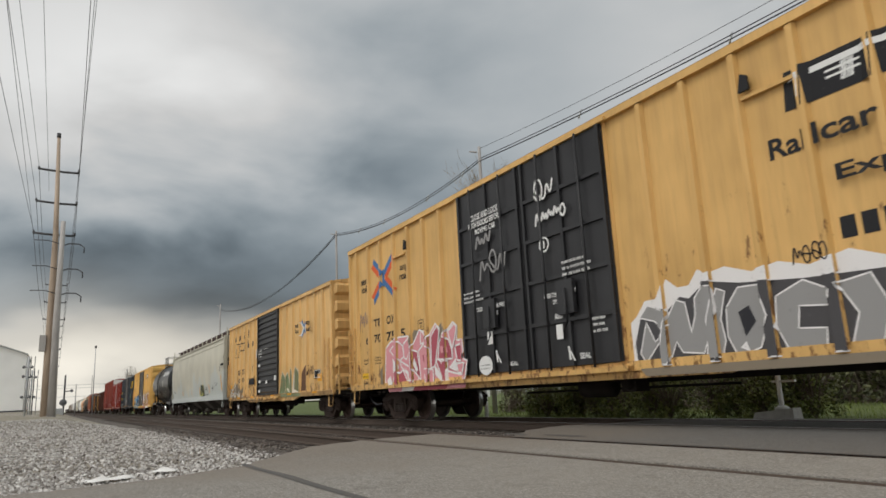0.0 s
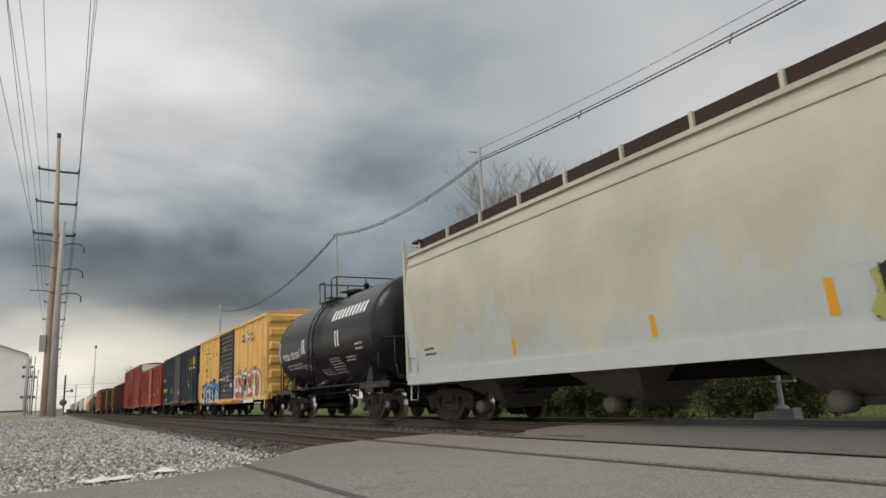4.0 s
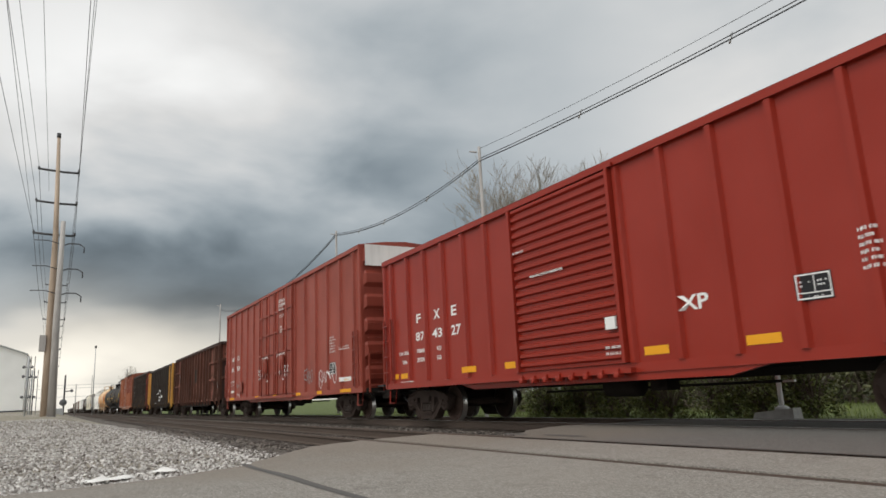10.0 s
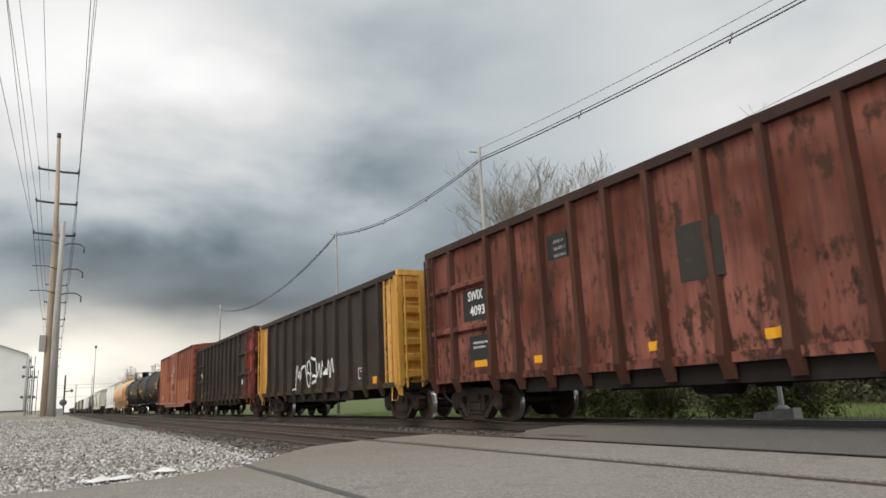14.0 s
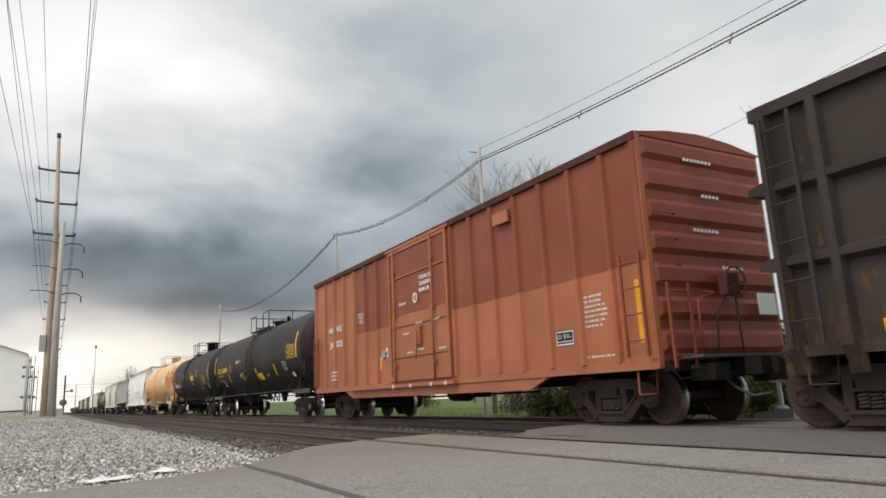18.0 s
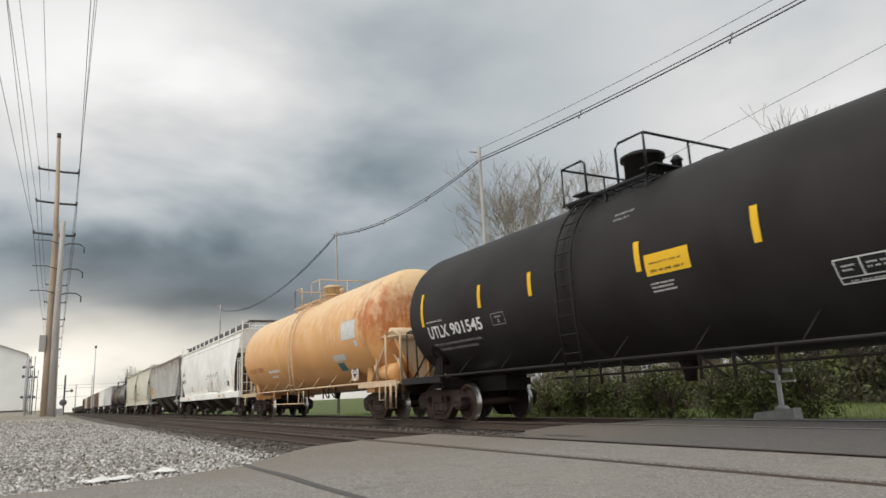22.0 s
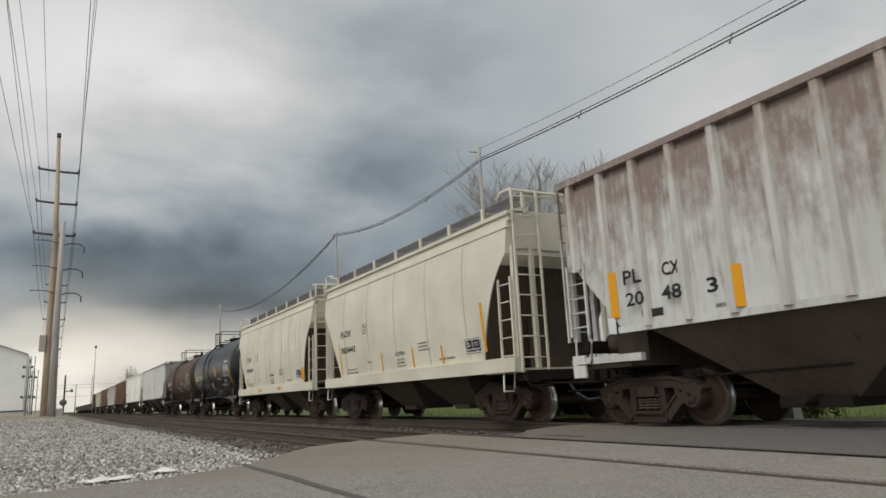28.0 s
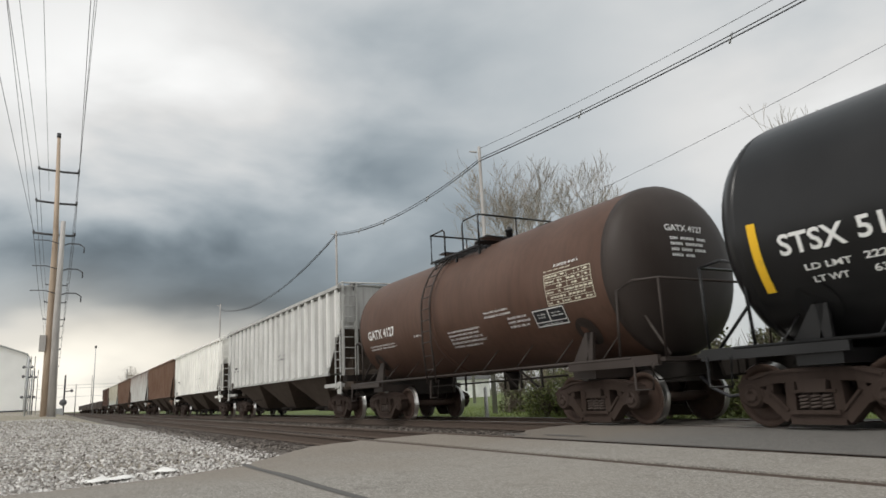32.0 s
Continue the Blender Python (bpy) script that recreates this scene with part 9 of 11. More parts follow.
def car_black_tank():
    car, sk, hl = tank_car(-58.1, -68.4, 1.66, "tank_black", "black tank car with white lettering and white stripes", platform=(-0.33, 0.88), dx=(0.95, 0.2), bands=(-0.55,), ladder_x=-0.35, inset=(1.5, 0.97))
    for s, a, b, c, d in (("STSX", -4.5, 2.2, -3.55, 2.45), ("52150", -3.4, 2.22, -2.42, 2.48), ("LD LMT", -4.25, 1.93, -3.8, 2.0), ("223100 LB", -3.65, 1.94, -3.0, 2.02), ("101150 KG", -2.9, 1.96, -2.3, 2.04), ("LT WT", -4.2, 1.80, -3.85, 1.87), ("62900 LB", -3.6, 1.81, -3.0, 1.89), ("28550 KG", -2.9, 1.83, -2.3, 1.91)):
        lettering(car, sk, s, a, b, c, d, "white")
    for x in (-1.98, -1.78, 1.62, 1.86):
        stripe(car, sk, x, 2.33, x + 0.12, 2.85, "white")
    stripe(car, sk, -4.95, 2.15, -4.85, 2.95, "white")
    block_word(car, sk, [(1.1 + 0.31 * k, 3.18, 0.2) for k in range(10)], 0.28, "white", 0.1)
    outline(car, sk, -2.32, 2.3, -2.06, 2.55, "white", 0.016)
    for a, b, c, d, n in ((-2.25, 1.72, -1.1, 1.97, 4), (0.7, 1.46, 1.93, 2.03, 6), (2.25, 1.8, 3.13, 2.0, 2), (-0.6, 1.44, 0.5, 1.7, 3), (3.3, 2.1, 4.0, 2.4, 2)):
        bars(car, sk, a, b, c, d, n, "white", int(a * 10))
    CARS.append(car)


def car_yellow_clean():
    car, sk, hl, xs = boxcar(-70.03, -85.6, 4.52, 0.90, "yellow_c", 7, 7, (-1.55, 1.68), "bright yellow box car with brown ribbed door and coloured graffiti", "brown_door", "corr", 6, inset=1.68, pitch=0.875)
    rail_marks(car, sk, (("RB", -5.69, 2.56, -5.11, 2.82), ("OX", -4.81, 2.57, -4.33, 2.83), ("34", -5.5, 2.24, -5.1, 2.45), ("184", -4.85, 2.2, -4.34, 2.42), ("next", 3.36, 3.8, 3.86, 3.96), ("load", 3.36, 3.58, 3.86, 3.76), ("any", 5.12, 3.72, 5.56, 3.88), ("road", 5.12, 3.5, 5.62, 3.68), ("2010", -7.34, 2.70, -6.91, 2.84)), 3.86)
    emblem_x(car, sk, 4.25, 3.5, 4.85, 4.05, "logo_blue", "white", 0.06)
    bubble_word(car, sk, ((-6.95, -5.55, 1.95, 0.22), (-5.8, -4.85, 1.82, 0.0), (-5.1, -3.9, 2.0, 0.05), (-4.15, -2.9, 2.1, 0.0), (-3.1, -1.7, 1.85, 0.5)), 0.70, 1.55, "g_navy", "g_sky", "g_blue", "blue and pale blue bubble-letter graffiti")
    piece(car, sk, [
        ("g_mauve", 0, [(1.75, 2.1), (2.5, 2.22), (2.75, 2.34), (3.1, 2.1), (3.7, 2.22), (3.95, 2.38), (4.2, 2.25), (4.65, 2.12), (4.9, 2.32), (5.2, 2.25), (5.6, 2.34), (6.1, 2.3), (6.5, 2.12), (6.85, 1.85), (6.85, 0.86), (1.75, 0.86)]),
        ("g_white", 0, [(1.75, 2.02), (2.46, 2.12), (3.08, 1.98), (3.19, 2.25), (3.79, 2.12), (4.32, 2.22), (4.58, 1.98), (5.32, 2.17), (5.8, 2.12), (6.26, 2.12), (6.6, 1.85), (6.7, 1.28), (6.6, 0.86), (1.75, 0.86)]),
        ("g_brick", 1, [(1.82, 1.94), (2.46, 2.04), (3.10, 1.88), (3.16, 1.41), (2.59, 1.38), (1.85, 1.40)]),
        ("g_brick", 1, [(1.80, 1.23), (2.46, 1.3), (3.23, 1.19), (3.16, 0.90), (1.87, 0.90)]),
        ("g_white", 1, [(2.42, 1.98), (2.62, 1.96), (2.68, 1.55), (2.95, 1.42), (2.6, 1.36), (2.36, 1.6)]),
        ("g_brick", 1, [(4.42, 1.98), (4.69, 1.90), (5.31, 2.08), (5.50, 1.98), (5.48, 1.65), (5.30, 1.34), (4.87, 1.3), (4.49, 1.38)]),
        ("g_brick", 1, [(4.17, 1.06), (4.85, 1.18), (5.43, 1.17), (5.46, 0.90), (4.38, 0.90)]),
        ("g_brick", 1, [(5.66, 2.02), (6.2, 2.02), (6.48, 1.78), (6.52, 1.3), (6.40, 0.95), (6.05, 0.95), (6.1, 1.4), (5.9, 1.62), (5.7, 1.5)]),
        ("g_white", 1, [(4.95, 1.86), (5.12, 1.92), (5.16, 1.45), (4.98, 1.45)]),
        ("g_mauve", 0, [(3.3, 1.57), (3.7, 1.56), (3.67, 0.90), (3.21, 0.90)]),
        ("g_black", 0, [(3.15, 2.03), (4.32, 1.98), (4.51, 1.77), (4.38, 1.24), (3.75, 1.26), (3.62, 1.72)]),
        ("g_white", 0, [(3.45, 1.91), (4.09, 1.92), (4.18, 1.79), (3.64, 1.83)]),
        ("g_black", 0, [(3.95, 1.90), (4.03, 1.90), (4.02, 1.81), (3.95, 1.82)]),
        ("g_white", 0, [(4.04, 1.6), (4.13, 1.31), (3.95, 1.33)]),
        ("g_black", 0, [(4.47, 1.81), (5.06, 1.28), (5.01, 1.22), (4.42, 1.72)]),
        ("g_brick", 0, [(5.75, 0.98), (5.95, 1.0), (5.95, 1.3), (5.8, 1.35)]),
        ("g_lime", 0, [(5.5, 1.62), (5.74, 1.62), (5.74, 1.42), (5.5, 1.42)]),
    ], "g_white", 0.05, "red graffiti letters with white and mauve edges round a black face")
    for x0, x1, z in ((2.0, 2.4, 1.0), (3.9, 4.4, 0.98), (5.6, 5.9, 1.75), (6.1, 6.4, 1.25), (2.7, 3.1, 1.65)):
        tag_scribble(car, Skin(1.60), x0, z, x1, z + 0.22, 2, "g_black", int(x0 * 10), 0.025, "black drawn lines in the graffiti")
    piece(car, Skin(1.572), [("g_brick", 0, [(1.8, 0.84), (3.1, 0.84), (3.1, 0.70), (1.85, 0.70)]), ("g_mauve", 0, [(3.1, 0.84), (3.7, 0.84), (3.7, 0.70), (3.1, 0.70)]), ("g_white", 0, [(3.7, 0.84), (5.6, 0.84), (5.5, 0.70), (3.7, 0.70)])], "g_white", 0.03, "spray paint on the sill")
    tag_scribble(car, sk, -1.3, 1.85, 0.1, 2.1, 6, "white", 14, 0.035)
    tag_scribble(car, sk, 0.4, 1.8, 0.8, 2.3, 2, "white", 15, 0.035)
    tag_scribble(car, sk, -0.5, 1.3, 0.0, 1.5, 3, "white", 16, 0.025)
    tag_scribble(car, sk, -7.5, 3.98, -6.9, 4.3, 4, "g_mauve", 17, 0.02)
    tag_scribble(car, sk, -7.4, 2.3, -6.9, 2.6, 4, "g_mauve", 18, 0.02)
    bars(car, sk, -0.6, 3.5, 0.3, 3.62, 1, "white")
    bars(car, sk, -1.4, 2.85, -1.0, 3.0, 1, "white", 2)
    bars(car, sk, -1.4, 2.4, -0.8, 2.7, 3, "white", 3)
    for k in range(3):
        bars(car, sk, 7.15, 1.1 + 0.22 * k, 7.55, 1.25 + 0.22 * k, 1, "black", k)
    CARS.append(car)


def car_slate():
    car, sk, hl, xs = boxcar(-86.95, -102.1, 4.46, 0.95, "slate", 8, 8, (-1.55, 1.55), "dark slate-blue box car with stamped side ribs and a rusty door", "rust_door", "corr", 6, door_ribs=20, dimples=7, drop=0.1, inset=(1.63, 1.34))
    for x0, x1 in ((4.82, 5.42), (5.56, 6.12), (6.26, 6.92)):
        patch(car, sk, x0, 3.08, x1, 3.22, "mark_yellow", "emblem_block", 0.04)
    for x0, x1 in ((4.86, 5.38), (5.60, 6.08), (6.30, 6.88)):
        w = (x1 - x0) * 0.27
        for a, b, c, d in ((x0, 3.34, x0 + w, 3.84), (x1 - w, 3.34, x1, 3.84), (x0 + w, 3.34, x1 - w, 3.45), (x0 + w, 3.73, x1 - w, 3.84)):
            patch(car, sk, a, b, c, d, "mark_yellow", "emblem_block", 0.04, 0, "yellow open emblem block")
    for s, a, b, c, d in (("CS", -6.77, 2.58, -6.17, 2.86), ("XT", -6.03, 2.58, -5.46, 2.88), ("50", -6.75, 1.83, -6.24, 2.11), ("31", -6.01, 1.83, -5.51, 2.11), ("60", -5.31, 1.83, -4.7, 2.12), ("R", -2.12, 1.42, -2.0, 1.52), ("SD-X", -2.2, 1.28, -1.92, 1.38)):
        lettering(car, sk, s, a, b, c, d, "mark_yellow", lift=0.042)
    outline(car, sk, -4.43, 2.24, -4.11, 2.52, "white", 0.016)
    table(car, sk, 4.76, 1.45, 5.30, 1.77, "white", "black")
    patch(car, sk, -3.21, 1.65, -2.47, 2.06, "teal", "patch", 0.042, 0, "teal repaint patch")
    patch(car, sk, 4.2, 2.1, 4.75, 2.45, "teal", "patch", 0.042)
    patch(car, sk, 6.22, 1.12, 6.89, 1.32, "teal", "patch", 0.042)
    patch(car, sk, 4.75, 1.98, 5.0, 2.12, "g_lime", "patch", 0.044, 0, "lime-green sprayed mark")
    patch(car, sk, -6.75, 1.0, -6.2, 1.2, "teal", "patch", 0.042)
    bars(car, sk, 5.57, 1.6, 6.07, 1.98, 5, "mark_yellow")
    bars(car, sk, -6.7, 1.3, -6.2, 1.55, 3, "mark_yellow", 4)
    bars(car, sk, -5.9, 1.35, -5.5, 1.55, 2, "mark_yellow", 5)
    tag_scribble(car, sk, -6.0, 1.1, -5.3, 1.36, 4, "white", 19, 0.04)
    for x0, x1 in ((-5.87, -4.82), (-3.48, -2.86), (5.0, 5.77), (2.3, 2.65), (-1.2, -0.7), (0.2, 0.8)):
        reflector(car, sk, x0, 0.96, x1, 1.08)
    reflector(car, sk, 7.2, 1.3, 7.3, 2.3)
    for x, z in ((-1.2, 2.75), (-1.0, 1.35), (1.1, 1.35)):
        patch(car, sk, x, z, x + 0.07, z + 0.08, "white", "patch", 0.02)
    CARS.append(car)


def car_oxide_red():
    car, sk, hl, xs = boxcar(-103.67, -118.8, 4.36, 0.95, "red_fxe", 6, 6, (-1.32, 1.62), "clean glossy oxide-red box car with a ribbed door and white lettering", "red_fxe", "corr", 10, end_depth=0.11, inset=1.43, pitch=0.95, door_ribs=19)
    for s, a, b, c, d in (("F", -5.72, 2.45, -5.48, 2.68), ("X", -4.80, 2.45, -4.50, 2.68), ("E", -3.95, 2.43, -3.71, 2.67), ("87", -5.78, 2.0, -5.30, 2.22), ("43", -4.90, 2.0, -4.42, 2.22), ("27", -3.99, 1.98, -3.55, 2.21), ("XP", 2.71, 1.68, 3.21, 1.90), ("LIM. CGA", -6.62, 1.69, -6.07, 1.78), ("TARA", -6.6, 1.47, -6.25, 1.56), ("70600", -5.62, 1.69, -5.22, 1.79), ("29200", -5.61, 1.47, -5.21, 1.57), ("KG", -4.7, 1.69, -4.5, 1.79), ("KG", -4.7, 1.47, -4.5, 1.57)):
        lettering(car, sk, s, a, b, c, d, "white")
    table(car, sk, 4.55, 1.56, 4.98, 1.9, "black", "white")
    bars(car, sk, 5.36, 1.82, 5.68, 2.35, 6, "white")
    bars(car, sk, -1.2, 3.3, -0.7, 3.4, 1, "white", 1)
    bars(car, sk, -0.7, 2.75, 0.5, 2.85, 1, "white", 2)
    bars(car, sk, 1.2, 1.15, 1.55, 1.35, 2, "white", 3)
    bars(car, sk, -6.7, 1.0, -5.9, 1.06, 1, "white", 4)
    for x0, x1 in ((1.91, 2.4), (3.72, 4.23), (-6.71, -6.08), (-7.3, -6.86), (-3.6, -3.0), (-1.9, -1.4), (6.4, 6.9)):
        reflector(car, sk, x0, 1.10, x1, 1.23)
    CARS.append(car)


def car_tall_red():
    car, sk, hl, xs = boxcar(-120.5, -139.0, 5.27, 0.92, "red_nk", 6, 6, (-2.35, 2.62), "tall faded red box car with double doors and white end", "red_nk", "double", 6, inset=2.36, pitch=1.2)
    for s, a, b, c, d in (("NK", -8.03, 2.76, -7.53, 2.99), ("CR", -6.94, 2.78, -6.44, 3.0), ("66", -8.05, 2.26, -7.64, 2.5), ("389", -6.96, 2.27, -6.38, 2.49), ("LD LMT", -8.29, 1.71, -7.9, 1.81), ("206800", -7.77, 1.72, -7.37, 1.82), ("LT WT", -8.3, 1.54, -7.93, 1.63), ("79200", -7.69, 1.55, -7.37, 1.64), ("CLOSE AND LOCK", 0.80, 4.62, 1.72, 4.74), ("BOTH DOORS BEFORE", 0.70, 4.44, 1.80, 4.56), ("MOVING CAR", 0.92, 4.28, 1.55, 4.38), ("OPEN THIS DOOR FIRST", 0.58, 2.46, 1.74, 2.56), ("CLOSE THIS DOOR FIRST", -1.88, 2.46, -0.74, 2.56), ("UNLATCH", 1.62, 1.96, 2.24, 2.06), ("TO CLOSE", 1.64, 1.80, 2.22, 1.90), ("DOOR", 1.66, 1.64, 2.05, 1.74), ("UNLATCH", -2.28, 1.96, -1.70, 2.06), ("TO CLOSE", -2.26, 1.80, -1.72, 1.90), ("DOOR", -2.26, 1.64, -1.9, 1.74), ("SEAL", 1.4, 1.5, 1.66, 1.58), ("SEAL", -0.9, 1.5, -0.64, 1.58)):
        lettering(car, sk, s, a, b, c, d, "white", lift=0.012)
    bars(car, sk, 1.0, 4.0, 1.7, 4.14, 2, "white", 3, 0.012)
    patch(car, sk, 1.0, 1.75, 1.16, 1.98, "white", "data_panel", 0.012)
    patch(car, sk, -1.5, 1.75, -1.34, 1.98, "white", "data_panel", 0.012)
    ring_mark(car, sk, 1.2, 3.52, 0.12)
    for x in (-8.27, 7.44):
        patch(car, sk, x, 1.2, x + 0.86, 1.33, "white", "data_panel", 0.006)
        bars(car, sk, x + 0.05, 1.23, x + 0.8, 1.31, 1, "mark_yellow", 2, 0.009)
    for x0, x1 in ((-8.33, -7.38), (2.85, 3.36), (-0.29, 0.2), (-3.25, -2.61), (7.4, 8.33), (5.2, 5.7)):
        reflector(car, sk, x0, 0.86, x1, 0.97)
    table(car, sk, 6.39, 1.46, 6.96, 1.85, "black", "white")
    bars(car, sk, 6.41, 2.18, 6.98, 2.75, 6, "white", 4)
    bars(car, sk, 7.4, 2.2, 8.2, 2.35, 2, "white", 5)
    bars(car, sk, -6.9, 0.98, -6.2, 1.2, 3, "white", 6)
    tag_scribble(car, sk, 5.3, 0.98, 7.1, 1.85, 4, "g_white", 22, 0.03)
    tag_scribble(car, sk, 3.9, 1.22, 4.7, 1.82, 3, "g_grey", 23, 0.03)
    tag_scribble(car, sk, -8.2, 3.1, -7.5, 3.5, 5, "g_faint", 24, 0.016)
    tag_scribble(car, sk, -8.95, 2.6, -8.5, 3.0, 4, "g_faint", 25, 0.016)
    tag_scribble(car, sk, -8.85, 1.2, -8.55, 1.75, 2, "g_white", 26, 0.025)
    tag_scribble(car, sk, -7.0, 1.35, -6.3, 1.7, 5, "g_grey", 27, 0.02)
    part("end_panel", Geo().box(hl + 0.125, hl + 0.14, -1.45, 1.45, 4.62, 5.28), "white_end", car, "stained white panel on the end")
    part("route_board", Geo().box(-6.1, -5.6, -1.62, -1.59, 1.2, 1.7), "red_nk", car)
    CARS.append(car)


def car_rust_gondola():
    car, sk, hl, xs = gondola(-141.0, -156.9, 4.08, 0.98, "gon_red", 15, "battered rust-red high-side gondola with heavy side posts", "gon_dark_end", bays=2, bulged=True, inset=(1.03, 1.2), post_mt="gon_post", posts=[-7.87, -6.85, -5.3, -4.4, -3.45, -2.5, -1.6, -0.65, 0.39, 1.39, 2.45, 3.45, 4.33, 5.2, 6.75, 7.87])
    patch(car, sk, -6.46, 2.22, -5.3, 2.92, "patch_dark", "patch", 0.004)
    for s, a, b, c, d in (("SWIX", -6.23, 2.66, -5.62, 2.88), ("4093", -6.17, 2.32, -5.57, 2.54)):
        lettering(car, sk, s, a, b, c, d, "white", lift=0.009)
    patch(car, sk, -6.28, 1.35, -5.3, 1.88, "patch_dark", "patch", 0.004)
    bars(car, sk, -6.1, 1.6, -5.5, 1.8, 2, "white", 1, 0.009)
    patch(car, sk, -3.30, 3.02, -2.58, 3.5, "patch_dark", "patch", 0.004)
    bars(car, sk, -3.1, 3.05, -2.75, 3.45, 3, "g_grey", 2, 0.009)
    patch(car, sk, -0.25, 2.1, 0.55, 2.95, "patch_moss", "patch", 0.004)
    table(car, sk, 4.62, 1.5, 5.0, 1.95, "black", "white")
    patch(car, sk, 6.86, 1.55, 7.55, 2.05, "patch_dark", "patch", 0.004)
    bars(car, sk, 6.95, 1.62, 7.5, 1.98, 3, "white", 3, 0.009)
    for z in (2.2, 3.15):
        patch(car, sk, 7.3, z, 7.55, z + 0.6, "patch_moss", "patch", 0.004)
    for x0, x1, z in ((-6.1, -5.6, 1.2), (-3.95, -3.55, 1.16), (6.0, 6.6, 1.28), (1.0, 1.45, 1.16), (-1.02, -0.6, 1.16), (3.2, 3.5, 1.16)):
        reflector(car, sk, x0, z, x1, z + 0.14)
    CARS.append(car)


def car_black_gondola_yellow():
    car, sk, hl, xs = gondola(-158.7, -172.75, 4.0, 0.98, "gon_black", 12, "weathered black gondola with chipped yellow ends", "gon_yel", "gon_yel", 0.85, corrugated_end=7, inset=(0.88, 0.95))
    tag_scribble(car, sk, -2.2, 1.05, 2.2, 2.35, 7, "white", 31, 0.07, "tall white sprayed scrawl")
    for z in (2.05, 2.3):
        bars(car, sk, -5.1, z, -4.5, z + 0.2, 1, "white", 5)
    outline(car, sk, 4.03, 1.22, 4.6, 1.55, "white", 0.03)
    reflector(car, sk, 5.1, 1.05, 5.4, 1.25)
    reflector(car, sk, -6.2, 1.05, -5.8, 1.2)
    CARS.append(car)


def car_black_gondola_red():
    car, sk, hl, xs = gondola(-174.15, -188.26, 4.16, 0.98, "gon_black", 14, "weathered black-brown high-side gondola with one scuffed red end", "gon_redend", bays=2, bulged=True, rear_mt="gon_black", inset=(1.17, 0.67), posts=[-6.98, -6.3, -4.93, -3.92, -2.9, -1.86, -0.83, 0.1, 1.13, 2.17, 3.2, 4.23, 5.75, 6.98])
    part("side_panel", Geo().box(hl - 1.3, hl, -1.478, -1.472, 0.98, 4.1), "gon_redend", car, "scuffed red end bay")
    part("corner_plate", Geo().box(hl - 0.02, hl + 0.04, -1.56, -1.46, 0.98, 4.1), "gon_redend", car)
    patch(car, sk, hl - 0.85, 2.15, hl - 0.25, 2.9, "patch_scarlet", "patch", 0.012, 0, "brighter red patch")
    for s, a, b, c, d in (("SWIX", -5.63, 2.58, -5.0, 2.8), ("14153", -5.6, 2.34, -4.96, 2.54)):
        lettering(car, sk, s, a, b, c, d, "white")
    for x0, x1 in ((-5.95, -5.4), (-2.25, -1.9), (-0.29, 0.05), (0.69, 1.11), (1.72, 2.16)):
        reflector(car, sk, x0, 1.12, x1, 1.26)
    outline(car, sk, 3.42, 1.82, 4.08, 2.32, "patch_red", 0.02, False)
    outline(car, sk, 3.42, 1.30, 4.08, 1.74, "patch_red", 0.02, False)
    patch(car, sk, 4.54, 1.58, 4.78, 1.82, "white", "data_panel", 0.006)
    patch(car, sk, -1.2, 2.7, -0.7, 3.3, "patch_dark", "patch", 0.005)
    bars(car, sk, 3.6, 2.2, 4.0, 2.6, 4, "g_grey", 3)
    bars(car, sk, 3.6, 1.02, 4.3, 1.12, 1, "white", 4)
    reflector(car, sk, 5.4, 1.05, 5.7, 1.3)
    CARS.append(car)


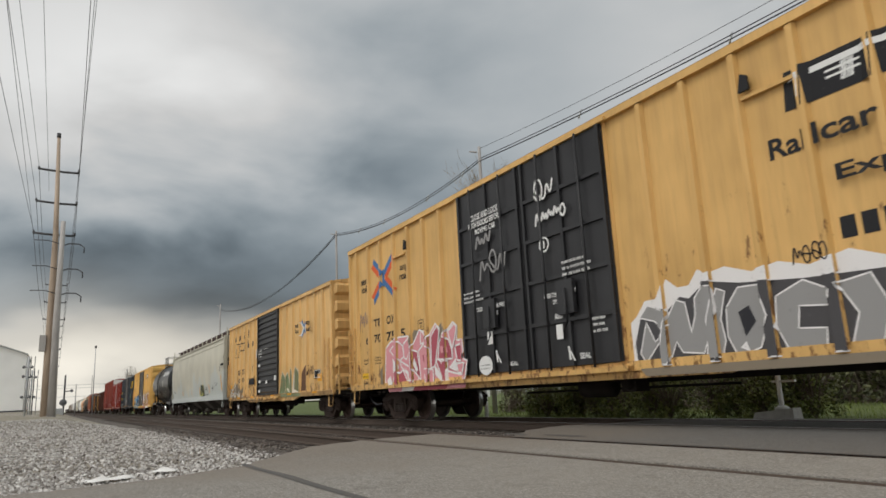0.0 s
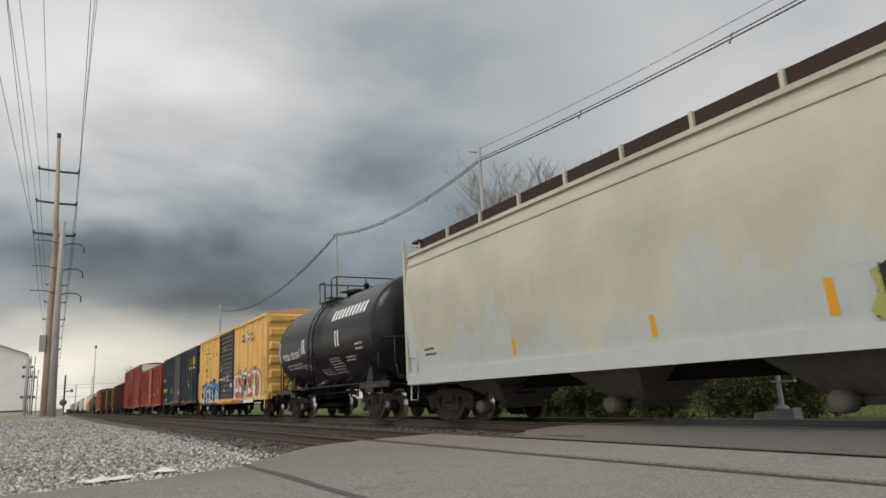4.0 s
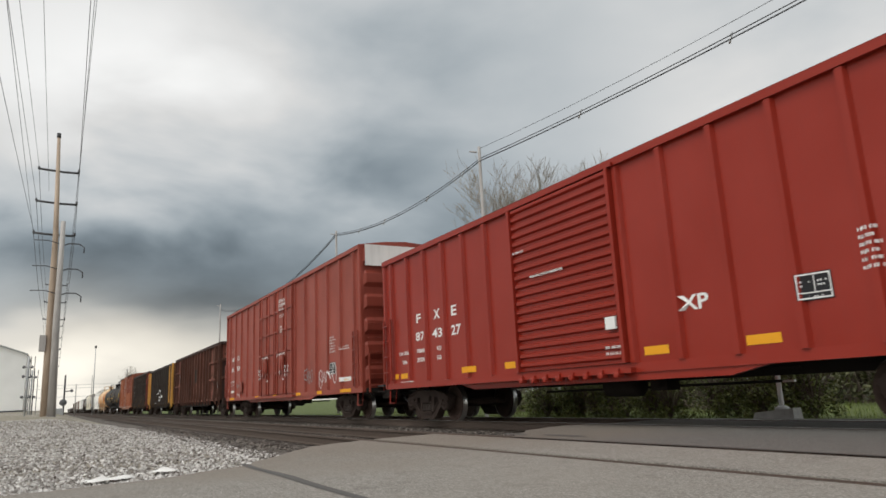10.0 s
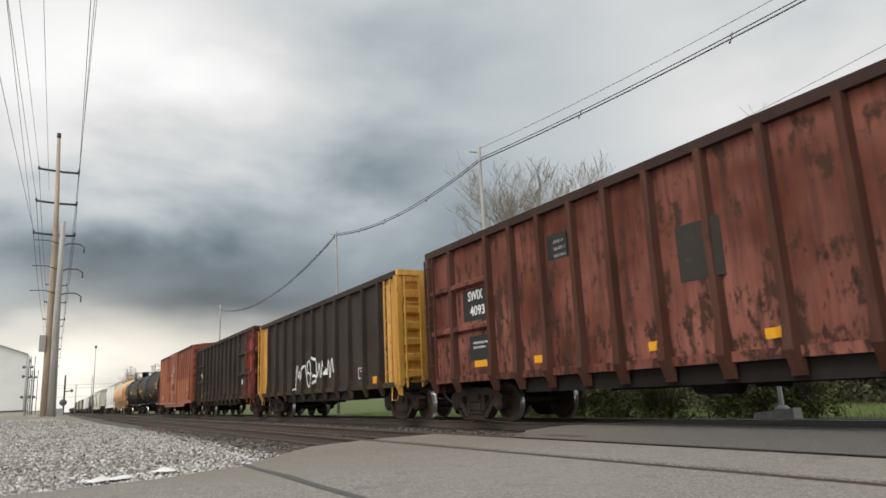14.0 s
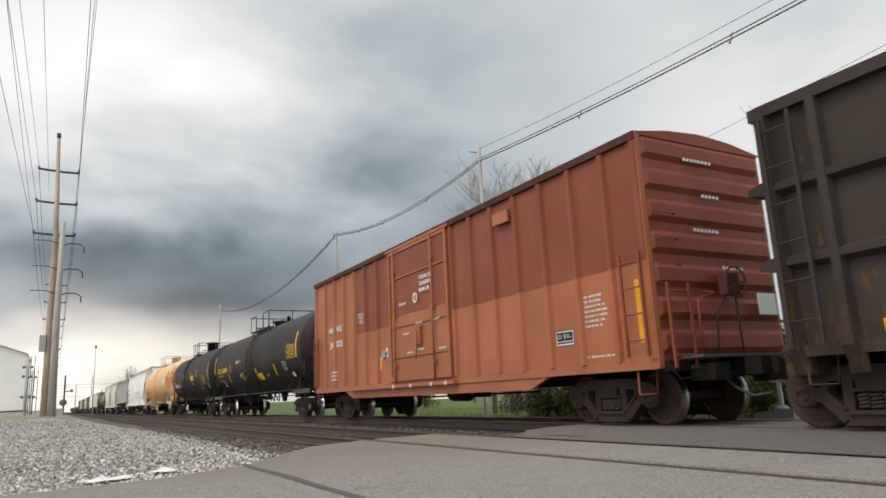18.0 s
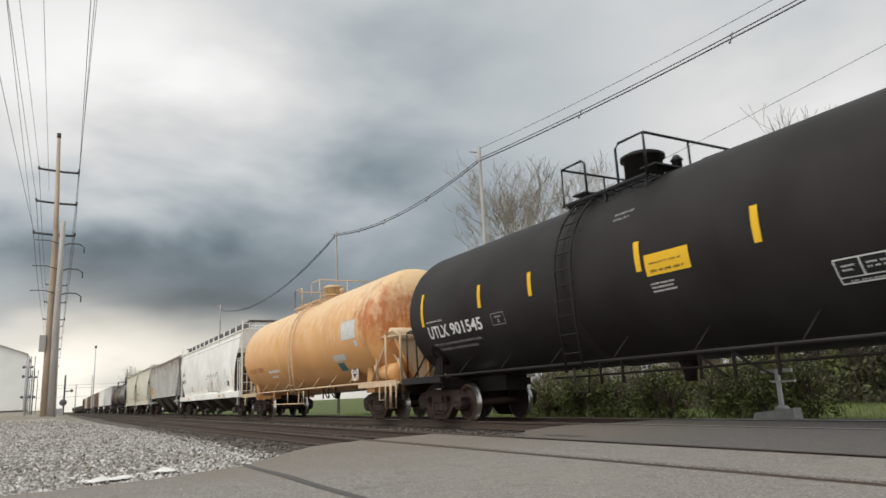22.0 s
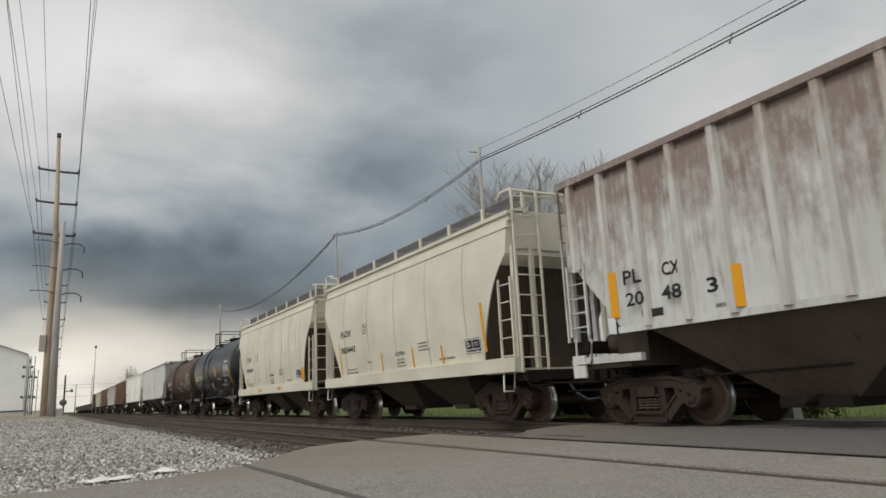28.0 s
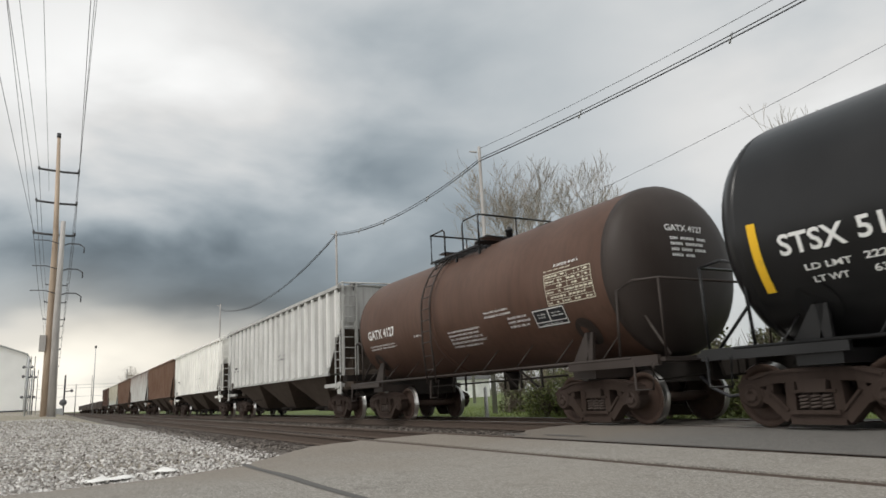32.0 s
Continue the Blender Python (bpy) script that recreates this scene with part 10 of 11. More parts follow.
def car_two_tone():
    car, sk, hl, xs = boxcar(-190.4, -206.0, 4.66, 0.98, "wr_orange", 7, 7, (-1.55, 1.75), "faded orange-brown box car with a darker repainted upper side", "wr_orange", "flat", 7, "wr_brown", "wr_brown", split=(2.55, "wr_brown", -4.1, 7.78), end_depth=0.06, ladder_mt="wr_brown", drop=0.22, drop_in=2.7, eave_mt="gon_post", pitch=0.86, inset=(1.6, 1.72))
    part("door_panel", Geo().box(-1.5, 1.7, -1.618, -1.612, 2.75, 4.5), "wr_brown", car, "darker repainted door top")
    for s, a, b, c, d in (("WR", -6.54, 2.77, -6.06, 2.99), ("WK", -5.83, 2.78, -5.32, 3.0)):
        lettering(car, sk, s, a + 0.025, b - 0.02, c + 0.025, d - 0.02, "black", lift=0.005)
        lettering(car, sk, s, a, b, c, d, "white", lift=0.009)
    for s, a, b, c, d in (("24", -6.43, 2.3, -6.08, 2.51), ("023", -5.83, 2.31, -5.3, 2.52), ("CLOSE AND LOCK", 0.38, 3.50, 1.05, 3.60), ("DOOR BEFORE", 0.38, 3.34, 0.95, 3.44), ("MOVING CAR", 0.38, 3.18, 0.9, 3.28)):
        lettering(car, sk, s, a, b, c, d, "white", lift=0.014)
    ring_mark(car, sk, 0.12, 3.08, 0.11)
    outline(car, sk, -3.97, 2.86, -3.61, 3.15, "white", 0.02)
    tag_scribble(car, sk, -2.28, 1.68, -1.85, 2.0, 3, "white", 44, 0.05, "white sprayed blot")
    patch(car, sk, -2.2, 1.72, -1.95, 1.92, "g_grey", "patch", 0.05)
    bars(car, sk, -0.8, 2.98, -0.4, 3.12, 1, "white", 1, 0.014)
    for x, z in ((0.1, 2.4), (0.95, 2.4), (-0.6, 2.2), (-0.4, 1.7), (0.2, 1.75), (1.25, 1.7)):
        bars(car, sk, x, z, x + 0.4, z + 0.1, 1, "white", 2, 0.014)
    bars(car, sk, -6.4, 1.25, -5.7, 1.6, 3, "white", 3)
    table(car, sk, 5.4, 1.4, 5.9, 1.68, "black", "white")
    bars(car, sk, 6.23, 1.66, 6.8, 2.25, 7, "white", 4)
    bars(car, sk, 6.2, 1.14, 7.1, 1.22, 1, "white", 5)
    reflector(car, sk, 7.45, 1.3, 7.62, 2.3)
    reflector(car, sk, -2.42, 1.4, -2.3, 1.75)
    for x in (-1.3, -0.3, 0.8, 1.5):
        part("roller", Geo().lathe([(0.02, -1.7), (0.05, -1.7), (0.05, -1.66), (0.02, -1.66)], "y", 12, (x, 0, 0.90)), "patch_grey", car)
    part("sign_board", Geo().box(hl + 0.17, hl + 0.19, 0.75, 1.2, 1.72, 2.08), "white", car, "small white notice board on the end")
    part("vent_box", Geo().box(3.75, 4.3, -1.66, -1.6, 4.05, 4.3), "wr_orange", car)
    CARS.append(car)


def car_long_black_tank():
    car, sk, hl = tank_car(-207.2, -223.4, 1.61, "tank_dusty", "long dusty black tank car with yellow lettering", platform=(-0.15, 1.62), dx=(1.0, 0.05), bands=(0.12,), ladder_x=0.12, inset=(1.71, 0.72))
    lettering(car, sk, "UTLX", -7.16, 2.30, -6.12, 2.58, "mark_yellow")
    lettering(car, sk, "667945", -5.98, 2.30, -4.85, 2.57, "mark_yellow")
    lettering(car, sk, "THE TANK CAR PEOPLE", -7.1, 2.12, -6.0, 2.2, "mark_yellow")
    bars(car, sk, -7.1, 1.75, -5.7, 2.0, 2, "mark_yellow")
    for x, z0, z1, c in ((-4.8, 1.74, 2.2, "mark_yellow"), (-8.0, 2.3, 3.28, "mark_yellow"), (7.0, 2.3, 3.22, "mark_yellow"), (3.75, 1.72, 2.2, "mark_yellow"), (0.72, 1.7, 2.2, "mark_yellow"), (-1.8, 1.7, 2.14, "mark_yellow")):
        stripe(car, sk, x, z0, x + 0.13, z1, c)
    block_word(car, sk, [(-2.82 + 0.135 * k, 2.62, 0.10) for k in range(4)], 0.15, "mark_yellow", 0.2)
    block_word(car, sk, [(-2.27 + 0.115 * k, 2.63, 0.10) for k in range(4)], 0.15, "g_blue", 0.2)
    for z0, z1, a, b in ((2.35, 2.75, -1.12, -0.86), (2.75, 3.15, -1.2, -0.84), (3.15, 3.55, -1.22, -0.8), (3.55, 3.85, -1.2, -0.76)):
        patch(car, sk, a, z0, b, z1, "rust_streak", "rust_run", 0.006, 0, "run-down rust-red stain")
    tag_scribble(car, sk, -2.32, 1.85, -2.02, 2.1, 2, "white", 5, 0.03, "small white sprayed mark")
    outline(car, sk, -4.3, 2.3, -3.93, 2.58, "mark_yellow", 0.016)
    grid_panel(car, sk, 5.79, 2.3, 6.85, 2.82, "mark_yellow")
    table(car, sk, 5.05, 1.86, 5.5, 2.24, "black", "white")
    patch(car, sk, 5.8, 1.57, 6.1, 1.76, "white", "data_panel", 0.007)
    patch(car, sk, -6.4, 1.55, -6.15, 1.7, "white", "data_panel", 0.007)
    patch(car, sk, 1.0, 1.64, 1.68, 1.95, "mark_yellow", "data_panel", 0.007)
    bars(car, sk, 1.06, 1.82, 1.6, 1.87, 1, "black", 1, 0.01)
    bars(car, sk, 1.06, 1.69, 1.62, 1.77, 1, "black", 2, 0.01)
    bars(car, sk, 2.2, 1.75, 2.8, 1.9, 2, "mark_yellow", 2)
    CARS.append(car)


def car_black_tank_b():
    car, sk, hl = tank_car(-224.6, -239.7, 1.63, "tank_dusty", "matt black tank car with small yellow stripes and a tall manway", platform=(-0.22, 1.07), dx=(0.957, 0.25), bands=(-0.9,), ladder_x=-0.75, manway=0.55, frame_mt="tank_dusty", inset=(2.19, 0.93))
    lettering(car, sk, "UTLX", -6.71, 1.96, -5.75, 2.26, "white")
    lettering(car, sk, "901545", -5.62, 1.97, -4.22, 2.26, "white")
    bars(car, sk, -6.7, 1.65, -4.4, 1.9, 2, "g_grey")
    bars(car, sk, -6.7, 2.36, -5.9, 2.44, 1, "white", 3)
    for x, z0, z1 in ((-4.2, 2.44, 2.93), (-2.3, 2.43, 2.89), (0.65, 2.39, 2.87), (2.85, 2.4, 2.9), (-6.95, 2.3, 3.1), (6.75, 2.1, 3.1)):
        stripe(car, sk, x, z0, x + 0.12, z1, "mark_yellow")
    outline(car, sk, -3.8, 2.0, -3.3, 2.26, "g_grey", 0.016)
    patch(car, sk, 0.85, 2.28, 1.74, 2.62, "mark_yellow", "data_panel", 0.007)
    bars(car, sk, 0.95, 2.46, 1.65, 2.52, 1, "black", 1, 0.01)
    bars(car, sk, 0.95, 2.33, 1.65, 2.42, 1, "black", 2, 0.01)
    bars(car, sk, 0.88, 2.02, 1.4, 2.2, 3, "white", 2)
    table(car, sk, 3.76, 1.66, 4.45, 2.0, "black", "white")
    grid_panel(car, sk, 4.6, 1.95, 5.8, 2.45, "mark_yellow")
    bars(car, sk, 0.1, 3.3, 0.6, 3.45, 2, "g_grey", 5)
    head_lettering(car, hl, 1.63, 2.65, "UTLX", -0.6, 3.3, -0.15, 3.42)
    head_lines(car, hl, 1.63, 2.65, ((3.1, 0.05, ((-0.55, -0.2), (-0.14, 0.2))), (3.0, 0.05, ((-0.55, 0.1),)), (2.9, 0.05, ((-0.55, -0.2), (-0.1, 0.2)))), "g_grey")
    g = Geo()
    for z in (1.62, 1.8):
        g.face([sk.at(a, b, 0.01) for a, b in ((6.3, z), (6.42, z + 0.09), (6.3, z + 0.18), (6.18, z + 0.09))])
    part("hazard_placard", g, "white", car, "white diamond placards")
    CARS.append(car)


def car_orange_tank():
    car, sk, hl = tank_car(-241.3, -256.8, 1.78, "tank_orange", "bleached orange tank car, sunlit top put into its paint, rust stains and pale ladders", zc=2.7, platform=(0.0, 1.5), rail_mt="tank_cream", bands=(-1.9, -0.4), ladder_x=0.45, over=0.9, manway=0.5, inset=(1.19, 0.82))
    grid_panel(car, sk, 5.35, 2.46, 6.5, 3.04, "patch_grey", 6, 5)
    patch(car, sk, 5.35, 2.46, 6.5, 3.04, "white", "data_panel", 0.002)
    patch(car, sk, 4.25, 1.85, 5.3, 2.05, "patch_grey", "patch", 0.005)
    patch(car, sk, 4.4, 1.5, 5.0, 1.80, "teal", "data_panel", 0.005)
    outline(car, sk, 4.4, 1.5, 5.0, 1.80, "patch_grey", 0.02, False)
    patch(car, sk, 6.3, 2.2, 6.55, 2.4, "patch_grey", "patch", 0.005)
    holder = part("placard_holder", Geo().box(5.2, 5.7, -1.36, -1.345, 1.2, 1.7).tube([(5.45, -1.34, 1.45), (5.45, -1.2, 1.45)], 0.02, 5), "tank_cream", car)
    for q, y, mt in ((0.30, -1.366, "white"), (0.215, -1.37, "placard_red")):
        part("hazard_placard", Geo().face([(5.45 + dx * q, y, 1.46 + dz * q) for dx, dz in ((0, -1), (1, 0), (0, 1), (-1, 0))]), mt, holder, "dark and white diamond hazard placard")
    patch(car, Skin(1.37), 5.29, 1.41, 5.61, 1.52, "white", "data_panel", 0.004)
    lettering(car, Skin(1.37), "1917", 5.31, 1.42, 5.59, 1.51, "black", lift=0.008)
    for x in (-3.56, -3.1, -2.65, -2.2):
        patch(car, sk, x, 1.84, x + 0.36, 1.95, "g_white", "patch", 0.006)
    for x in (-3.42, -2.98):
        patch(car, sk, x, 1.62, x + 0.38, 1.71, "g_white", "patch", 0.006)
    patch(car, sk, -1.86, 2.85, -1.73, 3.25, "mark_yellow", "reflector", 0.006)
    part("side_pipe", Geo().tube([(-3.2, -1.5, 0.56), (0.9, -1.5, 0.56)], 0.028, 6), "tank_cream", car, "cream pipe slung below the sill")
    for x in (-3.1, -1.2, 0.8):
        part("pipe_hanger", Geo().tube([(x, -1.5, 0.56), (x, -1.5, 1.02)], 0.02, 5), "tank_cream", car)
    lettering(car, sk, "DOWX 73074", -6.5, 1.95, -4.2, 2.16, "tank_rustpatch")
    head_lettering(car, hl, 1.78, 2.7, "DOWX 73074", -0.55, 3.42, 0.5, 3.55, "tank_rustpatch")
    # cross bolster, gusset plate and brake machinery on the leading platform
    part("end_tank", Geo().lathe([(0.05, -0.45), (0.24, -0.38), (0.26, 0.38), (0.05, 0.45)], "x", 16, (hl - 0.05, -1.15, 1.33)), "tank_orange", car, "small orange reservoir on the end platform")
    part("end_valve", Geo().lathe([(0.04, -0.2), (0.12, -0.16), (0.14, 0.1), (0.05, 0.2)], "z", 12, (hl - 0.75, -1.25, 1.45)).tube([(hl - 0.75, -1.25, 1.1), (hl - 0.75, -1.25, 1.4)], 0.05, 6), "tank_cream", car)
    part("end_tube", Geo().lathe([(0.05, -1.35), (0.19, -1.3), (0.19, 1.3), (0.05, 1.35)], "y", 14, (hl + 0.25, 0, 2.38)), "tank_cream", car, "pale cross tube on the end frame")
    plate = Geo()
    for x0, x1 in ((hl + 0.30, hl + 0.34),):
        plate.hexa(((x0, -0.55, 1.06), (x1, -0.55, 1.06), (x1, 0.55, 1.06), (x0, 0.55, 1.06), (x0, -1.25, 2.3), (x1, -1.25, 2.3), (x1, 1.25, 2.3), (x0, 1.25, 2.3)))
    part("gusset_plate", plate, "tank_cream", car, "stained tapering end plate")
    for y0, y1 in ((-1.25, -0.62), (1.25, 0.62), (-0.2, -0.2)):
        part("plate_rib", Geo().tube([(hl + 0.38, y0, 2.28), (hl + 0.38, y1, 1.08)], 0.045, 6), "tank_orange", car)
    part("brake_housing", Geo().box(hl + 0.36, hl + 0.58, -0.36, 0.06, 1.7, 2.2), "slope_pale", car, "stained brake housing")
    wheel = Geo().tube([(hl + 0.77, -0.15 + 0.28 * math.cos(k * math.pi / 10), 1.92 + 0.28 * math.sin(k * math.pi / 10)) for k in range(21)], 0.02, 6)
    wheel.lathe([(0.02, 0.0), (0.09, 0.0), (0.07, 0.07), (0.02, 0.08)], "x", 10, (hl + 0.70, -0.15, 1.92))
    for k in range(6):
        t = k * math.pi / 3
        wheel.tube([(hl + 0.77, -0.15, 1.92), (hl + 0.77, -0.15 + 0.27 * math.cos(t), 1.92 + 0.27 * math.sin(t))], 0.016, 5)
    part("brake_wheel", wheel, "insul", car, "spoked brake wheel")
    part("hazard_placard", Geo().face([(hl + 0.64, 0.35 + a, 1.62 + b) for a, b in ((0, -0.18), (0.18, 0), (0, 0.18), (-0.18, 0))]).box(hl + 0.60, hl + 0.63, 0.15, 0.55, 1.42, 1.82), "patch_dark", car, "dark diamond placard on a plate")
    for y in (-1.4, 1.4):
        part("end_post", Geo().tube([(hl + 0.1, y, 1.05), (hl + 0.1, y, 2.38), (hl + 0.55, y * 0.97, 2.45), (hl + 0.9, y * 0.95, 2.3), (hl + 0.9, y * 0.95, 1.05)], 0.035, 6), "tank_cream", car)
        part("brace", Geo().tube([(hl - 0.95, y, 1.1), (hl + 0.1, y, 2.1)], 0.035, 6), "tank_cream", car)
        part("brace", Geo().tube([(hl + 0.9, y * 0.9, 1.1), (hl + 0.3, y * 0.8, 1.7)], 0.03, 6), "tank_cream", car)
    for y0 in (-1.5,):
        for x in (hl + 0.25, hl + 0.62):
            part("step", Geo().tube([(x, y0, 1.0), (x, y0 - 0.02, 0.36), (x + 0.3, y0 - 0.02, 0.36), (x + 0.3, y0, 1.0)], 0.022, 5), "tank_cream", car)
    part("brake_rigging", Geo().tube([(hl + 0.7, -0.15, 1.5), (hl + 0.8, 0.1, 1.0), (hl + 0.5, 0.5, 0.8)], 0.025, 5).box(hl + 0.4, hl + 0.75, 0.5, 1.0, 1.06, 1.4), "under", car)
    CARS.append(car)


def car_white_hopper():
    car, sk, hl, xs = hopper(-258.2, -276.4, 4.25, 1.12, "white_hop", "long white smooth-sided covered hopper with outline graffiti", 4, 0, "walk", 4.76, slope_in=1.5, slope_z=3.3, inset=(1.71, 1.2), walk_h=0.36, outlets=(-6.29, -2.42, 1.32, 5.44))
    lettering(car, sk, "DDHX", -7.95, 2.70, -7.05, 2.9, "patch_dark")
    lettering(car, sk, "020415", -8.0, 2.2, -6.55, 2.44, "patch_dark")
    # one looping line drawing of swollen letters
    g = Geo()
    for pts in ([(0.62, 2.18), (0.95, 2.22), (1.2, 2.44), (1.24, 2.1), (1.14, 1.43), (0.85, 1.5), (0.78, 1.95)],
                [(1.22, 2.40), (1.5, 2.36), (1.81, 2.2), (1.7, 1.95), (1.78, 1.6), (1.4, 1.42), (1.2, 1.5), (1.35, 1.98)],
                [(1.8, 2.2), (2.02, 2.48), (2.12, 2.3), (2.08, 2.0)], [(2.1, 2.4), (2.3, 2.3), (2.52, 2.2), (2.48, 2.0), (2.2, 1.95)],
                [(1.74, 1.75), (1.9, 1.92), (2.25, 1.9), (2.52, 1.6), (2.3, 1.42), (1.9, 1.45), (1.74, 1.75)],
                [(2.48, 2.24), (2.75, 2.34), (3.08, 2.36), (3.3, 2.22), (3.18, 2.05), (3.32, 1.75), (3.2, 1.45), (2.85, 1.38), (2.58, 1.55), (2.55, 1.95)],
                [(3.22, 2.2), (3.45, 2.28), (3.66, 2.46), (3.82, 2.4), (3.8, 2.05)], [(3.36, 1.75), (3.45, 1.45), (3.7, 1.36), (4.0, 1.32), (4.25, 1.36)],
                [(3.8, 2.38), (3.98, 2.46), (4.18, 2.3), (4.22, 1.9), (4.28, 1.36)], [(3.7, 2.02), (4.05, 2.02)], [(3.68, 1.88), (4.08, 1.88)], [(3.84, 1.86), (3.9, 1.4)]):
        stroke(g, sk, rounded(pts, 2), 0.045, 0.012)
    part("graffiti_tag", g, "g_mauve", car, "thin dark outline graffiti letters")
    table(car, sk, 6.21, 1.6, 6.78, 1.88, "black", "white")
    for x0, z0, x1, z1 in ((7.52, 1.46, 7.6, 2.4), (4.66, 1.46, 4.75, 1.95), (2.1, 1.46, 2.22, 1.9), (-1.0, 1.46, -0.9, 1.85), (-3.6, 1.46, -3.5, 1.85), (-5.6, 1.46, -5.5, 1.8)):
        reflector(car, sk, x0, z0, x1, z1)
    for x0, x1 in ((4.32, 4.81), (-5.4, -5.0)):
        patch(car, Skin(1.575), x0, 1.06, x1, 1.2, "reflect", "reflector", 0.004)
    patch(car, sk, 5.58, 2.68, 6.93, 2.84, "patch_white", "patch", 0.005, 0, "bright white painted-over strip")
    patch(car, sk, 5.6, 2.0, 6.1, 2.5, "seam_pale", "patch", 0.005)
    patch(car, sk, 6.2, 1.95, 6.8, 2.15, "seam_pale", "patch", 0.005)
    outline(car, sk, -4.6, 1.6, -4.0, 1.85, "patch_dark", 0.02)
    bars(car, sk, -7.6, 1.6, -6.9, 1.7, 1, "patch_dark")
    bars(car, sk, 5.7, 1.62, 6.0, 1.9, 2, "patch_dark", 2)
    bars(car, Skin(1.575), 5.4, 1.05, 6.2, 1.2, 2, "patch_dark", 3)
    CARS.append(car)


def car_rusty_hopper():
    car, sk, hl, xs = hopper(-277.9, -294.1, 4.30, 1.55, "rusty_white", "rust-stained white ribbed covered hopper with dark slopes below", 3, 20, "walk", 4.42, slope_in=1.2, slope_z=2.9, curve=False, inset=1.25)
    for s, a, b, c, d in (("PL", -6.63, 2.23, -6.24, 2.46), ("CX", -5.89, 2.26, -5.54, 2.47), ("20", -6.61, 1.88, -6.23, 2.1), ("48", -5.87, 1.88, -5.49, 2.1), ("3", -5.11, 1.88, -4.92, 2.1)):
        lettering(car, sk, s, a, b, c, d, "black")
    for x0, z0, x1, z1 in ((-6.97, 1.75, -6.87, 2.5), (-4.62, 1.62, -4.52, 2.2), (1.78, 1.7, 1.88, 2.22), (-0.98, 1.65, -0.88, 2.1), (5.22, 1.65, 5.32, 2.1)):
        reflector(car, sk, x0, z0, x1, z1)
    patch(car, sk, -6.3, 1.68, -5.95, 1.8, "patch_dark", "patch", 0.005)
    bars(car, sk, -5.0, 1.66, -4.8, 1.78, 1, "patch_dark")
    CARS.append(car)


def cement_hopper(front, rear, num, dark_num, seed):
    car, sk, hl, xs = hopper(front, rear, 4.30, 1.15, "cream_hop", "short cream covered hopper with curved end cut-outs and a roof walkway", 2, 0, "walk_mesh", 4.80, slope_in=1.25, slope_z=3.35, inset=(1.2, 1.33), walk_h=0.36, outlets=(-1.1, 1.75), outlet_half=1.42)
    lettering(car, sk, "FLOX", -3.9, 2.54, -3.05, 2.74, "black")
    lettering(car, sk, num, -3.95, 2.04, -2.8, 2.24, "black")
    outline(car, sk, -2.15, 2.52, -1.8, 2.8, "black", 0.016)
    lettering(car, sk, "CAUTION", -0.1, 1.72, 0.5, 1.82, "black")
    bars(car, sk, -0.05, 1.42, 0.6, 1.68, 3, "black")
    bars(car, sk, 1.3, 1.74, 2.0, 2.0, 3, "patch_dark", 2)
    bars(car, sk, -2.0, 1.65, -1.6, 1.75, 1, "patch_dark", 3)
    bars(car, sk, -3.7, 1.4, -2.8, 1.6, 2, "patch_dark", 4)
    bars(car, sk, 2.3, 1.45, 3.1, 1.55, 1, "patch_dark", 5)
    table(car, sk, 3.55, 1.5, 4.2, 1.83, "black", "white")
    for k in range(1, 6):
        x = -hl + 2 * hl * k / 6
        part("panel_seam", Geo().ring([[(x + dx, -(sk.curve(z) + d), z) for z in [1.35 + 0.2 * i for i in range(15)]] for dx, d in ((-0.02, 0.0), (0, 0.012), (0.02, 0.0))], closed=False), "cream_hop", car)
        patch(car, sk, x + 0.022, 1.4, x + 0.042, 4.1, "seam_line", "weld_seam", 0.003)
    return car, sk


def cement_a():
    car, sk = cement_hopper(-295.8, -306.75, "983443", "black", 1)
    for x0, z0, x1, z1 in ((0.9, 1.36, 1.01, 1.86), (-1.0, 1.36, -0.9, 1.86), (-4.12, 1.4, -4.02, 2.35), (4.32, 1.5, 4.44, 2.55), (2.42, 1.36, 2.53, 1.8)):
        reflector(car, sk, x0, z0, x1 - 0.025, z1)
    g = Geo()
    stroke(g, sk, rounded([(-0.62, 1.5), (-0.9, 1.74), (-0.86, 1.9), (-0.72, 1.9), (-0.62, 1.78), (-0.5, 1.92), (-0.36, 1.88), (-0.36, 1.72), (-0.62, 1.5)], 2), 0.022, 0.014)
    part("graffiti_tag", g, "g_white", car, "white sprayed heart outline")
    CARS.append(car)


def cement_b():
    car, sk = cement_hopper(-308.1, -319.25, "983414", "black", 2)
    for x in (-2.5, -0.55, 1.63, 2.88, 4.2):
        patch(car, sk, x, 1.4, x + 0.022, 3.95, "seam_line", "weld_seam", 0.009)
    reflector(car, sk, 4.2, 1.42, 4.52, 1.87)
    reflector(car, sk, -4.05, 1.4, -3.9, 1.8)
    for x0, x1 in ((1.21, 1.68), (-1.72, -1.25)):
        patch(car, Skin(1.575), x0, 1.14, x1, 1.25, "reflect", "reflector", 0.004)
    patch(car, sk, 1.77, 2.03, 4.3, 2.56, "patch_cream", "patch", 0.004, 0, "paler repainted area")
    CARS.append(car)


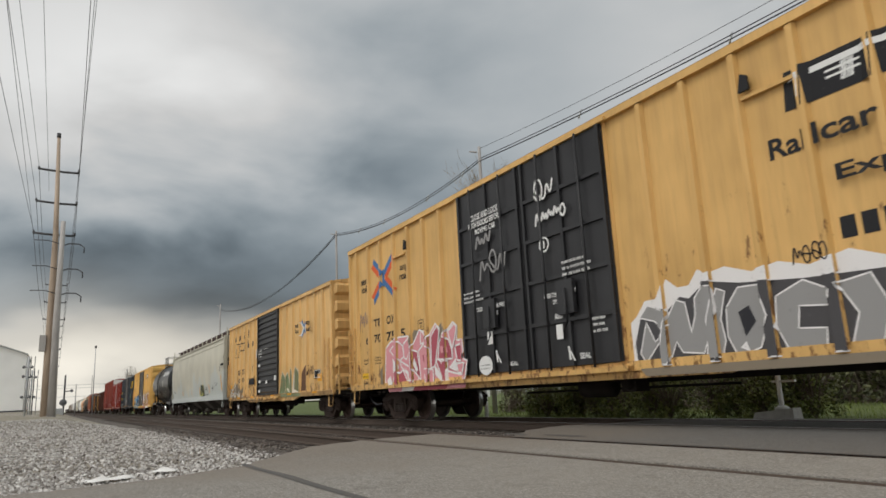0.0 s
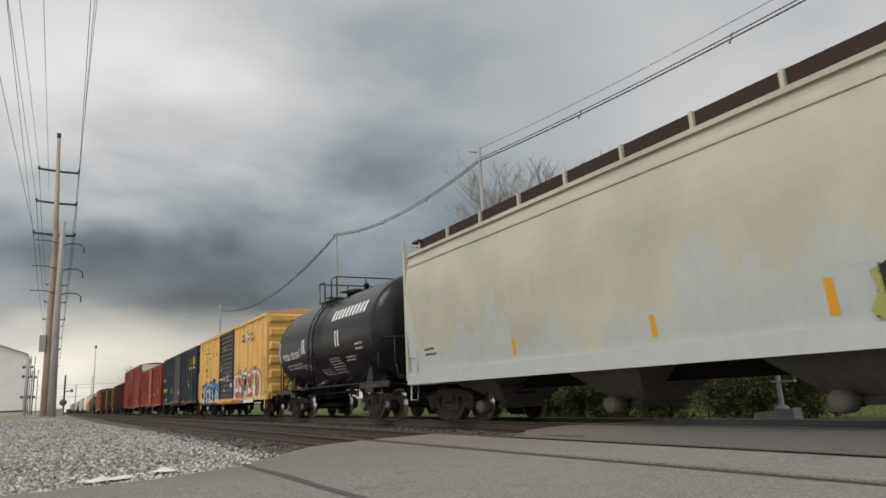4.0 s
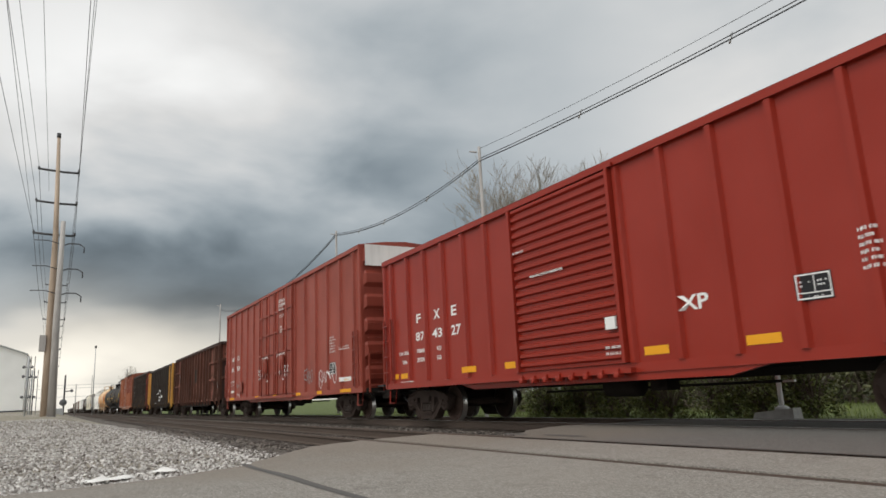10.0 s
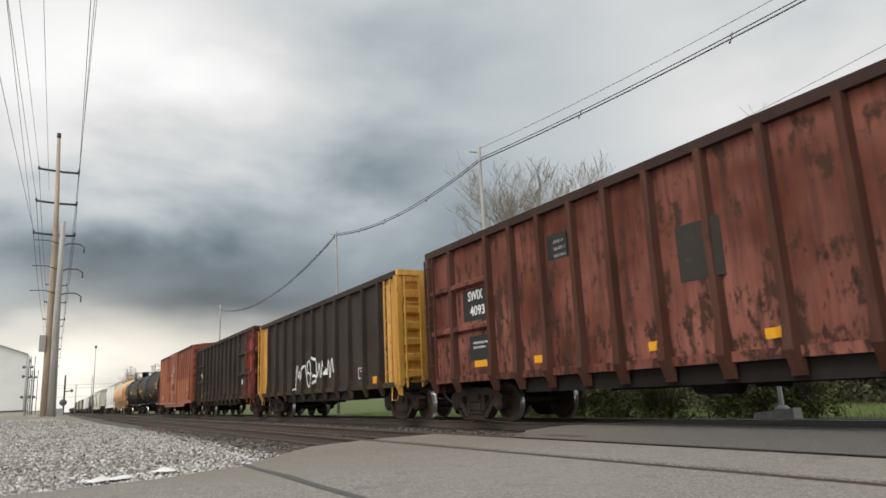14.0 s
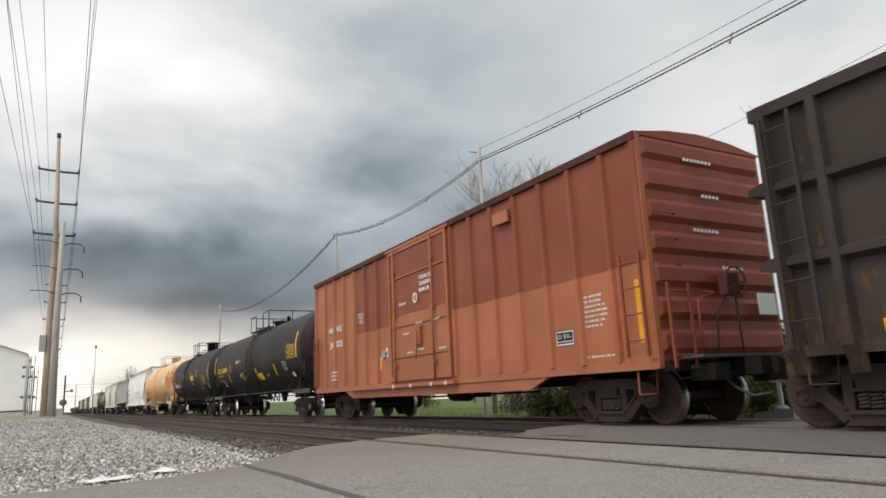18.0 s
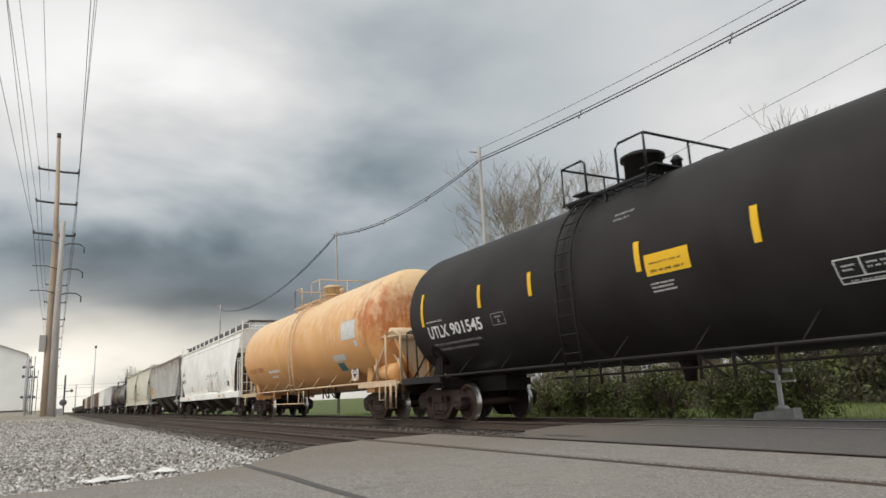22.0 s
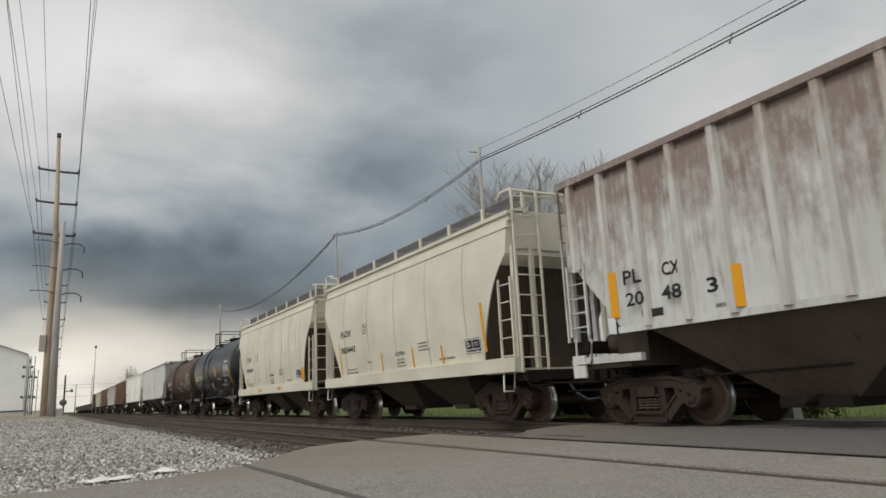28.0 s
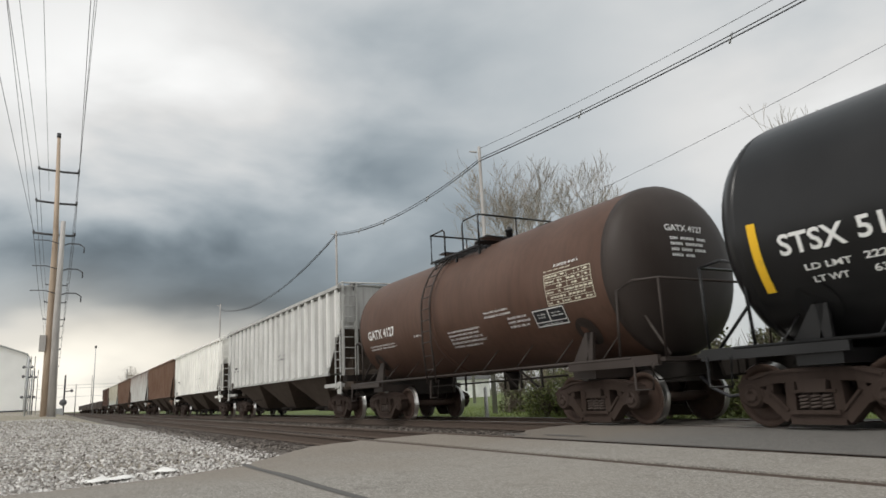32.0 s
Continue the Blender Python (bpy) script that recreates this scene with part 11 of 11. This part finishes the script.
def car_syrup_tank():
    car, sk, hl = tank_car(-320.3, -331.7, 1.68, "tank_black", "shiny black tank car with white lettering and orange stripes", platform=(-0.8, 0.8), dx=(0.957, 0.25), bands=(-0.7,), ladder_x=-1.3, inset=(1.55, 0.98))
    lettering(car, sk, "STSX", -5.0, 2.15, -4.12, 2.43, "white")
    lettering(car, sk, "51224", -3.98, 2.17, -2.98, 2.44, "white")
    lettering(car, sk, "CORN SYRUP", 3.45, 2.84, 4.50, 2.97, "white")
    lettering(car, sk, "222500 LB", -4.0, 1.93, -3.2, 2.02, "white")
    lettering(car, sk, "LD LMT", -4.75, 1.92, -4.15, 2.0, "white")
    lettering(car, sk, "LT WT", -4.7, 1.76, -4.25, 1.84, "white")
    lettering(car, sk, "63500 LB", -3.95, 1.77, -3.25, 1.86, "white")
    outline(car, sk, -2.9, 2.2, -2.66, 2.45, "white", 0.016)
    for x in (-2.45, -2.22, 1.0, 1.25):
        stripe(car, sk, x, 2.2, x + 0.12, 2.66, "mark_yellow")
    for x in (4.72, -5.4):
        stripe(car, sk, x, 1.72, x + 0.13, 2.66, "mark_yellow")
    grid_panel(car, sk, 3.35, 2.14, 4.55, 2.72, "white", 6, 6)
    table(car, sk, 3.05, 1.66, 3.8, 2.0, "black", "white")
    for a, b, c, d, n in ((-0.9, 1.32, 0.0, 1.94, 5), (2.2, 1.6, 3.0, 1.8, 2), (-2.5, 1.7, -1.6, 1.95, 3), (0.2, 1.35, 1.0, 1.55, 2), (1.6, 2.0, 2.3, 2.12, 2)):
        bars(car, sk, a, b, c, d, n, "white", int(a * 10))
    bars(car, Skin(1.51), 3.2, 0.98, 3.9, 1.06, 1, "white", 7)
    head_lettering(car, hl, 1.68, 2.65, "STSX  51224", -0.62, 3.30, 0.45, 3.44)
    head_lines(car, hl, 1.68, 2.65, ((3.16, 0.06, ((-0.55, -0.25), (-0.18, 0.12), (0.18, 0.42))), (3.04, 0.06, ((-0.55, -0.25), (-0.18, 0.12), (0.18, 0.42))), (2.05, 0.05, ((-0.1, 0.15), (0.2, 0.4))), (1.95, 0.05, ((-0.1, 0.35),)), (1.85, 0.05, ((-0.1, 0.25),))), "g_grey")
    CARS.append(car)


def car_brown_tank():
    car, sk, hl = tank_car(-333.2, -344.95, 1.56, "tank_brown", "brown rusted tank car with dark ends and white stencils", platform=(-0.3, 1.15), bands=(-0.85,), ladder_x=-0.85, frame_mt="tank_brown_end", end_mt="tank_brown_end", inset=(1.57, 1.25))
    lettering(car, sk, "GATX 4127", -4.7, 2.26, -2.95, 2.52, "white")
    grid_panel(car, sk, 3.70, 2.15, 5.0, 2.74, "patch_cream", 6, 6)
    table(car, sk, 3.15, 1.78, 4.1, 2.14, "black", "white")
    for a, b, c, d, n in ((-4.7, 1.96, -2.6, 2.12, 2), (2.3, 1.88, 3.1, 2.15, 3), (-0.2, 1.66, 1.4, 2.1, 5), (1.5, 2.18, 2.5, 2.36, 2), (4.0, 2.85, 4.7, 2.95, 1), (-1.9, 2.1, -1.4, 2.2, 1)):
        bars(car, sk, a, b, c, d, n, "white", int(a * 10))
    head_lettering(car, hl, 1.56, 2.65, "GATX 4127", -0.56, 3.22, 0.36, 3.34)
    head_lines(car, hl, 1.56, 2.65, ((3.07, 0.05, ((-0.48, -0.3), (-0.24, 0.1), (0.16, 0.4))), (2.97, 0.05, ((-0.48, -0.2), (-0.14, 0.3))), (2.87, 0.05, ((-0.48, -0.3), (-0.24, 0.02), (0.08, 0.36))), (2.77, 0.05, ((-0.48, -0.22), (-0.16, 0.06)))))
    CARS.append(car)


def ribbed_tail():
    specs = ((-346.1, -362.5, "dull_white", "dull white ribbed covered hopper with dark slopes below"), (-364.4, -380.9, "white_hop", "white ribbed covered hopper"), (-382.3, -398.2, "rust_hop", "rust-brown ribbed covered hopper"), (-399.6, -416.0, "rusty_white", "rust-stained grey ribbed covered hopper"), (-417.6, -434.8, "rust_hop", "brown ribbed covered hopper"), (-436.6, -453.2, "grey_hop", "grey ribbed covered hopper"), (-454.8, -470.2, "tank_brown", "dark red-brown ribbed hopper"))
    for k, (f_, r_, mt, lab) in enumerate(specs):
        near = k < 2
        car, sk, hl, xs = hopper(f_, r_, 4.28, 1.5, mt, lab, 3, 20 if k < 3 else 10, "walk", 4.42, slope_in=1.2, slope_z=2.9, curve=False, inset=1.25, far_off=not near)
        if near:
            bars(car, sk, -6.4, 2.2, -5.5, 2.5, 2, "black")
            bars(car, sk, 1.0, 2.3, 2.4, 2.6, 2, "g_grey")
        CARS.append(car)
    # low dark cars at the tail
    for k in range(8):
        f_ = -472.5 - 17.5 * k
        hl = 7.8
        car = tagged(new("flat_gondola"), "low dark gondola at the far tail of the train", "freight car", "cars of the train")
        car.location = (f_ - hl, TRACK_Y, 0)
        part("body", Geo().box(-hl, hl, -1.5, 1.5, 0.95, 2.3), "gon_black", car)
        part("top_chord", Geo().box(-hl - 0.05, hl + 0.05, -1.58, 1.58, 2.3, 2.42), "gon_dark_end", car)
        running_gear(car, hl, 2.2, True)
        CARS.append(car)


car_yellow_high_cube()
car_yellow_old()
car_grey_hopper()
car_black_tank()
car_yellow_clean()
car_slate()
car_oxide_red()
car_tall_red()
car_rust_gondola()
car_black_gondola_yellow()
car_black_gondola_red()
car_two_tone()
car_long_black_tank()
car_black_tank_b()
car_orange_tank()
car_white_hopper()
car_rusty_hopper()
cement_a()
cement_b()
car_syrup_tank()
car_brown_tank()
ribbed_tail()


def motions():
    """The train rolls by at a steady speed; its wheels turn."""
    for car in CARS:
        x = car.location.x
        walk(car, [(0, pose(x, TRACK_Y, 0)), (32, pose(x + 32 * SPEED, TRACK_Y, 0))])
    step = math.degrees(SPEED / FPS / WHEEL_R)
    for e, sets in WHEELSETS.items():
        first = sets[0]
        walk(first, [(i / FPS, pose(e * AXLE, 0, WHEEL_R, 0, (i * step) % 360, 0)) for i in range(32 * FPS + 1)])
        for w in sets[1:]:
            w.rotation_mode = "QUATERNION"
            keys = w.animation_data_create()
            keys.action = first.animation_data.action
            keys.action_slot = first.animation_data.action_slot


motions()
